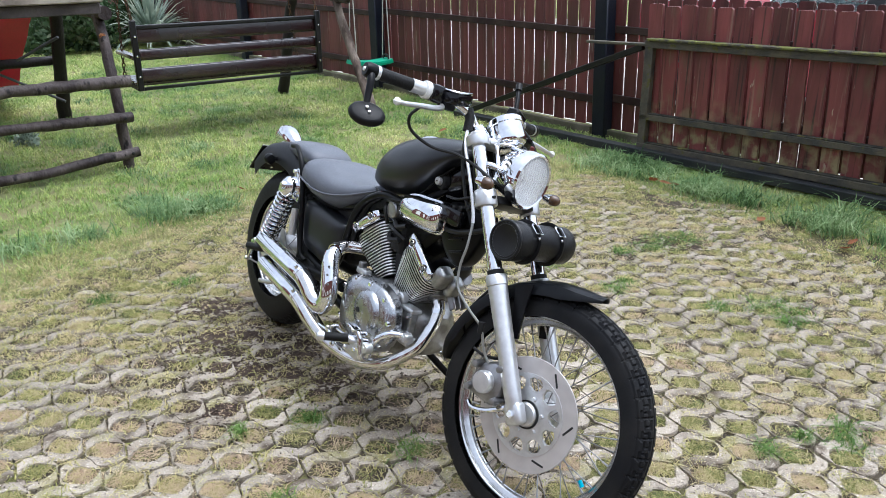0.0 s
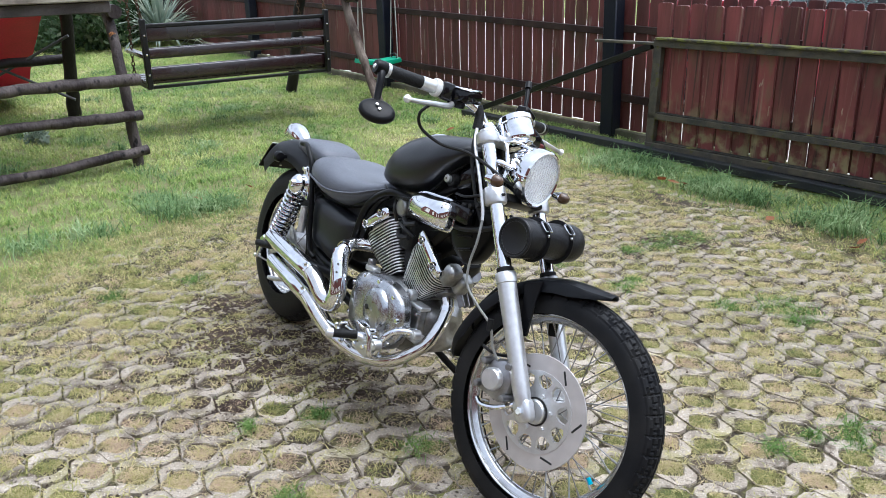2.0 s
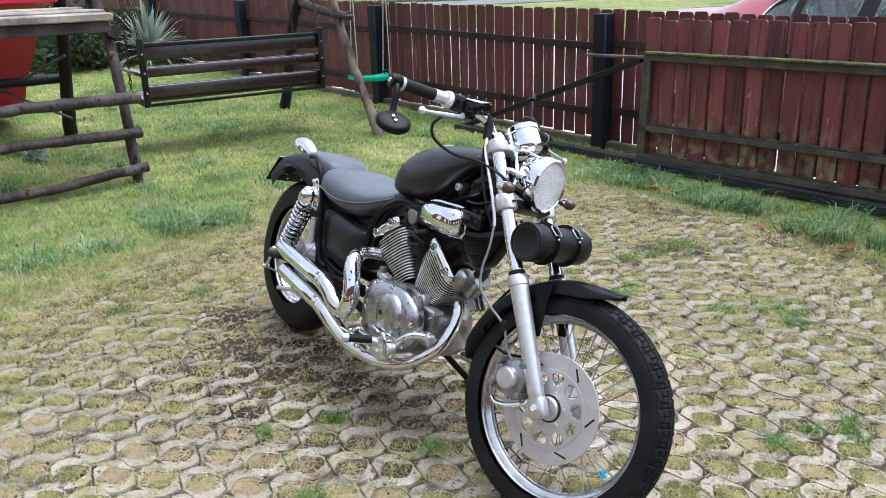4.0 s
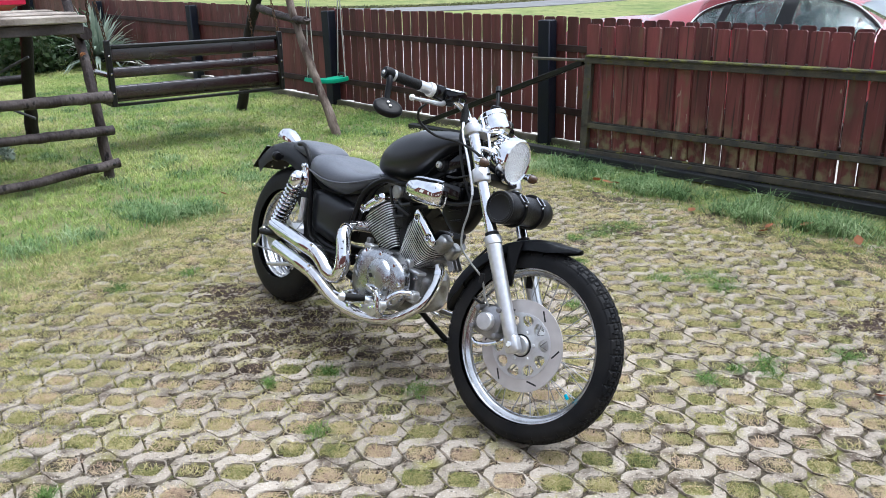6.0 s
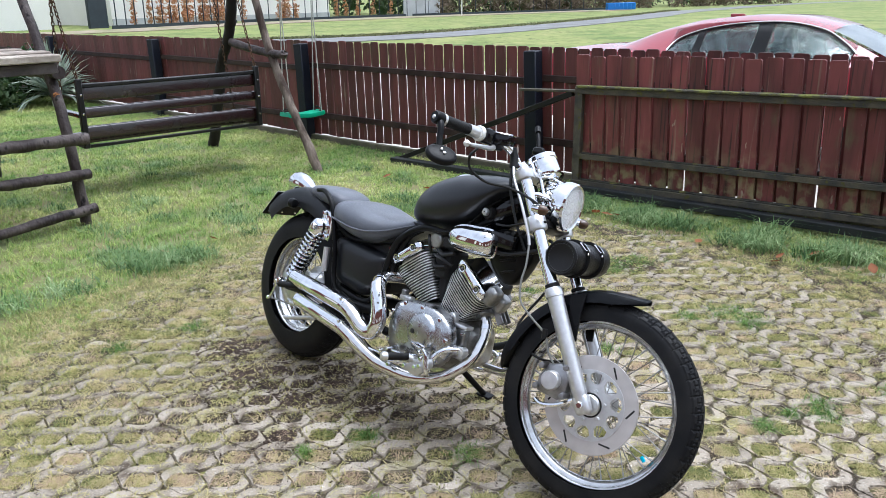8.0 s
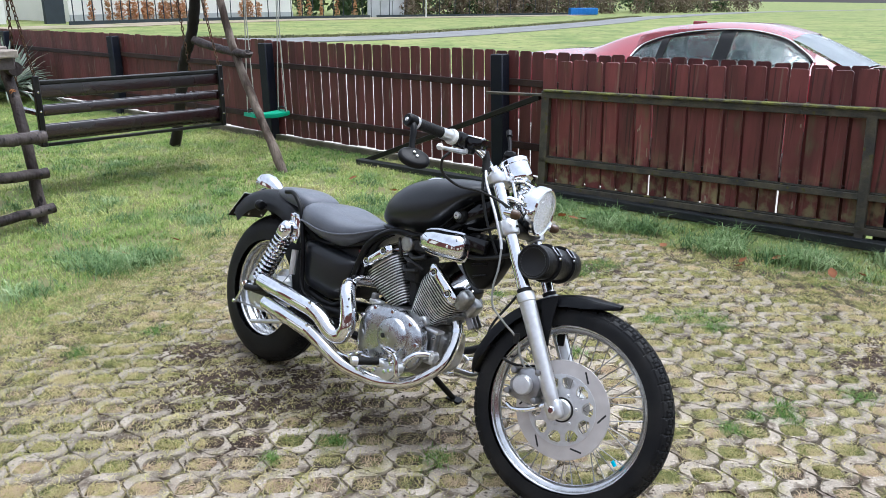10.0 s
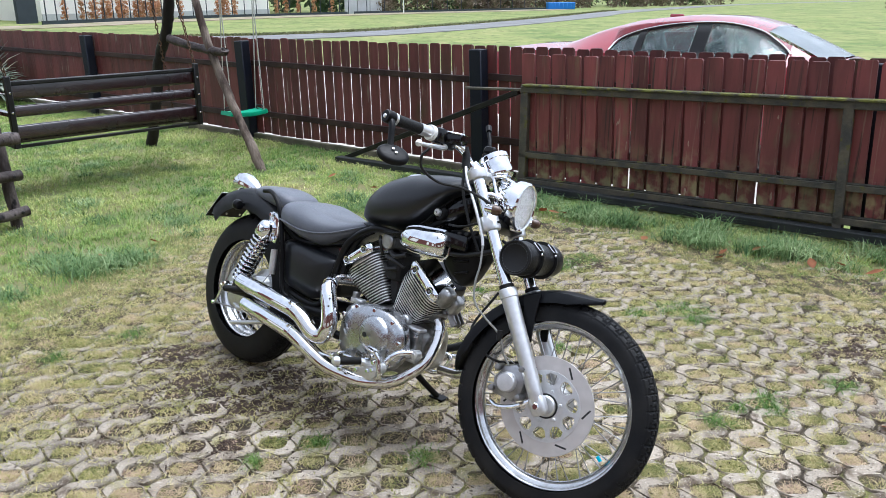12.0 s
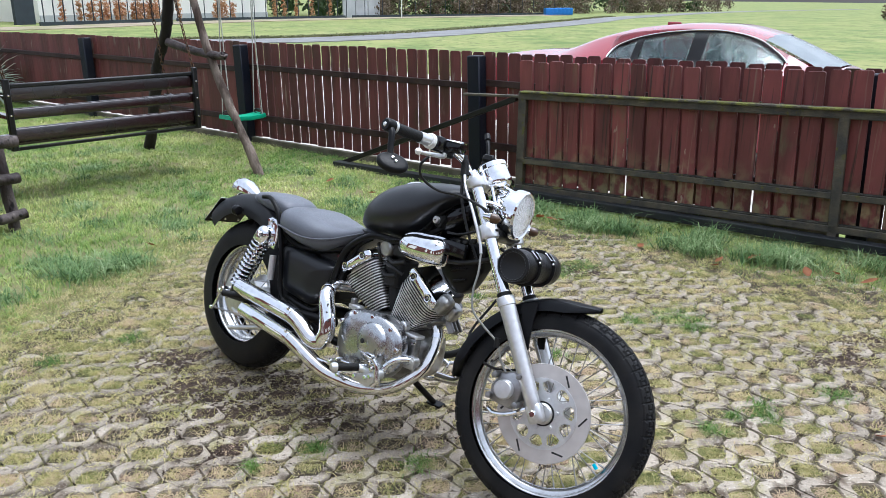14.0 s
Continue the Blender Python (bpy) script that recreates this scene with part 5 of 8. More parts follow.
for y in (-1, 1):
    bm = bmesh.new()
    loft(bm, [[(x, y * 0.066, z), (x, y * 0.073, z), (x2, y * 0.073, z2), (x2, y * 0.066, z2)] for x, z, x2, z2 in ((1.36, 0.62, 1.412, 0.64), (1.372, 0.575, 1.41, 0.59), (1.385, 0.525, 1.412, 0.535), (1.395, 0.485, 1.416, 0.49))])
    fp("mudguard_brace", bm, M_FRAME, mudguard)

# -- headlight, clocks, indicators --
HD = Vector((0.985, 0, -0.06)).normalized()
HC = Vector((1.256, 0, 0.888))
HM = axis(HC, HD) @ Matrix.Diagonal((0.93, 0.93, 1, 1))
bm = bmesh.new()
lathe(bm, [(0, -0.115), (0.03, -0.113), (0.058, -0.1), (0.074, -0.07), (0.08, -0.03), (0.0815, -0.012), (0.076, -0.008), (0.07, -0.04), (0.05, -0.08), (0, -0.09)], HM, 48)
lamp = fp("headlight", bm, M_CHROME, None, "round chrome headlight")
bm = bmesh.new()
lathe(bm, [(0.079, -0.03), (0.087, -0.026), (0.0885, -0.012), (0.0865, 0.004), (0.081, 0.009), (0.0765, 0.006), (0.0765, -0.004), (0.079, -0.02)], HM, 56, shut=True)
fp("headlight_ring", bm, M_CHROME, lamp)
bm = bmesh.new()
lathe(bm, [(0, -0.053), (0.012, -0.052), (0.03, -0.046), (0.055, -0.028), (0.077, -0.002), (0.0785, -0.006), (0.056, -0.034), (0.03, -0.051), (0, -0.057)], HM, 40)
fp("reflector", bm, M_REFLECTOR, lamp)
bm = bmesh.new()
lathe(bm, [(0, -0.02), (0.01, -0.021), (0.014, -0.026), (0.014, -0.055), (0, -0.056)], HM, 18)
fp("bulb", bm, M_WHITE, lamp)
bm = bmesh.new()
lathe(bm, [(0, 0.017), (0.03, 0.0155), (0.06, 0.01), (0.0768, 0.002), (0.0765, -0.001), (0.06, 0.006), (0.03, 0.0115), (0, 0.013)], HM, 48)
lens = fp("lens", bm, M_LENS, lamp, "clear bowed headlight glass")
lens.visible_shadow = False
for i in range(-6, 7):
    x = i * 0.011
    h = math.sqrt(max(0, 0.07 ** 2 - x * x))
    bm = bmesh.new()
    tube(bm, [HM @ Vector((x, -h, 0.002)), HM @ Vector((x, 0, 0.008)), HM @ Vector((x, h, 0.002))], 0.0016, 5)
    fp("lens_rib", bm, M_LENS, lamp).visible_shadow = False
for y in (-1, 1):
    bm = bmesh.new()
    tube(bm, [(1.215, y * 0.085, 0.895), (1.185, y * 0.1, 0.9), (1.15, y * 0.1, 0.895)], 0.009, 10)
    fp("lamp_bracket", bm, M_CHROME, lamp)
    S = Vector((1.228, y * 0.165, 0.853))
    bm = bmesh.new()
    tube(bm, [(1.19, y * 0.12, 0.85), (1.2, y * 0.14, 0.852)], 0.008, 10)
    tube(bm, [S + Vector((-0.022, 0, 0)), S + Vector((0.006, 0, 0))], lambda t: 0.01 + 0.007 * t, 20)
    ind = fp("indicator", bm, M_CHROME, None, "small chrome bullet indicator")
    bm = bmesh.new()
    lathe(bm, [(0.0165, 0.0), (0.017, 0.006), (0.015, 0.018), (0.009, 0.026), (0, 0.029)], axis(S + Vector((0.004, 0, 0)), (1, 0, -0.05)), 22)
    fp("indicator_lens", bm, M_AMBER, ind, "faded amber lens")
CM = axis((1.128, 0, 0.997), (-0.62, 0.0, 0.78)) @ Matrix.Diagonal((1.06, 1.06, 1.15, 1))
bm = bmesh.new()
lathe(bm, [(0, -0.045), (0.03, -0.043), (0.043, -0.035), (0.047, -0.025), (0.047, 0.014), (0.05, 0.016), (0.05, 0.028), (0.047, 0.031), (0.043, 0.029), (0.043, 0.024)], CM, 44)
clock = fp("speedometer", bm, M_CHROME, None, "chromed speedometer cup")
bm = bmesh.new()
lathe(bm, [(0, 0.0245), (0.043, 0.024), (0.043, 0.02), (0, 0.02)], CM, 32)
fp("dial", bm, M_BORE, clock)
bm = bmesh.new()
tube(bm, [(1.155, -0.07, 0.955), (1.185, -0.06, 0.965), (1.205, -0.02, 0.96), (1.205, 0.02, 0.96), (1.185, 0.06, 0.965), (1.155, 0.07, 0.955)], 0.005, 8, smooth=4)
fp("clock_bracket", bm, M_CHROME)
bm = bmesh.new()
tube(bm, [(1.16, -0.068, 0.955), (1.195, -0.078, 0.89), (1.2, -0.09, 0.85)], 0.006, 8, smooth=4)
fp("clock_stay", bm, M_CHROME)
bm = bmesh.new()
box(bm, (1.15, 0.045, 0.985), (0.05, 0.05, 0.035), None, bevel=0.008, seg=2)
fp("warning_lights", bm, M_GLOSS)

# -- handlebar with its controls --
half_bar = [(1.09, -0.03, 0.958), (1.078, -0.05, 0.97), (1.064, -0.07, 0.99), (1.05, -0.1, 1.02), (1.02, -0.15, 1.038), (0.985, -0.21, 1.042), (0.945, -0.34, 1.043), (0.934, -0.39, 1.043)]
bm = bmesh.new()
tube(bm, [(x, -y, z) for x, y, z in half_bar[::-1]][:-1] + [(1.092, 0, 0.955)] + half_bar[1:], 0.0135, 16, smooth=5)
bar = fp("handlebar", bm, M_CHROME, None, "wide chromed handlebar")
for y in (-0.05, 0.05):
    bm = bmesh.new()
    tube(bm, [(1.105, y, 0.945), (1.09, y * 1.1, 0.965), (1.07, y * 1.3, 0.985)], lambda t: 0.024 - 0.003 * t, 18, smooth=3)
    fp("riser", bm, M_CHROME, bar)
for sg in (-1, 1):
    g0, g1 = Vector((0.976, sg * 0.245, 1.0425)), Vector((0.934, sg * 0.39, 1.043))
    bm = bmesh.new()
    tube(bm, [g0, g1], 0.0175, 20)
    grip = fp("grip", bm, M_GRIP, bar, "black rubber grip with chrome bands")
    for t, r, l in ((0.86, 0.0195, 0.016), (-0.02, 0.0185, 0.045)):
        c = g0.lerp(g1, t)
        d = (g1 - g0).normalized()
        bm = bmesh.new()
        tube(bm, [c - d * l / 2, c + d * l / 2], r, 20)
        fp("grip_band", bm, M_ALU, grip)
    bm = bmesh.new()
    lathe(bm, [(0.0195, -0.02), (0.0205, -0.014), (0.0205, 0.006), (0.017, 0.012), (0.008, 0.013), (0, 0.011)], axis(g1, g1 - g0), 24)
    fp("bar_end", bm, M_FRAME, grip)
    bm = bmesh.new()
    lathe(bm, [(0, 0.0165), (0.005, 0.016), (0.007, 0.013), (0.007, 0.008)], axis(g1, g1 - g0), 12)
    fp("bar_end_screw", bm, M_ALU, grip)
    bm = bmesh.new()
    lathe(bm, [(0.014, -0.008), (0.024, -0.008), (0.025, -0.005), (0.025, 0.005), (0.024, 0.008), (0.014, 0.008)], axis(g0 + (g0 - g1).normalized() * 0.03, g1 - g0), 24, shut=True)
    fp("throttle_ring", bm, M_WHITE, grip)
    c = Vector((1.0, sg * 0.19, 1.041))
    bm = bmesh.new()
    box(bm, (0, 0, 0), (0.05, 0.05, 0.044), axis(c, (-0.28, sg * 0.9, 0.05)), bevel=0.012, seg=2)
    sw = fp("switch_housing", bm, M_GLOSS, bar)
    bm = bmesh.new()
    tube(bm, [(1.015, sg * 0.165, 1.02), (1.035, sg * 0.2, 1.005), (1.045, sg * 0.28, 0.995), (1.048, sg * 0.335, 0.988), (1.046, sg * 0.365, 0.986)], lambda t: 0.009 - 0.0035 * t, 12, smooth=4)
    lever = fp("lever", bm, M_ALU, bar, "alloy hand lever with a ball end")
    bm = bmesh.new()
    lathe(bm, [(0.0, -0.011), (0.007, -0.0085), (0.011, 0), (0.007, 0.0085), (0, 0.011)], Matrix.Translation((1.046, sg * 0.37, 0.986)), 16)
    fp("lever_ball", bm, M_WHITE, lever)
    bm = bmesh.new()
    box(bm, (1.022, sg * 0.16, 1.022), (0.035, 0.045, 0.03), None, bevel=0.008, seg=2)
    fp("lever_perch", bm, M_FRAME, lever)
bm = bmesh.new()
box(bm, (0, 0, 0), (0.06, 0.085, 0.034), Matrix.Translation((1.035, -0.142, 1.045)) @ Matrix.Rotation(radians(12), 4, "Z") @ Matrix.Rotation(radians(8), 4, "X"), bevel=0.009, seg=2)
tank_b = fp("brake_reservoir", bm, M_GLOSS, bar, "black brake fluid reservoir")
bm = bmesh.new()
box(bm, (0, 0, 0.0195), (0.055, 0.08, 0.007), Matrix.Translation((1.035, -0.142, 1.045)) @ Matrix.Rotation(radians(12), 4, "Z") @ Matrix.Rotation(radians(8), 4, "X"), bevel=0.003)
fp("reservoir_lid", bm, M_CHROME, tank_b)
bm = bmesh.new()
tube(bm, [(1.05, -0.1, 1.03), (1.062, -0.095, 1.005), (1.07, -0.1, 0.97)], 0.0135, 14)
fp("hose_boot", bm, M_GRIP, tank_b)
# the far side's perch, switch and mirror stub
bm = bmesh.new()
box(bm, (0, 0, 0), (0.045, 0.06, 0.03), Matrix.Translation((1.02, 0.16, 1.06)) @ Matrix.Rotation(radians(-20), 4, "X"), bevel=0.007)
fp("clutch_perch", bm, M_FRAME, bar)
bm = bmesh.new()
tube(bm, [(1.01, 0.17, 1.05), (0.985, 0.19, 1.11), (0.96, 0.21, 1.15)], 0.007, 10)
tube(bm, [(0.968, 0.203, 1.14), (0.955, 0.215, 1.16)], 0.011, 12)
fp("mirror_stub", bm, M_FRAME, bar)
bm = bmesh.new()
tube(bm, [(1.06, 0.11, 1.04), (1.1, 0.16, 1.0), (1.13, 0.17, 0.95), (1.13, 0.1, 0.9)], 0.0055, 8, smooth=5)
fp("clutch_cable", bm, M_CABLE, bar)
bm = bmesh.new()
box(bm, (1.14, 0.11, 0.975), (0.02, 0.03, 0.02), None, bevel=0.004)
fp("red_switch", bm, M_RED_DULL, bar, "small red switch")
# bar-end mirror
bm = bmesh.new()
tube(bm, [(0.936, -0.384, 1.043), (0.957, -0.394, 1.02), (0.968, -0.4, 0.98), (0.978, -0.405, 0.952)], lambda t: 0.011 - 0.002 * t, 12, smooth=3)
mir = fp("bar_end_mirror", bm, M_FRAME, None, "black bar-end mirror")
QD = Vector((0.45, -0.55, 0.7)).normalized()
QX = Vector((0.85, 0.5, 0.0))
QX = (QX - QD * QX.dot(QD)).normalized()
MM = Matrix.Translation((0.998, -0.415, 0.937)) @ Matrix((QX, QD.cross(QX), QD)).transposed().to_4x4() @ Matrix.Diagonal((0.95, 0.72, 1, 1))
bm = bmesh.new()
lathe(bm, [(0, 0.007), (0.04, 0.0065), (0.048, 0.003), (0.051, -0.002), (0.051, -0.01), (0.048, -0.014), (0, -0.014)], MM, 36)
fp("mirror_shell", bm, M_FRAME, mir)
bm = bmesh.new()
lathe(bm, [(0, 0.014), (0.004, 0.0135), (0.0055, 0.011), (0.0055, 0.004)], MM @ Matrix.Translation((-0.004, 0.01, 0)), 12)
fp("mirror_bolt", bm, M_CHROME, mir)
bm = bmesh.new()
lathe(bm, [(0, 0.013), (0.004, 0.0125), (0.005, 0.01), (0.005, 0.004)], MM @ Matrix.Translation((0.008, -0.006, 0)), 12)
fp("mirror_bolt", bm, M_CHROME, mir)

# -- tool roll in front of the fork --
RA, RB = Vector((1.324, -0.13, 0.728)), Vector((1.343, 0.125, 0.742))
RD = (RB - RA).normalized()
bm = bmesh.new()
lathe(bm, [(0, 0.006), (0.03, 0.004), (0.045, 0.0), (0.05, 0.003), (0.054, 0.01), (0.054, 0.05), (0.0505, 0.054), (0.0495, 0.12), (0.0505, 0.19), (0.053, 0.194), (0.053, 0.236), (0.05, 0.244), (0.04, 0.247), (0, 0.246)], axis(RA, RD), 44)
roll = fp("tool_roll", bm, M_BAG, None, "black leather tool roll strapped to the fork")
bm = bmesh.new()
tube(bm, [RA + Vector((0.0, 0, 0)) + (axis((0, 0, 0), RD) @ Vector((0.0505 * math.cos(t), 0.0505 * math.sin(t), 0.002))) for t in (i * math.pi / 16 for i in range(32))], 0.0042, 8, closed=True)
fp("end_piping", bm, M_BAG, roll)
for i in range(28):
    a = 2 * math.pi * i / 28
    bm = bmesh.new()
    p0, p1 = (axis(RA, RD) @ Vector((0.0425 * math.cos(a + o), 0.0425 * math.sin(a + o), -0.0005)) for o in (-0.06, 0.06))
    tube(bm, [p0, p1], 0.0011, 5)
    fp("stitch", bm, M_SEAM, roll)
for d in (0.075, 0.175):
    bm = bmesh.new()
    m = axis(RA + RD * d, RD)
    sweep(bm, [m @ Vector((0.0518 * math.cos(t), 0.0518 * math.sin(t), 0)) for t in (i * math.pi / 20 for i in range(40))], [(-0.009, -0.0015), (0.009, -0.0015), (0.009, 0.0015), (-0.009, 0.0015)], closed=True, up=RD)
    fp("strap", bm, M_BAG, roll)
    for sgn, ang in ((1, 1.9), (1, 2.7)):
        p = m @ Vector((0.057 * math.cos(ang), 0.057 * math.sin(ang), 0))
        bm = bmesh.new()
        lathe(bm, [(0, 0.003), (0.0035, 0.0025), (0.005, 0), (0.005, -0.003)], axis(p, p - (RA + RD * d)), 10)
        fp("stud", bm, M_CHROME, roll)
for d in (0.075, 0.175):
    bm = bmesh.new()
    m = axis(RA + RD * d, RD)
    o = [m @ Vector((0.058 * math.cos(t), 0.058 * math.sin(t), z)) for t, z in ((2.0, -0.013), (2.0, 0.013), (2.5, 0.013), (2.5, -0.013))]
    tube(bm, o, 0.002, 6, closed=True)
    fp("buckle", bm, M_CHROME, roll)
    bm = bmesh.new()
    tube(bm, [RA + RD * d + Vector((-0.05, 0, 0.02)), (1.235, (RA + RD * d).y * 0.9, 0.77)], 0.005, 8)
    fp("hanger", bm, M_BAG, roll)

# -- cables --
for pts, r, material in (
    ([(1.02, -0.26, 0.99), (1.005, -0.27, 0.96), (1.0, -0.24, 0.925), (1.03, -0.18, 0.9), (1.09, -0.14, 0.9), (1.16, -0.13, 0.885), (1.215, -0.11, 0.862), (1.225, -0.06, 0.85)], 0.0045, M_CABLE),
    ([(1.066, -0.098, 0.985), (1.1, -0.125, 0.93), (1.15, -0.135, 0.86), (1.2, -0.138, 0.775), (1.215, -0.14, 0.74)], 0.0048, M_ALU),
    ([(1.215, -0.14, 0.74), (1.226, -0.148, 0.68), (1.226, -0.152, 0.62), (1.242, -0.152, 0.565), (1.29, -0.145, 0.525), (1.337, -0.132, 0.49), (1.36, -0.125, 0.44), (1.385, -0.12, 0.41)], 0.0036, M_HOSE),
    ([(1.06, -0.09, 0.98), (1.08, -0.1, 0.9), (1.13, -0.1, 0.8), (1.18, -0.09, 0.72)], 0.005, M_CABLE),
    ([(1.1, -0.06, 0.96), (1.12, -0.08, 0.88), (1.15, -0.07, 0.8)], 0.006, M_CABLE),
    ([(1.2, 0.1, 0.6), (1.18, 0.0, 0.46), (1.3, -0.04, 0.4), (1.4, 0.05, 0.42)], 0.0045, M_CABLE),
):
    bm = bmesh.new()
    tube(bm, pts, r, 8, smooth=6)
    fp("cable", bm, material)
bm = bmesh.new()
tube(bm, [(1.335, -0.132, 0.505), (1.338, -0.13, 0.475)], 0.009, 10)
fp("hose_clip", bm, M_GRIP)

# -- tank --
def super_ring(x, w, zb, zt, low=0.55, n=36, p=2.4, wl=0.7):
    """A tank section: widest at the share low of its height, narrower below."""
    out = []
    zm = zb + (zt - zb) * low
    for i in range(n):
        a = 2 * math.pi * i / n
        c, s = math.cos(a), math.sin(a)
        y = w * math.copysign(abs(c) ** (2 / p), c)
        z = zm + (zt - zm) * abs(s) ** (2 / p) if s >= 0 else zm - (zm - zb) * abs(s) ** (2 / p)
        if s < 0:
            y *= 1 - (1 - wl) * abs(s) ** 1.5
        out.append(Vector((x, y, z)))
    return out


def lofted(stations, n=36, steps=3, **kw):
    """Sections along x, smoothed between the given stations."""
    S = spline([(s[0], s[1], s[2]) for s in stations], steps)
    T = spline([(s[0], s[3], s[4] if len(s) > 4 else 0.5) for s in stations], steps)
    return [super_ring(a.x, max(0.004, a.y), a.z, b.y, b.z, n, **kw) for a, b in zip(S, T)]


bm = bmesh.new()
loft(bm, lofted([(0.628, 0.02, 0.738, 0.765, 0.4), (0.64, 0.062, 0.718, 0.798, 0.4), (0.68, 0.1, 0.71, 0.852, 0.38), (0.75, 0.124, 0.712, 0.897, 0.38), (0.84, 0.134, 0.722, 0.925, 0.4), (0.92, 0.133, 0.748, 0.937, 0.42), (0.97, 0.127, 0.79, 0.942, 0.42), (1.01, 0.116, 0.835, 0.943, 0.4), (1.05, 0.1, 0.872, 0.94, 0.4), (1.085, 0.068, 0.892, 0.932, 0.45), (1.095, 0.03, 0.9, 0.92, 0.5)], 48, 5))
tank = bp("fuel_tank", bm, M_MATT, None, "matt black teardrop fuel tank", smooth=60)
bm = bmesh.new()
lathe(bm, [(0, 0.014), (0.028, 0.013), (0.036, 0.008), (0.038, 0.0), (0.042, -0.004), (0.042, -0.02)], axis((0.805, 0.0, 0.907), (-0.28, 0, 0.96)), 36)
bp("filler_cap", bm, M_CHROME, tank, "chrome filler cap")
bm = bmesh.new()
tube(bm, [(0.655, -0.07, 0.716), (0.75, -0.096, 0.711), (0.85, -0.105, 0.718), (0.92, -0.1, 0.747), (0.97, -0.096, 0.788), (1.01, -0.088, 0.834), (1.05, -0.075, 0.871)], 0.004, 8, smooth=4)
bp("tank_seam", bm, M_FRAME, tank)

# -- neck, frame and the black intake housing under the tank's nose --
bm = bmesh.new()
loft(bm, lofted([(0.98, 0.06, 0.74, 0.82, 0.5), (1.02, 0.09, 0.74, 0.86, 0.5), (1.06, 0.096, 0.75, 0.895, 0.5), (1.1, 0.085, 0.78, 0.905, 0.5), (1.13, 0.06, 0.81, 0.9, 0.5), (1.145, 0.03, 0.84, 0.89, 0.5)], 32, 3))
bm.transform(Matrix.Translation((-0.03, 0, 0)) @ Matrix.Diagonal((1, 0.75, 1, 1)))
neck = bp("neck_cover", bm, M_GLOSS, None, "glossy black steering neck cover")
bm = bmesh.new()
lathe(bm, [(0, 0.009), (0.006, 0.01), (0.011, 0.009), (0.013, 0.005), (0.0135, -0.02)], disc_y(1.006, -0.088, 0.82), 28)
lock = bp("ignition_lock", bm, M_ALU, neck, "chrome ignition lock")
bm = bmesh.new()
lathe(bm, [(0, 0.0115), (0.002, 0.0115), (0.0025, 0.008)], disc_y(1.006, -0.088, 0.82), 16)
bp("key_slot", bm, M_BORE, lock)
bm = bmesh.new()
lathe(bm, [(0.013, 0.002), (0.021, 0.0), (0.025, -0.006), (0.027, -0.02), (0.021, -0.03)], disc_y(1.008, -0.086, 0.819), 24)
bp("lock_collar", bm, M_GRIP, neck)
bm = bmesh.new()
loft(bm, lofted([(1.04, 0.05, 0.66, 0.76, 0.5), (1.07, 0.078, 0.63, 0.775, 0.5), (1.12, 0.088, 0.6, 0.775, 0.5), (1.16, 0.085, 0.61, 0.775, 0.5), (1.19, 0.075, 0.65, 0.775, 0.5), (1.215, 0.055, 0.7, 0.77, 0.5)], 32, 3, p=5.5))
bm.transform(Matrix.Translation((0, -0.045, 0)) @ Matrix.Diagonal((1, 0.5, 1, 1)))
bp("intake_housing", bm, M_FRAME, None, "black plastic intake housing")
bm = bmesh.new()
box(bm, (1.12, -0.105, 0.745), (0.1, 0.035, 0.05), None, bevel=0.008, seg=2)
bp("coil_cover", bm, M_GLOSS)
for x0, z0, x1, z1 in ((1.1, 0.7, 1.17, 0.715), (1.105, 0.675, 1.165, 0.69), (1.12, 0.64, 1.17, 0.655)):
    bm = bmesh.new()
    tube(bm, [(x0, -0.09, z0), ((x0 + x1) / 2, -0.094, (z0 + z1) / 2), (x1, -0.088, z1)], 0.004, 8)
    bp("housing_rib", bm, M_FRAME)
bm = bmesh.new()
tube(bm, [(1.08, -0.1, 0.7), (1.14, -0.105, 0.705), (1.2, -0.1, 0.72), (1.25, -0.09, 0.74)], 0.008, 10, smooth=4)
bp("wiring_loom", bm, M_CABLE, None, "black taped wiring loom")
bm = bmesh.new()
tube(bm, [(1.07, -0.1, 0.79), (1.13, -0.108, 0.795), (1.2, -0.1, 0.82), (1.26, -0.09, 0.835)], 0.004, 8, smooth=4)
bp("fuel_line", bm, M_CABLE)
for x, z in ((1.13, 0.77), (1.16, 0.775), (1.19, 0.785)):
    bm = bmesh.new()
    lathe(bm, [(0, 0.006), (0.006, 0.006), (0.008, 0.004), (0.008, -0.01)], disc_y(x, -0.112, z), 10)
    bp("housing_clip", bm, M_GRIP)
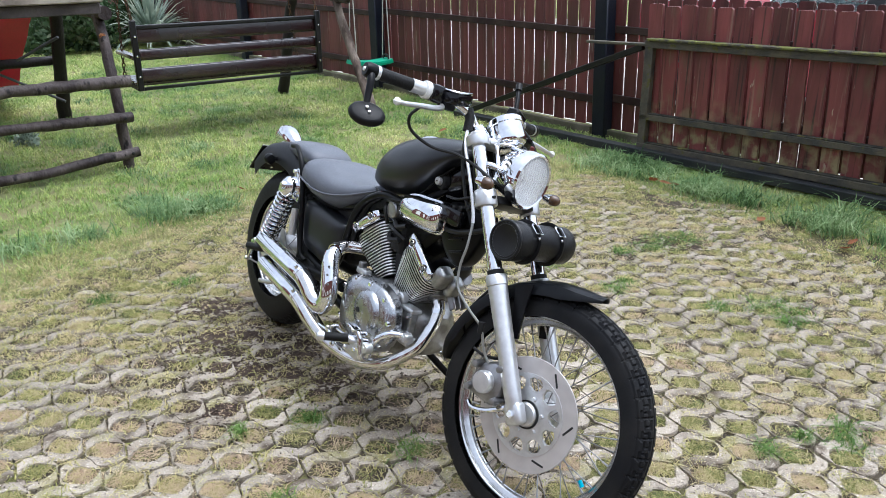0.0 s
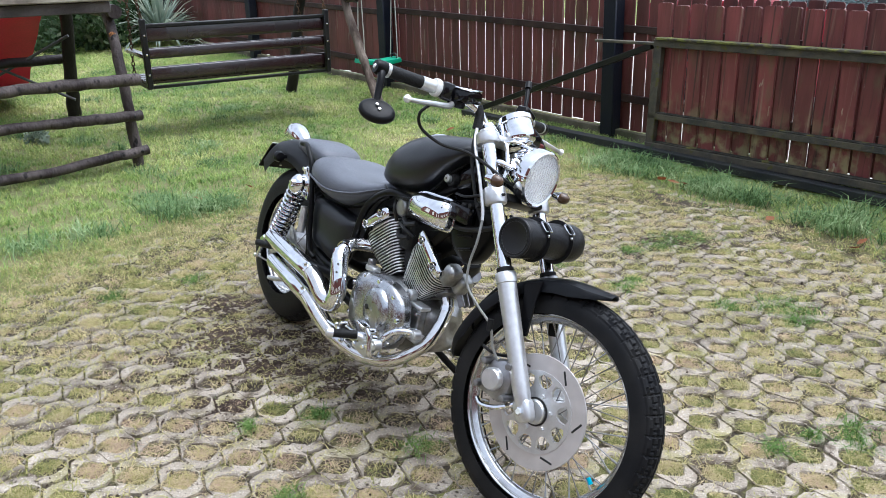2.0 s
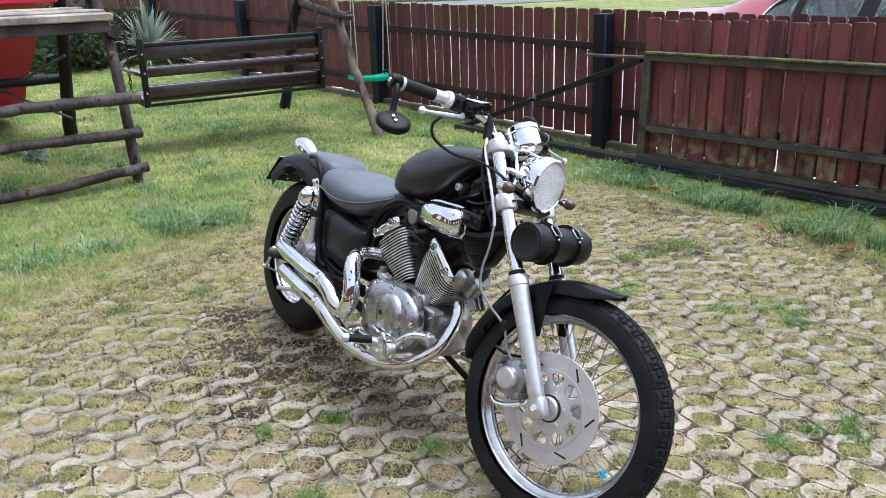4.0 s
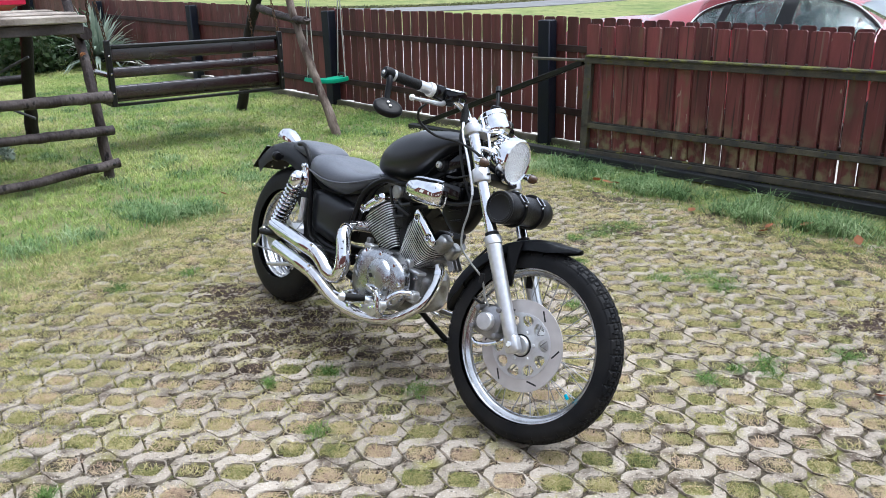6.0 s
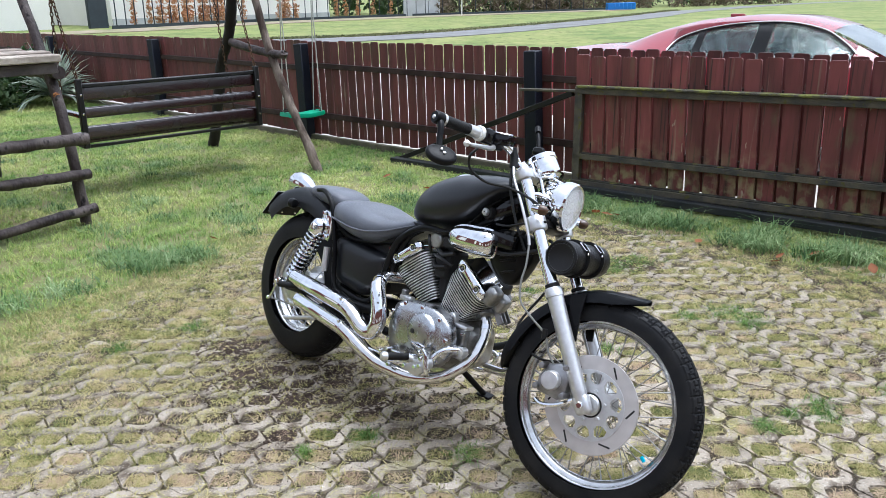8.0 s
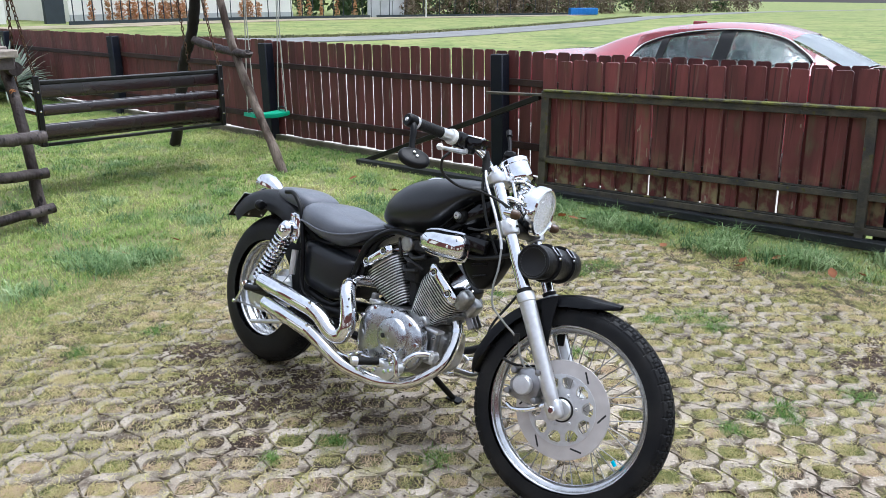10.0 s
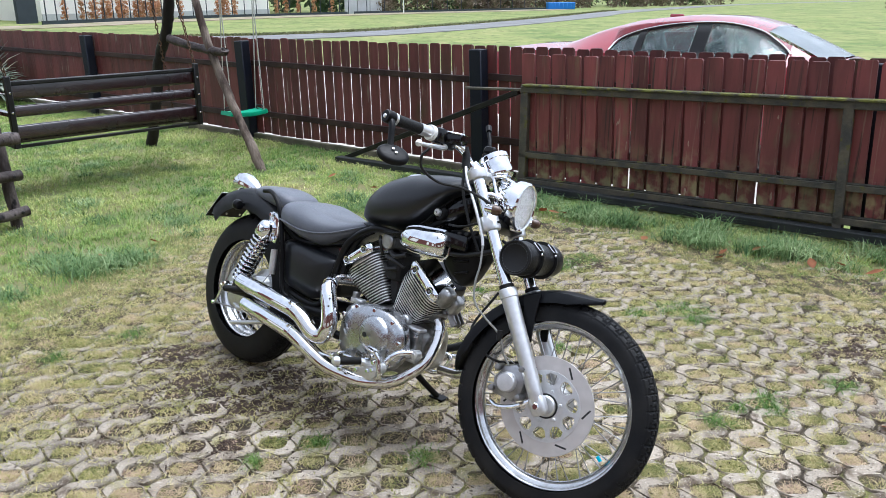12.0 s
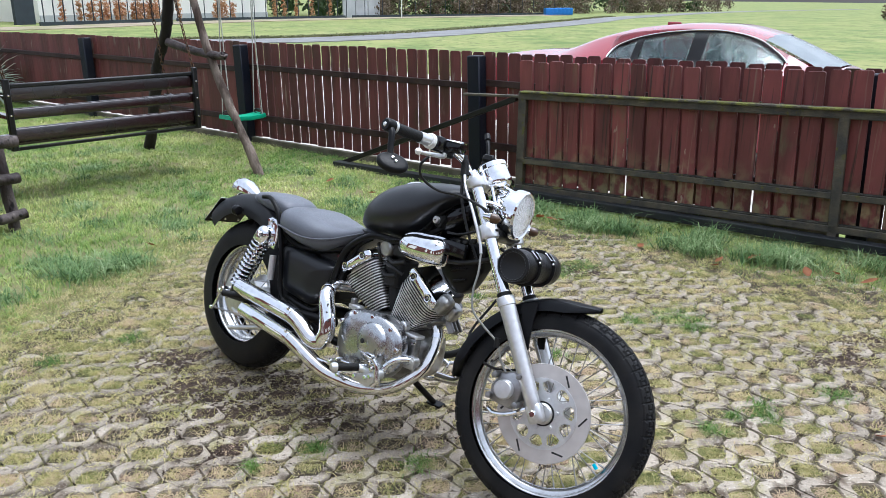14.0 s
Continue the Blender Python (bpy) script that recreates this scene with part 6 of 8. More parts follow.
for pts, r in (
    ([(1.06, -0.05, 0.83), (0.9, -0.085, 0.725), (0.76, -0.095, 0.715), (0.7, -0.1, 0.695), (0.645, -0.1, 0.66), (0.61, -0.1, 0.62), (0.588, -0.1, 0.56), (0.57, -0.1, 0.48), (0.545, -0.1, 0.41), (0.5, -0.1, 0.375), (0.42, -0.1, 0.375), (0.335, -0.1, 0.39)], 0.0125),
    ([(0.72, -0.085, 0.7), (0.665, -0.085, 0.665), (0.63, -0.085, 0.61), (0.605, -0.085, 0.54), (0.59, -0.085, 0.47)], 0.011),
    ([(0.69, -0.07, 0.69), (0.6, -0.08, 0.64), (0.45, -0.08, 0.6), (0.33, -0.08, 0.59), (0.26, -0.1, 0.63)], 0.012),
    ([(1.06, 0.05, 0.83), (0.9, 0.085, 0.725), (0.75, 0.1, 0.705), (0.64, 0.125, 0.635), (0.583, 0.125, 0.49), (0.5, 0.125, 0.385), (0.335, 0.125, 0.415)], 0.014),
    ([(0.12, -0.12, 0.745), (0.17, -0.128, 0.75), (0.215, -0.138, 0.735), (0.255, -0.14, 0.695), (0.28, -0.138, 0.63), (0.305, -0.136, 0.54), (0.33, -0.13, 0.4), (0.36, -0.12, 0.37)], 0.0095),
    ([(0.27, 0.13, 0.63), (0.33, 0.13, 0.4)], 0.013),
    ([(0.36, -0.1, 0.37), (0.5, -0.1, 0.33), (0.62, -0.1, 0.3), (0.72, -0.1, 0.3)], 0.016),
    ([(0.0, 0.115, 0.3165), (0.3, 0.11, 0.33), (0.62, 0.1, 0.36)], 0.026),
    ([(0.0, -0.115, 0.3165), (0.3, -0.11, 0.335), (0.62, -0.1, 0.36)], 0.021),
):
    bm = bmesh.new()
    tube(bm, pts, r, 12, smooth=5)
    bp("frame_tube", bm, M_FRAME, None, "black tubular frame")

# -- seat, pillion pad, side cover --
bm = bmesh.new()
rows = lofted([(0.226, 0.05, 0.66, 0.7, 0.4), (0.238, 0.105, 0.64, 0.718, 0.42), (0.275, 0.145, 0.622, 0.737, 0.45), (0.34, 0.163, 0.605, 0.74, 0.45), (0.41, 0.163, 0.593, 0.728, 0.45), (0.48, 0.15, 0.592, 0.712, 0.5), (0.55, 0.12, 0.615, 0.706, 0.5), (0.61, 0.092, 0.65, 0.716, 0.5), (0.67, 0.074, 0.688, 0.731, 0.5), (0.705, 0.05, 0.7, 0.735, 0.5), (0.712, 0.02, 0.71, 0.73, 0.5)], 48, 5, p=2.9, wl=0.82)
for r in rows:  # a hollow across the middle, for the rider
    for v in r:
        k = max(0, 1 - abs(v.x - 0.42) / 0.16)
        v.z -= 0.012 * k * max(0, 1 - (abs(v.y) / 0.1) ** 2) * (v.z > 0.68)
loft(bm, rows)
seat = bp("seat", bm, M_SEAT, None, "wide black leather saddle", smooth=60)
for sg in (-1, 1):
    bm = bmesh.new()
    tube(bm, [(0.232, sg * 0.085, 0.663), (0.262, sg * 0.14, 0.66), (0.34, sg * 0.1645, 0.655), (0.41, sg * 0.1645, 0.645), (0.48, sg * 0.151, 0.645), (0.55, sg * 0.122, 0.66), (0.61, sg * 0.094, 0.684), (0.67, sg * 0.074, 0.708)], 0.0032, 8, smooth=5)
    bp("piping", bm, M_SEAT, seat)
bm = bmesh.new()
loft(bm, lofted([(0.0, 0.05, 0.715, 0.742, 0.5), (0.02, 0.085, 0.7, 0.755, 0.5), (0.08, 0.1, 0.69, 0.764, 0.5), (0.15, 0.1, 0.68, 0.762, 0.5), (0.21, 0.09, 0.67, 0.748, 0.5), (0.235, 0.07, 0.67, 0.73, 0.5), (0.245, 0.03, 0.68, 0.71, 0.5)], 36, 4, p=3.2))
bp("pillion_pad", bm, M_SEAT, None, "small black pillion pad", smooth=60)
bm = bmesh.new()
o = [(0.27, 0.57), (0.3, 0.584), (0.36, 0.585), (0.47, 0.578), (0.555, 0.567), (0.577, 0.55), (0.567, 0.5), (0.545, 0.44), (0.52, 0.408), (0.47, 0.39), (0.385, 0.4), (0.32, 0.41), (0.29, 0.44), (0.272, 0.5)]
for sg in (-1, 1):
    bm = bmesh.new()
    m = Matrix(((1, 0, 0, 0), (0, 0, -1, -0.072), (0, 1, 0, 0), (0, 0, 0, 1))) if sg < 0 else Matrix(((1, 0, 0, 0), (0, 0, 1, 0.072), (0, 1, 0, 0), (0, 0, 0, 1)))
    pillow(bm, [(p.x, p.y) for p in spline([(a, b, 0) for a, b in o], 4, closed=True)], m, [(1, 0), (1, 0.012), (0.985, 0.024), (0.95, 0.034), (0.88, 0.042), (0.75, 0.048), (0.5, 0.052), (0.25, 0.053)])
    cover = bp("side_cover", bm, M_MATT, None, "matt black side cover", smooth=50)
bm = bmesh.new()
box(bm, (0.43, 0, 0.52), (0.27, 0.13, 0.21), None, bevel=0.02)
bp("battery_box", bm, M_BORE)
bm = bmesh.new()
box(bm, (0.578, -0.085, 0.6), (0.03, 0.008, 0.012), None, bevel=0.003)
bp("red_wire", bm, M_RED_DULL, None, "bit of red wiring")

# -- rear mudguard, tail lamp, plate, indicators --
bm = bmesh.new()
rows = []
for i in range(33):
    t = i / 32
    a = radians(132 + (62 - 132) * t)
    r = 0.405 - 0.015 * t + 0.012 * math.sin(math.pi * t)
    w = 0.098 + 0.012 * math.sin(math.pi * t)
    rows.append([bm.verts.new(((r + dr) * math.cos(a), y * w, 0.322 + (r + dr) * math.sin(a))) for y, dr in ((-1, -0.085 + 0.01 * t), (-1.01, -0.06), (-0.96, -0.025), (-0.8, -0.004), (-0.45, 0.006), (0, 0.01), (0.45, 0.006), (0.8, -0.004), (0.96, -0.025), (1.01, -0.06), (1, -0.085 + 0.01 * t))])
for a, b in zip(rows, rows[1:]):
    for j in range(10):
        bm.faces.new((a[j], a[j + 1], b[j + 1], b[j]))
bmesh.ops.solidify(bm, geom=bm.faces[:], thickness=0.003)
guard = bp("rear_mudguard", bm, M_SATIN, None, "matt black rear mudguard", smooth=50)
bm = bmesh.new()
loft(bm, [[Vector((x, w * math.copysign(abs(math.cos(t)) ** 0.8, math.cos(t)), zb + (zt - zb) * (0.5 + 0.5 * math.sin(t)))) for t in (2 * math.pi * k / 28 for k in range(28))] for x, w, zb, zt in ((-0.226, 0.026, 0.706, 0.752), (-0.222, 0.034, 0.7, 0.77), (-0.205, 0.037, 0.698, 0.782), (-0.175, 0.037, 0.698, 0.785), (-0.14, 0.034, 0.698, 0.778), (-0.105, 0.028, 0.7, 0.762), (-0.075, 0.018, 0.705, 0.742), (-0.06, 0.006, 0.715, 0.73))])
tail = bp("tail_lamp", bm, M_CHROME, None, "chrome teardrop tail lamp")
bm = bmesh.new()
prism(bm, [(-0.018, 0.004), (0.018, 0.004), (0.022, 0.02), (0.016, 0.036), (-0.016, 0.036), (-0.022, 0.02)], 0.008, Matrix(((0, 0, -1, -0.22), (1, 0, 0, 0), (0, 1, 0, 0.708), (0, 0, 0, 1))), bevel=0.003)
bp("red_lens", bm, mat("red_lens", (0.25, 0.01, 0.01), 0.2, scale=10), tail, "red tail lamp glass")
PM = Matrix.Translation((-0.258, 0, 0.628)) @ Matrix.Rotation(radians(40), 4, "Y")
bm = bmesh.new()
box(bm, (0, 0, 0), (0.006, 0.18, 0.15), PM, bevel=0.002)
plate = bp("plate_holder", bm, M_FRAME, None, "black number plate holder")
bm = bmesh.new()
box(bm, (-0.006, 0, 0), (0.003, 0.172, 0.145), PM, bevel=0.001)
bp("number_plate", bm, M_WHITE, plate, "white number plate seen edge-on")
for y in (-0.07, 0.0, 0.07):
    for z in (-0.05, 0.05):
        bm = bmesh.new()
        lathe(bm, [(0, 0.006), (0.005, 0.005), (0.006, 0)], PM @ Matrix.Translation((0.003, y, z)) @ Matrix.Rotation(radians(90), 4, "Y"), 8)
        bp("plate_screw", bm, M_CHROME, plate)
for y in (-1, 1):
    bm = bmesh.new()
    tube(bm, [(-0.02, y * 0.1, 0.668), (-0.012, y * 0.13, 0.666)], 0.008, 10)
    lathe(bm, [(0, 0.024), (0.012, 0.02), (0.02, 0.01), (0.022, 0.0), (0.018, -0.014), (0, -0.02)], axis((-0.008, y * 0.145, 0.665), (-1, 0, 0.02)), 20)
    bp("rear_indicator", bm, M_FRAME, None, "black bullet indicator")

# -- shocks --
for y in (-0.138, 0.138):
    a, b = Vector((0.196, y, 0.612)), Vector((0.052, y, 0.335))
    d = (b - a).normalized()
    bm = bmesh.new()
    tube(bm, [a, b], 0.011, 14)
    shock = bp("shock_absorber", bm, M_CHROME, None, "chrome coil shock absorber")
    bm = bmesh.new()
    lathe(bm, [(0, -0.028), (0.016, -0.026), (0.028, -0.018), (0.036, -0.004), (0.039, 0.014), (0.039, 0.03), (0.034, 0.038), (0.012, 0.04)], axis(a, d), 28)
    bp("shock_cover", bm, M_CHROME, shock)
    bm = bmesh.new()
    n_ = 12
    L = (b - a).length - 0.065
    base = axis(a + d * 0.036, d)
    tube(bm, [base @ Vector((0.0325 * math.cos(t), 0.0325 * math.sin(t), L * t / (2 * math.pi * n_))) for t in (i * 2 * math.pi / 14 for i in range(14 * n_ + 1))], 0.0058, 7)
    bp("spring", bm, M_CHROME, shock)
    bm = bmesh.new()
    tube(bm, [a + d * 0.16, b], 0.02, 14)
    bp("damper_body", bm, M_FRAME, shock)
    bm = bmesh.new()
    sg = -1 if y < 0 else 1
    prism(bm, [(-0.02, -0.06), (0.03, -0.066), (0.042, -0.03), (0.04, 0.02), (0.02, 0.05), (-0.012, 0.055), (-0.03, 0.03)], 0.012, Matrix(((1, 0, 0, 0.217), (0, 0, sg, sg * 0.12), (0, 1, 0, 0.622), (0, 0, 0, 1))), bevel=0.004, seg=2)
    bp("shock_bracket", bm, M_CHROME, shock)
    for x, z in ((0.236, 0.575), (0.212, 0.665)):
        bolt(x, y + sg * 0.002, z, 0.009, 0.007, bp, M_CHROME, shock, (0, sg, 0))
    bm = bmesh.new()
    lathe(bm, [(0, 0.02), (0.012, 0.019), (0.015, 0.014), (0.015, -0.02)], disc_y(0.2, y + sg * 0.025, 0.607, sg), 18)
    bp("shock_nut", bm, M_CHROME, shock)
bm = bmesh.new()
tube(bm, [(0.262, -0.14, 0.535), (0.268, -0.142, 0.44)], 0.0135, 14)
bp("pump_canister", bm, M_ALU, None, "small ribbed alloy canister")
bm = bmesh.new()
lathe(bm, [(0.012, -0.01), (0.085, -0.01), (0.092, -0.004), (0.092, 0.012), (0.08, 0.02), (0.04, 0.03), (0.012, 0.03)], disc_y(0, -0.07, 0.3165), 40)
drum = bp("drum_cover", bm, M_ALU, None, "alloy rear drum cover")
bm = bmesh.new()
tube(bm, [(-0.094, -0.13, 0.234), (-0.072, -0.132, 0.262), (-0.05, -0.13, 0.318)], 0.0065, 10, smooth=3)
bp("brake_lever", bm, M_CHROME, drum, "chrome rear brake lever")
bm = bmesh.new()
tube(bm, [(-0.094, -0.13, 0.236), (0.03, -0.128, 0.245), (0.24, -0.125, 0.262)], 0.0035, 8)
bp("brake_rod", bm, M_CAST, drum)
for x, z, r, h in ((-0.05, 0.318, 0.011, 0.016), (-0.094, 0.236, 0.009, 0.014), (-0.022, 0.33, 0.014, 0.022), (0.0, 0.3165, 0.019, 0.014)):
    bm = bmesh.new()
    lathe(bm, [(0, h), (r * 0.75, h), (r, h * 0.7), (r, -0.012)], disc_y(x, -0.128, z), 14)
    bp("link_nut", bm, M_CHROME, drum)
bm = bmesh.new()
tube(bm, [(0.02, -0.115, 0.178), (0.06, -0.115, 0.186), (0.3, -0.112, 0.255)], 0.009, 10)
bp("torque_arm", bm, M_ALU, drum, "alloy torque arm")

# -- engine: a narrow vee of two finned cylinders over a polished case --
CR = Vector((0.827, 0, 0.358))
M_FIN_FACE = mat("dark_fin_face", (0.2, 0.2, 0.205), 0.42, metal=0.7, second=(0.05, 0.05, 0.05), scale=20)


def fin(EM, h, left, right, depth, parent, th=0.0048):
    """One cooling fin: a rounded plate with a bright edge and dark faces."""
    cx, wx = (left + right) / 2, (right - left) / 2
    pts = []
    for k in range(32):
        a = 2 * math.pi * k / 32
        c, q = math.cos(a), math.sin(a)
        pts.append((cx + wx * math.copysign(abs(c) ** 0.42, c), depth * math.copysign(abs(q) ** 0.5, q)))
    bm = bmesh.new()
    prism(bm, pts, th, EM @ Matrix.Translation((0, 0, h)))
    ob = bp("cooling_fin", bm, M_FIN, parent)
    ob.data.materials.append(M_FIN_FACE)
    up_ = (EM.to_3x3() @ Vector((0, 0, 1))).normalized()
    for f in ob.data.polygons:
        f.material_index = 1 if abs(f.normal.dot(up_)) > 0.7 else 0
    return ob


for tilt, name in ((-35.5, "rear_cylinder"), (35.5, "front_cylinder")):
    ax = Vector((math.sin(radians(tilt)), 0, math.cos(radians(tilt))))
    cross = Vector((math.cos(radians(tilt)), 0, -math.sin(radians(tilt))))
    front = tilt > 0
    EM = Matrix.Translation(CR) @ Matrix((cross, Vector((0, 1, 0)), ax)).transposed().to_4x4()
    side = -0.098 if front else -0.088
    bm = bmesh.new()
    lathe(bm, [(0.045, 0.05), (0.05, 0.1), (0.06, 0.25), (0, 0.25)], EM, 28)
    cyl = bp(name, bm, M_BORE, None, "alloy cylinder with deep cooling fins")
    for i in range(18):
        u = i / 17
        k = min(1, u * 1.35)
        left, right = (-0.034 - 0.048 * k, 0.07 + 0.026 * k) if front else (-0.012 - 0.066 * k, 0.076 + 0.028 * k)
        fin(EM, 0.094 + 0.0098 * i, left, right, abs(side) * (0.84 + 0.15 * k), cyl)
    # the head under its covers
    bm = bmesh.new()
    loft(bm, [[EM @ Vector((0.01 + x * sx_, y * sy_, z)) for x, y in [(math.copysign(abs(math.cos(a)) ** 0.45, math.cos(a)), math.copysign(abs(math.sin(a)) ** 0.45, math.sin(a))) for a in (2 * math.pi * k / 28 for k in range(28))]] for sx_, sy_, z in ((0.07, 0.075, 0.262), (0.072, 0.078, 0.29), (0.066, 0.07, 0.312), (0.05, 0.055, 0.322))])
    bp("cylinder_head", bm, M_FRAME if front else M_GREY_CAST, cyl)
    # chrome side cover: a face with two bolts that slopes back over the head
    bm = bmesh.new()
    o = [(-0.068, 0.284), (-0.06, 0.276), (0.086, 0.272), (0.094, 0.279), (0.096, 0.298), (0.086, 0.31), (-0.058, 0.314), (-0.068, 0.304)]
    back = [(0.012 + (x - 0.012) * 0.9, z + (0 if z < 0.3 else 0.02)) for x, z in o]
    low = [(0.012 + (x - 0.012) * 0.985, 0.296 + (z - 0.296) * 0.9) for x, z in o]
    rows = [[EM @ Vector((x, y, z)) for x, z in q] for q, y in (([(0.014 + (x - 0.014) * 0.25, 0.294 + (z - 0.294) * 0.2) for x, z in o], side - 0.0145), ([(0.014 + (x - 0.014) * 0.65, 0.294 + (z - 0.294) * 0.5) for x, z in o], side - 0.0128), ([(0.014 + (x - 0.014) * 0.88, 0.294 + (z - 0.294) * 0.75) for x, z in o], side - 0.0098), (low, side - 0.006), (o, side - 0.002), (o, side + 0.01), (back, side + 0.075))]
    loft(bm, rows)
    cap_ = bp("head_plate", bm, M_CHROME, cyl, "chrome head cover", smooth=48)
    Y3 = EM @ Matrix(((1, 0, 0, 0), (0, 0, -1, side - 0.0125), (0, 1, 0, 0), (0, 0, 0, 1)))
    for x in (-0.035, 0.059):
        for prof, mt in (([(0.0085, 0.001), (0.0095, 0.004), (0.013, 0.005), (0.0145, 0.002), (0.0145, -0.003)], M_CHROME), ([(0, 0.002), (0.0075, 0.002), (0.009, 0.0)], M_BORE), ([(0, 0.005), (0.004, 0.005), (0.005, 0.001)], M_CAST)):
            bm = bmesh.new()
            lathe(bm, prof, Y3 @ Matrix.Translation((x, 0.294, 0.0)), 20)
            bp("plate_bolt", bm, mt, cap_)
    if not front:
        bm = bmesh.new()
        box(bm, (0, 0, 0), (0.05, 0.09, 0.06), EM @ Matrix.Translation((-0.075, -0.02, 0.24)), bevel=0.015, seg=3)
        bp("head_block", bm, M_GREY_CAST, cyl)
        continue
    # two rounded lobes on the front of the head, and the webbed bracket under them
    for c, size in (((0.096, -0.062, 0.302), (0.05, 0.05, 0.07)), ((0.118, -0.022, 0.288), (0.05, 0.05, 0.062))):
        bm = bmesh.new()
        box(bm, (0, 0, 0), size, EM @ Matrix.Translation(c), bevel=0.016, seg=4)
        bp("head_lobe", bm, M_GREY_CAST, cyl, "dull grey rounded head lobe", smooth=50)
    for k in range(3):
        bm = bmesh.new()
        box(bm, (0, 0, 0), (0.06, 0.006, 0.028), EM @ Matrix.Translation((0.13, 0.0 + 0.02 * k, 0.235)) @ Matrix.Rotation(0.3, 4, "Y"), bevel=0.002)
        bp("head_web", bm, M_CAST, cyl)
# crankcase
bm = bmesh.new()
loft(bm, lofted([(0.66, 0.06, 0.29, 0.4, 0.5), (0.69, 0.1, 0.26, 0.43, 0.5), (0.75, 0.115, 0.245, 0.45, 0.5), (0.9, 0.12, 0.235, 0.465, 0.5), (0.96, 0.105, 0.25, 0.44, 0.5), (1.005, 0.085, 0.27, 0.42, 0.5), (1.03, 0.05, 0.3, 0.4, 0.5)], 40, 3, p=3.6, wl=0.9))
case = bp("crankcase", bm, M_GREY_CAST, None, "cast alloy crankcase")
o = spline([(0.7, 0.3), (0.7, 0.38), (0.722, 0.435), (0.78, 0.455), (0.86, 0.462), (0.935, 0.455), (0.985, 0.425), (1.005, 0.375), (0.995, 0.31), (0.955, 0.265), (0.89, 0.24), (0.79, 0.244), (0.725, 0.262)], 4, closed=True)
Y3 = Matrix(((1, 0, 0, 0), (0, 0, -1, -0.115), (0, 1, 0, 0), (0, 0, 0, 1)))
bm = bmesh.new()
pillow(bm, [(q[0], q[1]) for q in o], Y3, [(1, 0), (1, 0.018), (0.985, 0.028), (0.95, 0.036), (0.9, 0.041), (0.8, 0.047), (0.6, 0.052), (0.3, 0.055)])
cover = bp("clutch_cover", bm, M_CASE, case, "polished clutch cover", smooth=55)
bm = bmesh.new()
lathe(bm, [(0, 0.022), (0.006, 0.022), (0.0065, 0.025), (0.05, 0.024), (0.058, 0.018), (0.062, 0.008), (0.066, 0.0), (0.066, -0.02)], disc_y(0.884, -0.156, 0.37) @ Matrix.Diagonal((1.1, 1.1, 1, 1)), 44)
bp("cover_dome", bm, M_CASE, cover, smooth=55)
bm = bmesh.new()
lathe(bm, [(0, 0.0255), (0.0085, 0.0255), (0.009, 0.02)], disc_y(0.855, -0.1575, 0.367), 16)
bp("oil_hole", bm, M_BORE, cover)
for i, (x, z) in enumerate(((0.718, 0.3), (0.716, 0.4), (0.775, 0.443), (0.86, 0.45), (0.95, 0.43), (0.99, 0.37), (0.965, 0.29), (0.88, 0.252), (0.78, 0.256))):
    bm = bmesh.new()
    lathe(bm, [(0, 0.008), (0.006, 0.008), (0.0085, 0.006), (0.009, -0.02)], disc_y(x, -0.152, z), 12)
    bp("case_screw", bm, M_CHROME, cover)
bm = bmesh.new()
for p, q in (((0.735, 0.35), (0.765, 0.33)), ((0.765, 0.33), (0.745, 0.375)), ((0.745, 0.375), (0.775, 0.35))):
    tube(bm, [(p[0], -0.164, p[1]), (q[0], -0.164, q[1])], 0.003, 6)
bp("cast_ribs", bm, M_CASE, cover)
for c, s, b_, mt in (((0.985, -0.085, 0.372), (0.075, 0.03, 0.085), 0.008, M_GREY_CAST), ((0.985, -0.085, 0.42), (0.09, 0.04, 0.014), 0.005, M_ALU), ((1.0, -0.08, 0.32), (0.06, 0.04, 0.03), 0.01, M_ALU), ((0.705, -0.085, 0.442), (0.06, 0.03, 0.022), 0.007, M_ALU), ((0.69, -0.085, 0.458), (0.022, 0.025, 0.03), 0.006, M_CAST)):
    bm = bmesh.new()
    box(bm, c, s, None, bevel=b_, seg=3)
    bp("case_boss", bm, mt, case)
for x, y, z, r, h, mt in ((0.955, -0.095, 0.44, 0.019, 0.012, M_ALU), (0.955, -0.095, 0.44, 0.011, 0.02, M_CAST), (1.01, -0.1, 0.335, 0.012, 0.024, M_ALU), (1.015, -0.098, 0.4, 0.006, 0.012, M_CHROME), (0.96, -0.098, 0.34, 0.006, 0.012, M_CHROME), (0.965, -0.098, 0.395, 0.007, 0.01, M_CHROME)):
    bm = bmesh.new()
    lathe(bm, [(0, h), (r * 0.8, h), (r, h * 0.7), (r, -0.01)], disc_y(x, y, z), 20)
    bp("case_plug", bm, mt, case)
# chrome air box, round cap, horn-like grey cover
bm = bmesh.new()
rows = []
for x, hy, hz, zc in ((0.893, 0.008, 0.01, 0.713), (0.897, 0.022, 0.026, 0.713), (0.907, 0.031, 0.036, 0.715), (0.93, 0.04, 0.044, 0.717), (0.97, 0.046, 0.049, 0.719), (1.02, 0.049, 0.05, 0.72), (1.06, 0.05, 0.051, 0.722), (1.09, 0.047, 0.05, 0.723), (1.108, 0.04, 0.045, 0.722), (1.118, 0.03, 0.035, 0.721), (1.122, 0.016, 0.02, 0.72)):
    rows.append([Vector((x, -0.112 - hy * math.copysign(abs(math.cos(a)) ** 0.85, math.cos(a)), zc + hz * math.copysign(abs(math.sin(a)) ** 0.9, math.sin(a)))) for a in (2 * math.pi * k / 36 for k in range(36))])
loft(bm, rows)
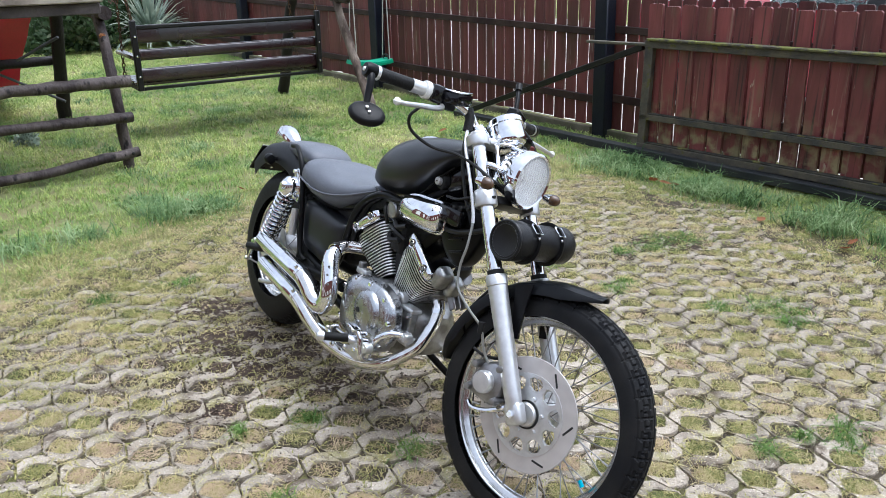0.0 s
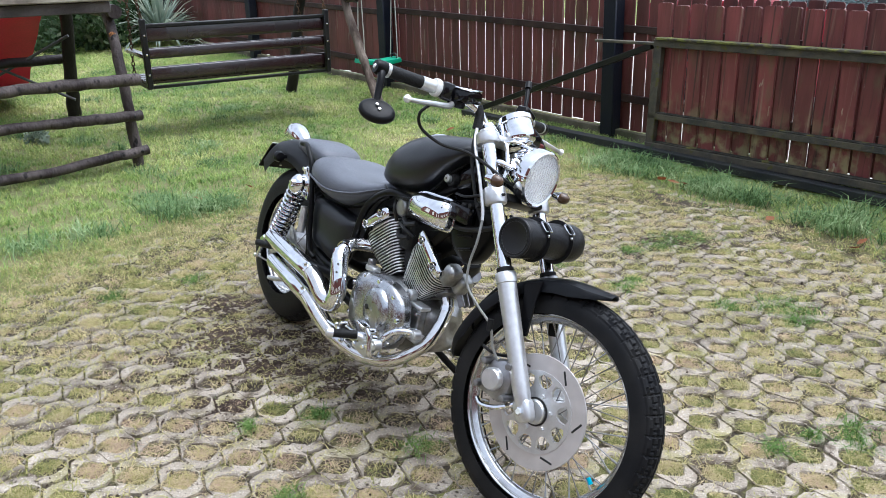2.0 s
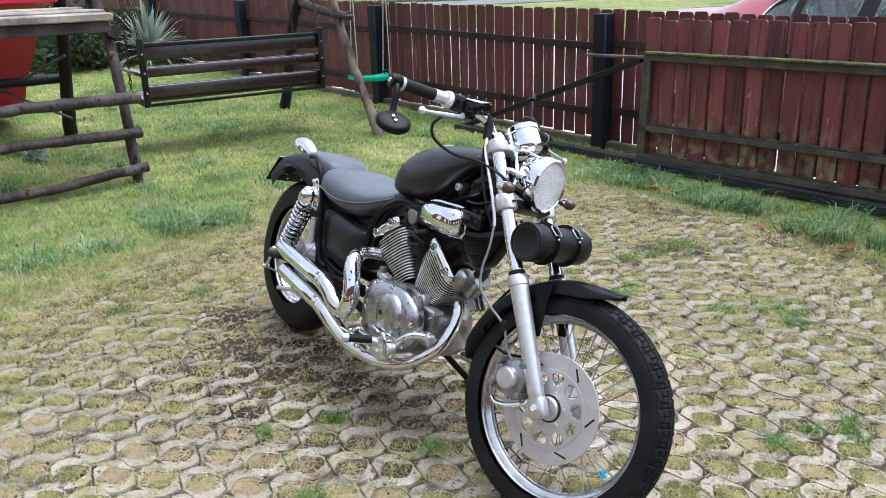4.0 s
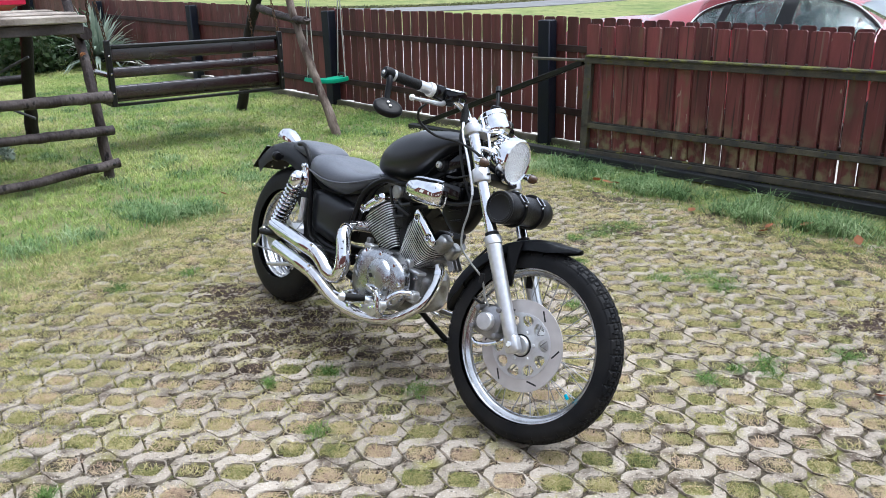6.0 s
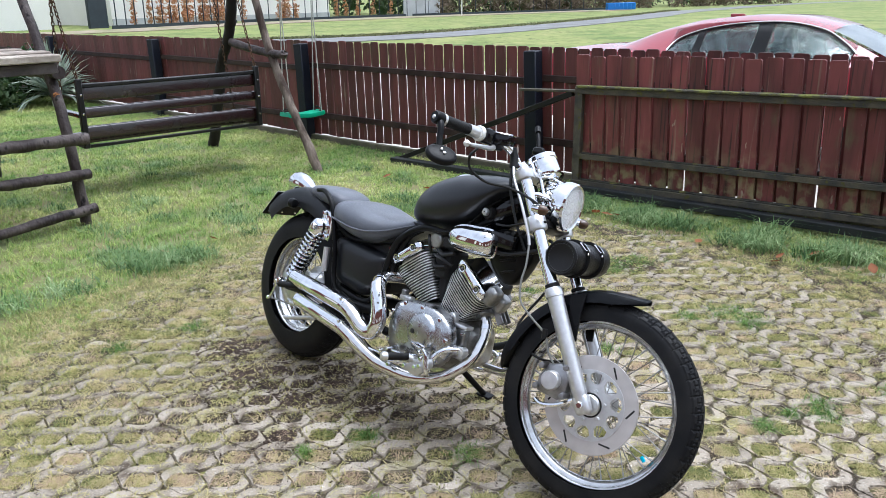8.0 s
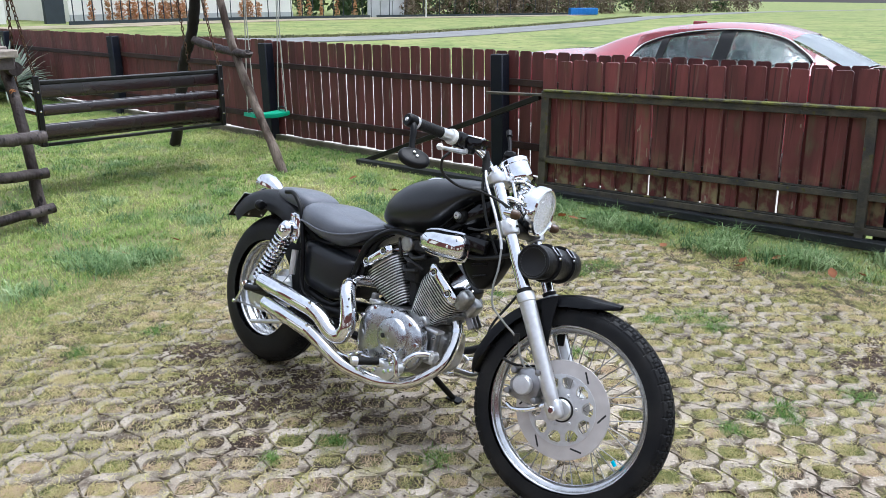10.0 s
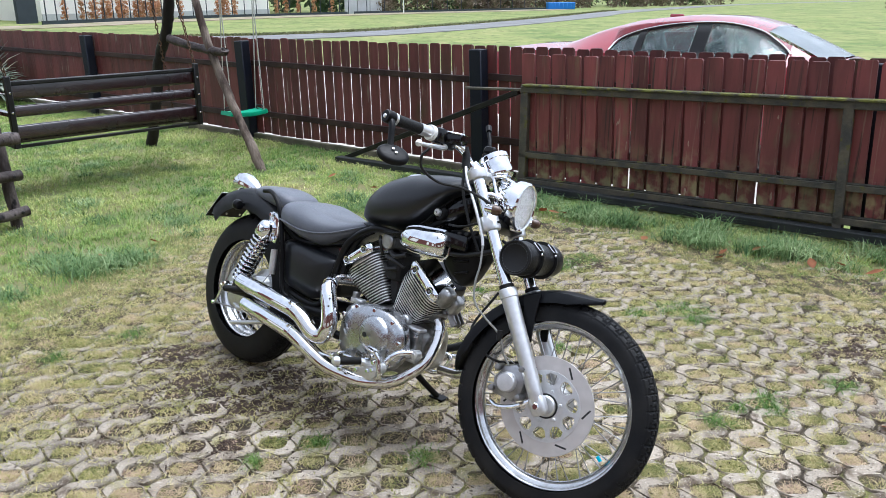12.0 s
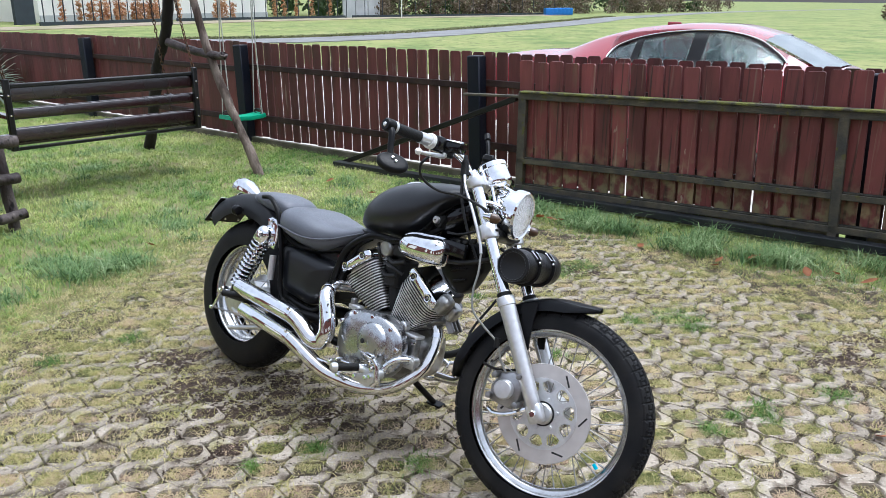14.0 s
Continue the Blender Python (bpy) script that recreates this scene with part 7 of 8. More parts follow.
AIR = Matrix.Translation((0.893, -0.112, 0.719)) @ Matrix.Diagonal((0.89, 0.95, 0.88, 1)) @ Matrix.Translation((-0.893, 0.112, -0.719))
bm.transform(AIR)
airbox = bp("air_cleaner", bm, M_CHROME, None, "egg-shaped chrome air cleaner", smooth=60)
bm = bmesh.new()
tube(bm, [(x, -0.108, zc + sg * (hz + 0.001)) for sg in (1, -1) for x, hz, zc in ((0.898, 0.026, 0.713), (0.909, 0.037, 0.715), (0.935, 0.046, 0.717), (0.975, 0.05, 0.719), (1.02, 0.051, 0.72), (1.06, 0.052, 0.722), (1.09, 0.051, 0.723), (1.11, 0.045, 0.722), (1.121, 0.025, 0.721))[::sg]], 0.0042, 8, closed=True, smooth=3)
bm.transform(AIR)
bp("air_cleaner_lip", bm, M_CHROME, airbox)
bm = bmesh.new()
box(bm, (1.06, -0.06, 0.725), (0.12, 0.06, 0.07), None, bevel=0.012, seg=2)
bp("air_cleaner_mount", bm, M_FRAME, airbox)
bm = bmesh.new()
lathe(bm, [(0, 0.012), (0.024, 0.012), (0.03, 0.008), (0.033, 0.0), (0.036, -0.004), (0.036, -0.05)], disc_y(0.805, -0.086, 0.68) @ Matrix.Diagonal((0.92, 0.92, 1, 1)), 32)
bp("carburettor_cap", bm, M_GREY_CAST, None, "round grey carburettor cap", smooth=20)
for c, s in (((0.88, -0.04, 0.69), (0.1, 0.1, 0.06)), ((0.83, -0.02, 0.6), (0.07, 0.11, 0.1)), ((0.83, 0.0, 0.52), (0.05, 0.1, 0.12))):
    bm = bmesh.new()
    box(bm, c, s, None, bevel=0.01)
    bp("carburettor", bm, M_BORE)
for pts, r in (([(0.82, -0.085, 0.65), (0.86, -0.1, 0.64), (0.91, -0.1, 0.655)], 0.008), ([(0.76, -0.085, 0.69), (0.78, -0.1, 0.67), (0.79, -0.09, 0.63)], 0.006), ([(0.81, -0.09, 0.63), (0.86, -0.1, 0.625), (0.9, -0.09, 0.61)], 0.007), ([(0.8, -0.08, 0.6), (0.83, -0.095, 0.59), (0.87, -0.09, 0.6)], 0.009)):
    bm = bmesh.new()
    tube(bm, pts, r, 8, smooth=4)
    bp("fuel_hose", bm, M_CABLE)

# -- exhaust --
def pipe(name, pts, r, material, label="", parent=None, n=20, smooth=6):
    bm = bmesh.new()
    tube(bm, pts, r, n, smooth=smooth)
    return bp(name, bm, material, parent, label)


up = pipe("upper_exhaust", [(0.655, -0.03, 0.5), (0.625, -0.09, 0.503), (0.615, -0.13, 0.497), (0.63, -0.168, 0.478), (0.657, -0.186, 0.45), (0.68, -0.19, 0.4), (0.69, -0.192, 0.35), (0.676, -0.193, 0.315), (0.648, -0.194, 0.301), (0.61, -0.196, 0.308), (0.57, -0.198, 0.332), (0.535, -0.2, 0.35), (0.49, -0.2, 0.362)], lambda t: 0.0225 + 0.0091 * min(1, max(0, t - 0.45) / 0.35), M_PIPE, "chrome rear header pipe")
lo = pipe("lower_exhaust", [(1.0, 0.0, 0.475), (1.022, -0.012, 0.463), (1.045, -0.02, 0.43), (1.058, -0.045, 0.38), (1.058, -0.08, 0.322), (1.025, -0.12, 0.272), (0.975, -0.145, 0.234), (0.88, -0.165, 0.206), (0.79, -0.178, 0.203), (0.71, -0.188, 0.21), (0.645, -0.195, 0.23), (0.575, -0.2, 0.257), (0.5, -0.2, 0.279)], lambda t: 0.0195 + 0.0109 * min(1, max(0, t - 0.5) / 0.4), M_PIPE, "chrome front header pipe")
# long slim silencers whose ends are cut off square
for nm, a, b, r, par in (("silencer", (0.5, -0.2, 0.361), (0.165, -0.2, 0.388), 0.0322, up), ("silencer", (0.505, -0.2, 0.278), (0.213, -0.2, 0.311), 0.031, lo)):
    a, b = Vector(a), Vector(b)
    L = (b - a).length
    bm = bmesh.new()
    lathe(bm, [(r * 0.9, -0.013), (r * 0.985, -0.0125), (r, -0.01), (r, 0.01), (r, L - 0.004), (r * 0.97, L), (r * 0.86, L), (r * 0.84, L - 0.03), (0.014, L - 0.032), (0.013, L - 0.09), (0, L - 0.09)], axis(a, b - a), 36)
    sil = bp(nm, bm, M_CHROME, par, "slim chrome silencer")
    bm = bmesh.new()
    lathe(bm, [(0, 0.01), (0.005, 0.01), (0.006, 0.006), (0.006, -0.006)], axis(a + Vector((0, -r * 0.7, r * 0.75)), (0, -0.6, 0.8)), 8)
    bp("band_bolt", bm, M_CHROME, sil)
# the heat shield over the upper pipe's rise
bm = bmesh.new()
tube(bm, [(0.634, -0.172, 0.474), (0.657, -0.188, 0.45), (0.68, -0.193, 0.4), (0.69, -0.195, 0.35), (0.677, -0.196, 0.317)], 0.0288, 24, smooth=6)
shield = bp("heat_shield", bm, M_CHROME, up, "chrome heat shield")
for k in range(5):
    bm = bmesh.new()
    lathe(bm, [(0, 0.004), (0.0035, 0.003), (0.004, 0)], axis((0.675 + 0.012 * (k > 1), -0.2, 0.452 - 0.028 * k), (0.8, -0.6, 0)) @ Matrix.Translation((0, 0, 0.021)), 8)
    bp("shield_rivet", bm, M_CAST, shield)
for p, d, r in (((0.623, -0.155, 0.487), (0.5, -0.8, -0.3), 0.0275), ((0.668, -0.193, 0.308), (-0.7, 0, -0.7), 0.0265), ((0.72, -0.187, 0.208), (-1, 0, 0.1), 0.0225), ((1.044, -0.02, 0.43), (-0.3, 0.2, 1), 0.0225)):
    bm = bmesh.new()
    lathe(bm, [(r - 0.004, -0.008), (r, -0.008), (r, 0.008), (r - 0.004, 0.008)], axis(p, d), 26, shut=True)
    bp("clamp", bm, M_CHROME)
bm = bmesh.new()
lathe(bm, [(0.02, -0.012), (0.034, -0.012), (0.036, -0.006), (0.036, 0.004), (0.028, 0.01), (0.02, 0.01)], axis((1.022, -0.01, 0.466), (0.5, -0.2, -0.8)), 24, shut=True)
bp("exhaust_flange", bm, M_GREY_CAST)
pipe("far_exhaust", [(1.12, 0.06, 0.36), (1.13, 0.08, 0.32), (1.08, 0.09, 0.27), (0.98, 0.1, 0.255)], 0.016, M_PIPE)

# -- footrest, brake pedal, stand --
bm = bmesh.new()
tube(bm, [(0.93, -0.17, 0.27), (0.9, -0.215, 0.285), (0.885, -0.23, 0.29)], 0.012, 12)
rest = bp("footrest", bm, M_ALU, None, "rubber footrest with a chrome ball end")
bm = bmesh.new()
tube(bm, [(0.9, -0.225, 0.292), (0.868, -0.292, 0.287)], 0.013, 16)
bp("peg_rubber", bm, M_GRIP, rest)
bm = bmesh.new()
lathe(bm, [(0, 0.014), (0.01, 0.012), (0.0155, 0.004), (0.0155, -0.008)], axis((0.864, -0.3, 0.2865), (-0.3, -0.95, 0)), 20)
bp("peg_end", bm, M_ALU, rest)
pipe("brake_pedal", [(0.99, -0.21, 0.256), (1.013, -0.245, 0.276), (1.009, -0.25, 0.304), (1.002, -0.25, 0.331), (0.985, -0.255, 0.351)], 0.0075, M_CHROME, "chrome brake pedal", n=12)
bm = bmesh.new()
box(bm, (0, 0, 0), (0.04, 0.03, 0.009), Matrix.Translation((0.974, -0.26, 0.356)) @ Matrix.Rotation(radians(12), 4, "Y"), bevel=0.004, seg=2)
bp("pedal_pad", bm, M_CHROME)
pipe("engine_guard", [(1.03, -0.118, 0.347), (1.015, -0.135, 0.346), (0.995, -0.155, 0.338), (0.977, -0.17, 0.318), (0.962, -0.178, 0.288), (0.95, -0.18, 0.252), (0.93, -0.18, 0.235)], 0.0105, M_CHROME, "chrome bent stay", n=14)
bm = bmesh.new()
o = [(0.86, 0.238), (0.875, 0.255), (0.915, 0.281), (0.96, 0.288), (0.965, 0.256), (0.94, 0.232)]
prism(bm, o, 0.012, Matrix(((1, 0, 0, 0), (0, 0, -1, -0.2), (0, 1, 0, 0), (0, 0, 0, 1))), bevel=0.004)
bp("rest_bracket", bm, M_ALU)
for x, z in ((0.93, 0.265), (0.95, 0.275), (0.88, 0.255), (0.8, 0.232), (0.77, 0.262)):
    bolt(x, -0.214, z, 0.008, 0.008)
for x, y, z, r, h, mt in ((0.97, -0.2, 0.285, 0.016, 0.014, M_ALU), (0.95, -0.205, 0.3, 0.011, 0.016, M_CHROME), (0.94, -0.205, 0.32, 0.008, 0.02, M_CHROME), (1.04, -0.115, 0.345, 0.015, 0.014, M_ALU), (1.02, -0.115, 0.352, 0.009, 0.02, M_CHROME), (0.8, -0.21, 0.262, 0.011, 0.012, M_GRIP), (0.77, -0.205, 0.27, 0.013, 0.01, M_GREY_CAST), (0.785, -0.21, 0.283, 0.007, 0.012, M_CHROME), (0.74, -0.2, 0.262, 0.009, 0.012, M_CHROME), (0.99, -0.145, 0.34, 0.01, 0.012, M_GREY_CAST)):
    bm = bmesh.new()
    lathe(bm, [(0, h), (r * 0.4, h), (r * 0.45, h * 0.8), (r * 0.9, h * 0.75), (r, h * 0.5), (r, -0.014)], disc_y(x, y, z), 18)
    bp("linkage_boss", bm, mt)
for pts, r, mt in (([(0.8, -0.205, 0.28), (0.86, -0.21, 0.285), (0.92, -0.205, 0.3)], 0.006, M_CHROME), ([(0.75, -0.2, 0.255), (0.79, -0.21, 0.24), (0.82, -0.205, 0.25), (0.85, -0.205, 0.262)], 0.005, M_CHROME), ([(0.97, -0.11, 0.345), (1.0, -0.115, 0.35), (1.035, -0.115, 0.348)], 0.008, M_ALU), ([(0.955, -0.1, 0.43), (0.975, -0.104, 0.41), (0.98, -0.104, 0.385)], 0.005, M_GREY_CAST)):
    pipe("linkage", pts, r, mt, n=10)
pipe("linkage_rod", [(0.84, -0.2, 0.262), (0.7, -0.2, 0.25), (0.5, -0.18, 0.24)], 0.005, M_CHROME, n=8)
pipe("brake_rod", [(0.5, -0.15, 0.235), (0.2, -0.13, 0.245), (0.03, -0.12, 0.26)], 0.006, M_ALU, n=8)
bm = bmesh.new()
tube(bm, [(0.21, -0.11, 0.26), (0.06, -0.125, 0.252)], 0.012, 10)
bp("brake_arm", bm, M_ALU)
pipe("pillion_peg", [(0.2, -0.19, 0.36), (0.15, -0.21, 0.35), (0.1, -0.225, 0.345)], 0.013, M_GRIP, "folded black pillion footrest", n=14)
bm = bmesh.new()
box(bm, (0.12, -0.15, 0.36), (0.1, 0.05, 0.05), None, bevel=0.012, seg=2)
bp("peg_bracket", bm, M_FRAME)
pipe("side_stand", [(0.78, 0.1, 0.26), (0.8, 0.18, 0.18), (0.84, 0.29, 0.085)], 0.012, M_FRAME, "black side stand", n=12, smooth=3)
bm = bmesh.new()
box(bm, (0, 0, 0), (0.07, 0.04, 0.01), Matrix.Translation((0.845, 0.295, 0.0815)) @ Matrix.Rotation(radians(LEAN), 4, "X"), bevel=0.003)
bp("stand_foot", bm, M_FRAME)
pipe("gear_pedal", [(0.86, 0.14, 0.27), (1.0, 0.2, 0.3), (1.05, 0.26, 0.31)], 0.008, M_CHROME, n=10)

# -- the far side's footrest and pedal loop, seen past the engine --
pipe("left_footrest", [(0.9, 0.19, 0.3), (0.95, 0.22, 0.322), (0.985, 0.25, 0.35)], 0.014, M_GRIP, "black rubber left footrest", n=14, smooth=3)
pipe("pedal_loop", [(0.86, 0.16, 0.215), (0.9, 0.17, 0.212), (0.935, 0.17, 0.232), (0.962, 0.17, 0.272), (0.957, 0.17, 0.293), (0.923, 0.17, 0.294)], 0.009, M_CHROME, "chrome loop of the gear pedal", n=12)

# ---- pavers with grass cells ----
PU, PV = Vector((0.14005, -0.0153, 0)), Vector((0.01554, 0.13045, 0))  # steps along a row and from row to row
PO = Vector((-0.617, 1.797, 0))  # the middle of one cell


def paver_outline(d=0.205, gap=0.009, joint=0.045):
    """Six sides: the two short slanting ones leave an open joint, the others almost touch."""
    c = 0.5
    o = [(-c + d, -c + d), (c - d - joint, -c - d), (c + d - joint, -c + d), (c - d, c - d), (-c + d + joint, c + d), (-c - d + joint, c - d)]
    return [(x * (1 - gap), y * (1 - gap)) for x, y in o]


def paver_mesh(seed):
    rg = random.Random(seed)
    bm = bmesh.new()
    out = paver_outline()
    hole = [(a * rg.uniform(0.92, 1.06), b * rg.uniform(0.92, 1.06)) for a, b in ((-0.33, -0.27), (0.0, -0.31), (0.29, -0.3), (0.345, 0.0), (0.33, 0.27), (0.0, 0.31), (-0.29, 0.3), (-0.345, 0.0))]
    w = lambda p, z: PU * p[0] + PV * p[1] + Vector((rg.uniform(-0.002, 0.002), rg.uniform(-0.002, 0.002), z))
    k = 18
    # both loops are walked by angle, so that the faces between them are even
    def at(poly, t):
        best = None
        for i in range(len(poly)):
            a, b = Vector(poly[i]), Vector(poly[(i + 1) % len(poly)])
            d = Vector((math.cos(t), math.sin(t)))
            den = d.x * (b.y - a.y) - d.y * (b.x - a.x)
            if abs(den) < 1e-9:
                continue
            r = (a.x * (b.y - a.y) - a.y * (b.x - a.x)) / den
            q = (a.x * d.y - a.y * d.x) / den
            if r > 0 and -1e-6 <= q <= 1 + 1e-6:
                best = (d * r)
        return best
    ang = [2 * math.pi * i / k + 0.05 for i in range(k)]
    rows = []
    for poly, sc, z in ((out, 1.0, -0.05), (out, 1.0, -0.005), (out, 0.975, 0.0), (hole, 1.05, -0.001), (hole, 1.0, -0.006), (hole, 0.98, -0.05)):
        rows.append([bm.verts.new(w([c * sc for c in at(poly, t)], z + (rg.uniform(-0.0004, 0.0004) if z == 0 else 0))) for t in ang])
    for a, b in zip(rows, rows[1:]):
        for i in range(k):
            bm.faces.new((a[i], a[(i + 1) % k], b[(i + 1) % k], b[i]))
    return bm


protos = []
for i in range(14):
    bm = paver_mesh(i)
    bmesh.ops.recalc_face_normals(bm, faces=bm.faces)
    me = bpy.data.meshes.new("paver")
    bm.to_mesh(me)
    bm.free()
    me.materials.append(M_CONCRETE)
    protos.append(me)
bm = bmesh.new()
g = 0.05
for j in range(-34, 110):
    for i in range(-82, 112):
        x, y = i * g, j * g
        if on_pavers(x + g / 2, y + g / 2) > -0.02:
            bm.faces.new([bm.verts.new((x + a * g, y + b * g, -0.011 + 0.006 * noise.noise(Vector(((x + a * g) * 9, (y + b * g) * 9, 2.0))))) for a, b in ((0, 0), (1, 0), (1, 1), (0, 1))])
bmesh.ops.remove_doubles(bm, verts=bm.verts, dist=0.001)
tagged(part("paver_bedding", bm, M_BED), "dark soil that fills the paver cells", "soil", kind="structure")
pavement = thing("paved_yard", "concrete grid pavers with grass growing in their cells", "pavement", kind="structure")
rg = random.Random(12)
cells = []
for j in range(-26, 36):
    for i in range(-28, 44):
        p = PO + PU * i + PV * j
        if on_pavers(p.x, p.y) > -0.12 and p.y > -1.4:
            sunk = 0.0135 * min(1, max(0, (0.85 - on_pavers(p.x, p.y)) / 0.7)) * min(1, max(0, p.y - 1.6)) * (0.75 + 0.5 * noise.noise(Vector((p.x * 1.3, p.y * 1.3, 8))))
            cells.append((p, rg.uniform(-0.003, 0.002) - sunk, rg.gauss(0, 0.008), rg.gauss(0, 0.008), rg.randrange(14)))
near = sorted(cells, key=lambda c: (c[0] - Vector((0.1, 1.75, 0))).length)
V, Q, off = [], [], 0
for k, (p, dz, ax, ay, kind) in enumerate(near):
    m = Matrix.Translation((p.x, p.y, dz)) @ Matrix.Rotation(ax, 4, "X") @ Matrix.Rotation(ay, 4, "Y")
    if k < 300:
        ob = new("paver", protos[kind])
        ob.parent = pavement
        ob.matrix_basis = m
    else:
        me = protos[kind]
        co = np.empty(len(me.vertices) * 3)
        me.vertices.foreach_get("co", co)
        R = np.array(m)
        V.append(co.reshape(-1, 3) @ R[:3, :3].T + R[:3, 3])
        q = np.empty(len(me.loops), int)
        me.loops.foreach_get("vertex_index", q)
        Q.append(q.reshape(-1, 4) + off)
        off += len(me.vertices)
rest = mesh_from("pavers_beyond", np.concatenate(V), np.concatenate(Q), np.zeros((0, 3), int), M_CONCRETE)
rest.parent = pavement
tagged(rest, "more of the grid pavers", kind="stuff")

# ---- grass ----
rng = np.random.default_rng(21)
A, B2 = [], []
for p, dz, _, _, kind in cells:
    inside = on_pavers(p.x, p.y)
    dist = math.hypot(p.x + 0.2, p.y + 0.2)
    full = rg.uniform(0.35, 1.15) * (0.35 if noise.noise(Vector((p.x * 2.1, p.y * 2.1, 4))) < -0.22 else 1)
    earth_shade = math.hypot((p.x + 0.35) / 0.75, (p.y - 2.4) / 0.42) < rg.uniform(0.7, 1.15)  # thin, dead grass over spilled earth; the bared ground also paints the motorcycle's shade
    full *= 0.45 if earth_shade else 1
    k = int((60 if p.y < 0.7 else 640 if dist < 2.8 else 400 if dist < 4 else 210) * full)
    turn_, far_ = rng.uniform(0, 2 * np.pi, 9), np.sqrt(rng.uniform(0, 1, 9)) * 0.27
    heart = np.stack([np.cos(turn_) * far_ * 1.08, np.sin(turn_) * far_ * 0.95], 1)  # a few tufts in each cell
    q = heart[rng.integers(0, 9, k)] + rng.normal(0, 0.085, (k, 2))
    pts = np.array([p.x, p.y, -0.014]) + q[:, :1] * np.array(PU) + q[:, 1:] * np.array(PV)
    (A if rg.random() < (0.12 if earth_shade else 0.5) else B2).append(pts)
A, B2 = np.concatenate(A), np.concatenate(B2)
tagged(blades("cell_grass", A, 0.02, 0.0024, 2.2, M_GRASS_CELL, rng), "green and yellow grass growing in the paver cells", "grass", kind="stuff")
tagged(blades("dry_cell_grass", B2, 0.018, 0.0024, 2.6, M_GRASS_DRY, rng), "dry straw-coloured grass in the paver cells", "grass", kind="stuff")
# lawn
n = 46000  # clumps of a dozen blades
x, y = (np.repeat(rng.uniform(a, b, n), 12) + rng.normal(0, 0.02, n * 12) for a, b in ((-6.5, 3.6), (1.8, 13.5)))
keep = (0.738 * x + 0.675 * y < 5.2)
x, y = x[keep], y[keep]
ins = np.array([on_pavers(a, b) for a, b in zip(x, y)])
dist = np.hypot(x + 0.2, y + 0.2)
lawn = (ins < rng.normal(-0.02, 0.25, len(x)))
base = np.stack([x[lawn], y[lawn], np.full(lawn.sum(), -0.016)], 1)
tagged(blades("lawn_grass", base, 0.045 * np.clip(0.55 - 1.2 * ins[lawn], 0.45, 1.0), 0.0036, 1.3, M_GRASS, rng), "mown green lawn", "grass", kind="stuff")
# thin moss and straw creeping over the pavers towards the lawn
creep = (~lawn) & (rng.uniform(0, 1, len(x)) < np.clip(1.2 - ins * 0.38 + 0.3 * np.clip(y - 2.4, 0, 2), 0.05, 1.0))
base = np.stack([x[creep], y[creep], np.full(creep.sum(), -0.004)], 1)
tagged(blades("creeping_grass", base, 0.015, 0.003, 2.4, M_CREEP, rng), "yellowish grass creeping over the pavers", "grass", kind="stuff")

# thicker growth over the sunken pavers beside the lawn
k = 150000
x, y = rng.uniform(-3.2, 1.2, k), rng.uniform(1.6, 5.6, k)
ins = np.array([on_pavers(a, b) for a, b in zip(x, y)])
clump = np.array([noise.noise(Vector((a * 7, b * 7, 3.0))) for a, b in zip(x, y)])
grown = (ins > -0.4) & (rng.uniform(-0.25, 1.0, k) < 0.75 - ins * 0.85 + 0.9 * clump)
base = np.stack([x[grown], y[grown], np.full(grown.sum(), -0.012)], 1)
tagged(blades("edge_grass", base, 0.02 + 0.012 * np.clip(-ins[grown] / 0.3, 0, 1), 0.0026, 2.2, M_GRASS_CELL, rng), "short yellow-green grass over sunken pavers", "grass", kind="stuff")

# long tufts along the gate and at the lawn's edge
tufts = []
for i in range(46):
    s_, n_ = rng.uniform(-3.6, 1.2), rng.uniform(4.35, 4.75)
    if -2.45 < s_ < -2.1:
        continue
    tufts.append((fs(s_, n_), 0.07 + 0.07 * rng.uniform(0, 1) ** 1.5))
for x_, y_, h_ in ((2.1, 4.1, 0.15), (2.22, 4.28, 0.15), (2.35, 4.0, 0.15), (2.5, 3.82, 0.14), (2.0, 4.3, 0.12), (1.64, 4.83, 0.13), (1.75, 4.7, 0.13), (1.5, 4.95, 0.12), (-1.38, 4.47, 0.1), (-1.52, 4.39, 0.11), (-1.63, 4.31, 0.1), (-1.5, 4.55, 0.1), (-1.19, 5.29, 0.08), (-1.15, 6.2, 0.07), (0.01, 5.73, 0.08), (0.2, 5.5, 0.08), (-1.95, 4.0, 0.09), (-2.2, 3.8, 0.09), (-1.75, 4.6, 0.08)):
    for j in range(2):
        tufts.append((Vector((x_ + rng.normal(0, 0.05), y_ + rng.normal(0, 0.05), 0)), h_ * rng.uniform(0.85, 1.1)))
for i in range(70):
    tufts.append((Vector((rng.uniform(-5, 0.8), rng.uniform(4.4, 9.5), 0)), rng.uniform(0.05, 0.075)))
P, H = [], []
for c, h in tufts:
    if 0.738 * c.x + 0.675 * c.y > 5.0:
        continue
    k = int(rng.uniform(70, 140))
    q = rng.normal(0, 0.06, (k, 2))
    P.append(np.stack([c.x + q[:, 0], c.y + q[:, 1], np.full(k, -0.016)], 1))
    H.append(np.full(k, h))
tagged(blades("long_grass", np.concatenate(P), np.concatenate(H), 0.006, 1.35, M_GRASS_LONG, rng), "long dark green grass tufts along the gate", "grass", kind="stuff")
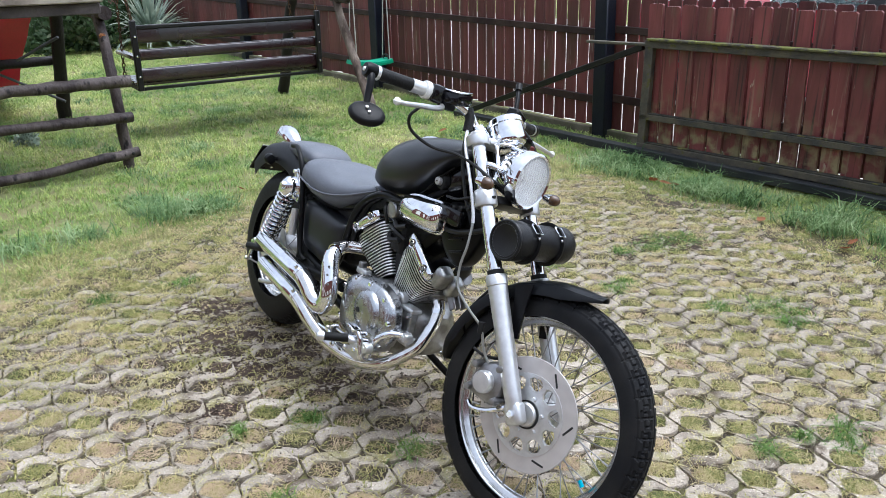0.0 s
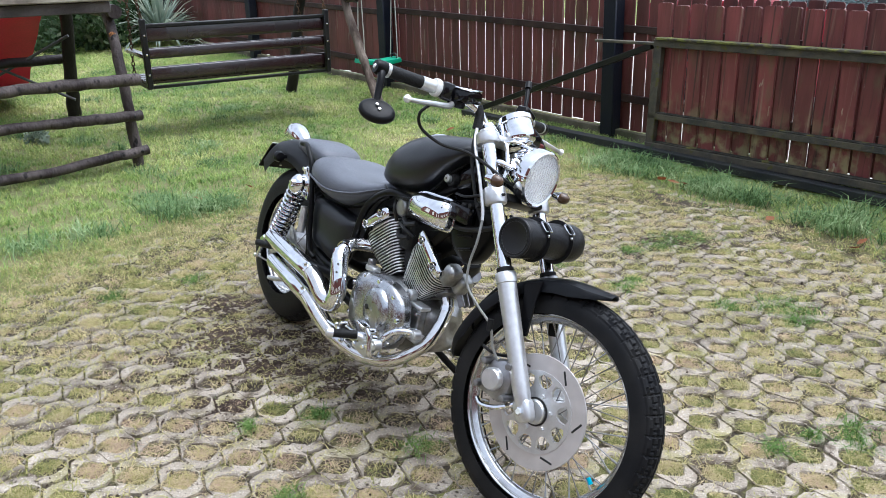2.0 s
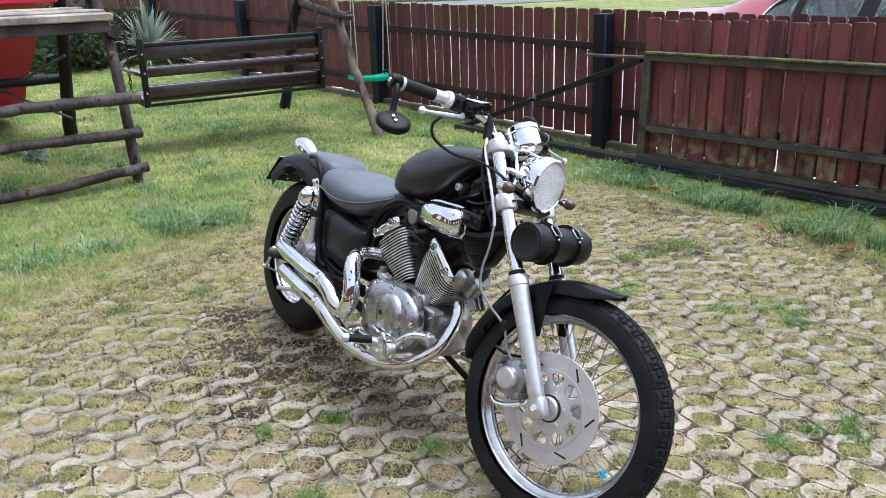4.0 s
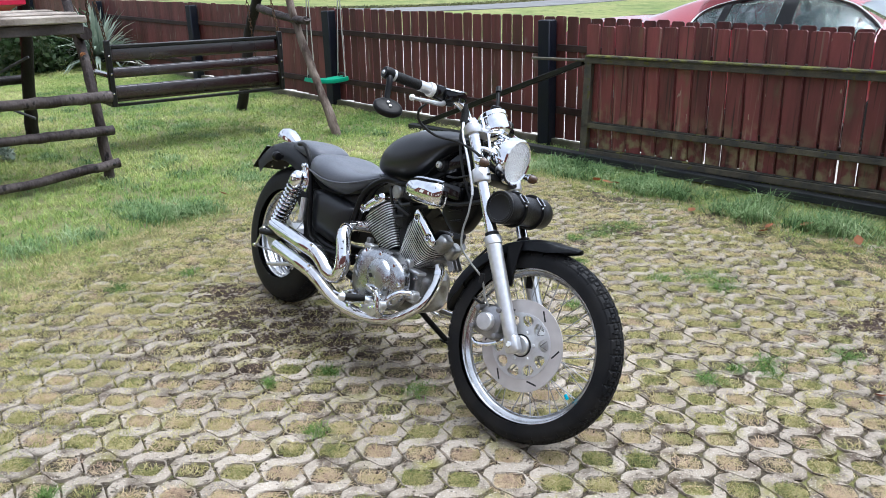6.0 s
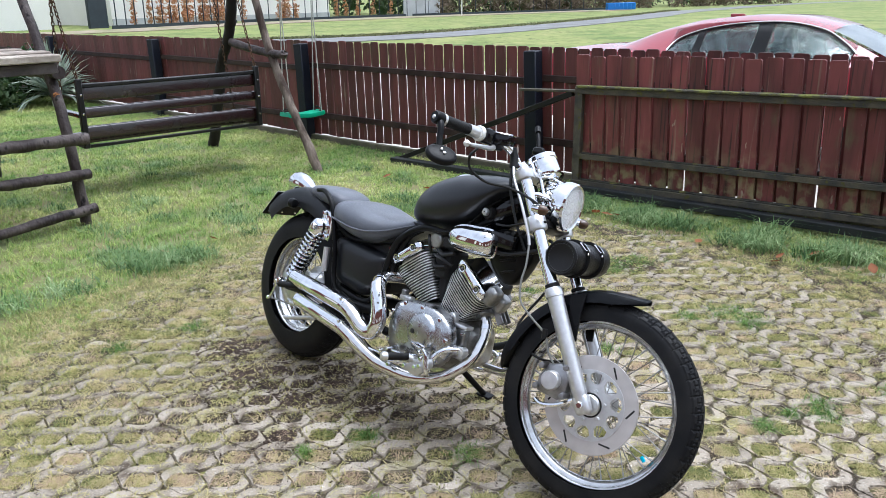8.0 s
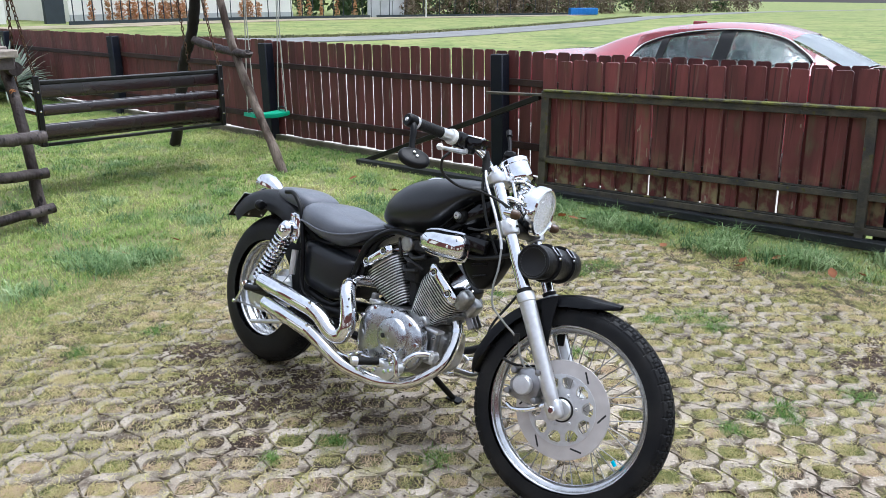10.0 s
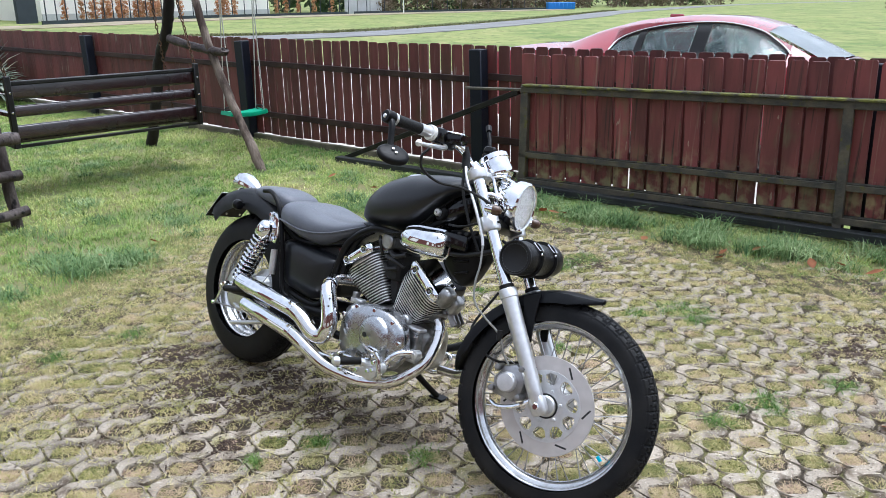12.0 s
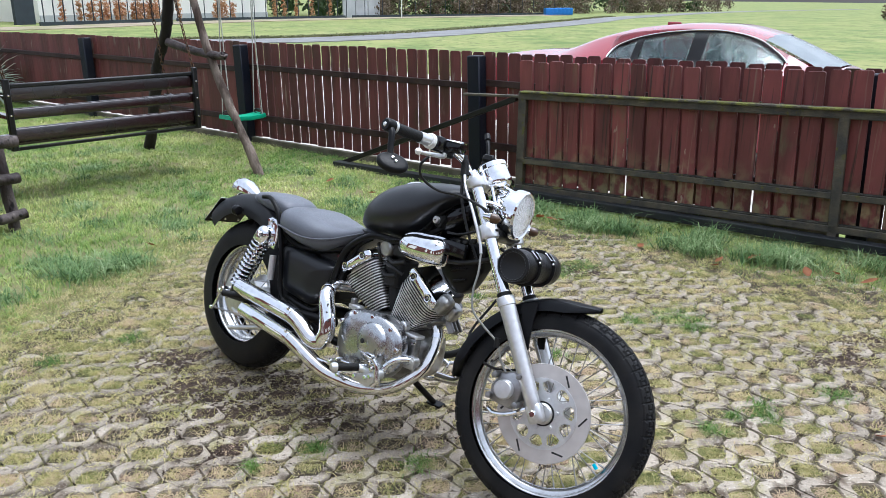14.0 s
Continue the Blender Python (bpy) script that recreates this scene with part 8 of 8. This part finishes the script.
# green weeds here and there on the pavers
P = []
spots = [(1.41, 3.2, 0.07), (1.48, 3.12, 0.05), (1.15, 3.98, 0.06), (1.05, 3.9, 0.05), (1.27, 4.02, 0.05), (1.3, 2.2, 0.03), (1.33, 2.28, 0.03), (1.68, 2.31, 0.035), (-0.06, 2.137, 0.03), (-0.616, 2.211, 0.015), (-1.49, 3.19, 0.03), (-1.2, 3.38, 0.03), (0.78, 3.37, 0.03)]
spots += [(rng.uniform(-2.2, 2.6), rng.uniform(1.0, 4.2), rng.uniform(0.015, 0.035)) for i in range(26)]
for x_, y_, w_ in spots:
    if on_pavers(x_, y_) > 0.1:
        k = int(3500 * w_ + 60)
        q = rng.normal(0, w_, (k, 2))
        P.append(np.stack([x_ + q[:, 0], y_ + q[:, 1], np.full(k, -0.008)], 1))
tagged(blades("weeds", np.concatenate(P), 0.026, 0.0032, 1.7, M_WEED, rng), "green weeds between the pavers", "grass", kind="stuff")

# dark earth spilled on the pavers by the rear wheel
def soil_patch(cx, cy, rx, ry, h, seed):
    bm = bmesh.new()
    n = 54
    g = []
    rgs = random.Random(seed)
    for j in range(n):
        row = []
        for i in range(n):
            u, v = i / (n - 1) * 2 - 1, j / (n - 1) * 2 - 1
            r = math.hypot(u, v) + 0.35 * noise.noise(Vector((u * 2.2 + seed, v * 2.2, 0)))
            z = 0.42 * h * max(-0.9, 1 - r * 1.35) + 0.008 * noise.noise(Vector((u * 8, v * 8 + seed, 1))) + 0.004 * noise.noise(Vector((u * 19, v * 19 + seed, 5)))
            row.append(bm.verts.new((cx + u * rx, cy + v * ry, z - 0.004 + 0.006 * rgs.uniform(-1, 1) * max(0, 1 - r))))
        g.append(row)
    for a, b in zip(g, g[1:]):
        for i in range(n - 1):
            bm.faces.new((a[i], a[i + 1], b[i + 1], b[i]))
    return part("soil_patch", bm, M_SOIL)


# the low patches below the engine also stand in for the motorcycle's shade
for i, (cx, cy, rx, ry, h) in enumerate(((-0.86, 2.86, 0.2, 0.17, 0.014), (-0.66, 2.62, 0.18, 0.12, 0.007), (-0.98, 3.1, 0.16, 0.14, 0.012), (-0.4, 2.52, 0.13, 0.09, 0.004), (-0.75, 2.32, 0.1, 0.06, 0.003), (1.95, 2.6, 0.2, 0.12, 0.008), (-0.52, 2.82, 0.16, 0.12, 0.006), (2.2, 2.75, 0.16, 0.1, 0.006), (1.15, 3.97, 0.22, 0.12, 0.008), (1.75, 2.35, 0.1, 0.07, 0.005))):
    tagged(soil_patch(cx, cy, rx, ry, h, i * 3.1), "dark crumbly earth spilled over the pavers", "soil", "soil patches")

# loose crumbs of the same earth; those below the engine darken its shade too
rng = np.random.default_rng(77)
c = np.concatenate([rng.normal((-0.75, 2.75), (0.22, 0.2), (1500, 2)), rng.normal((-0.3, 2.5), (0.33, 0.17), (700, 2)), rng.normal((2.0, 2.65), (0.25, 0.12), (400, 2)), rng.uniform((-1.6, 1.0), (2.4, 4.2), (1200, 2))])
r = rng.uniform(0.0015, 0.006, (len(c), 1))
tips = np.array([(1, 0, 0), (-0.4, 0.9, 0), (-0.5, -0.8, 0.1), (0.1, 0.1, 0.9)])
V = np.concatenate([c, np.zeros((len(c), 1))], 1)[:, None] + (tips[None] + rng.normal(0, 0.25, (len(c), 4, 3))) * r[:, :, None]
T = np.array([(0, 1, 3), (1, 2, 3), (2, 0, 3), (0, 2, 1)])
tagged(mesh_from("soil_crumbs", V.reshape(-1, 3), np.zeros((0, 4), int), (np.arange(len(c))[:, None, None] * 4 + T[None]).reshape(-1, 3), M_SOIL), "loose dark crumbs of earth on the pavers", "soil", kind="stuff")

# fallen leaves
def dead_leaf(x, y, z, seed):
    rg2 = random.Random(seed)
    bm = bmesh.new()
    L, W = rg2.uniform(0.03, 0.05), rg2.uniform(0.018, 0.028)
    pts = [(-1, 0), (-0.5, 0.75), (0.1, 1), (0.6, 0.6), (1, 0), (0.6, -0.6), (0.1, -1), (-0.5, -0.75)]
    vs = [bm.verts.new((a * L, b * W, 0.008 * (b * b) + 0.006 * a * a)) for a, b in pts]
    c = bm.verts.new((0, 0, 0))
    for i in range(8):
        bm.faces.new((vs[i], vs[(i + 1) % 8], c))
    bmesh.ops.solidify(bm, geom=bm.faces[:], thickness=0.0012)
    bm.transform(Matrix.Translation((x, y, z)) @ Euler((rg2.uniform(-0.5, 0.5), rg2.uniform(-0.5, 0.5), rg2.uniform(0, 6))).to_matrix().to_4x4())
    return tagged(part("fallen_leaf", bm, M_DEAD_LEAF), "curled brown fallen leaf on the grass", "leaf", "fallen leaves")


for i, (x, y) in enumerate(((1.36, 4.93), (1.42, 4.9), (1.3, 5.0), (1.75, 4.3), (2.1, 3.95), (2.45, 3.6), (2.3, 3.9), (2.6, 3.55), (2.02, 3.86), (-1.3, 4.75), (-0.6, 4.9), (0.2, 5.9), (-0.1, 6.4), (-1.55, 4.5), (1.62, 1.98), (2.7, 3.4))):
    dead_leaf(x, y, 0.035 if on_pavers(x, y) < 0 else 0.012, i)
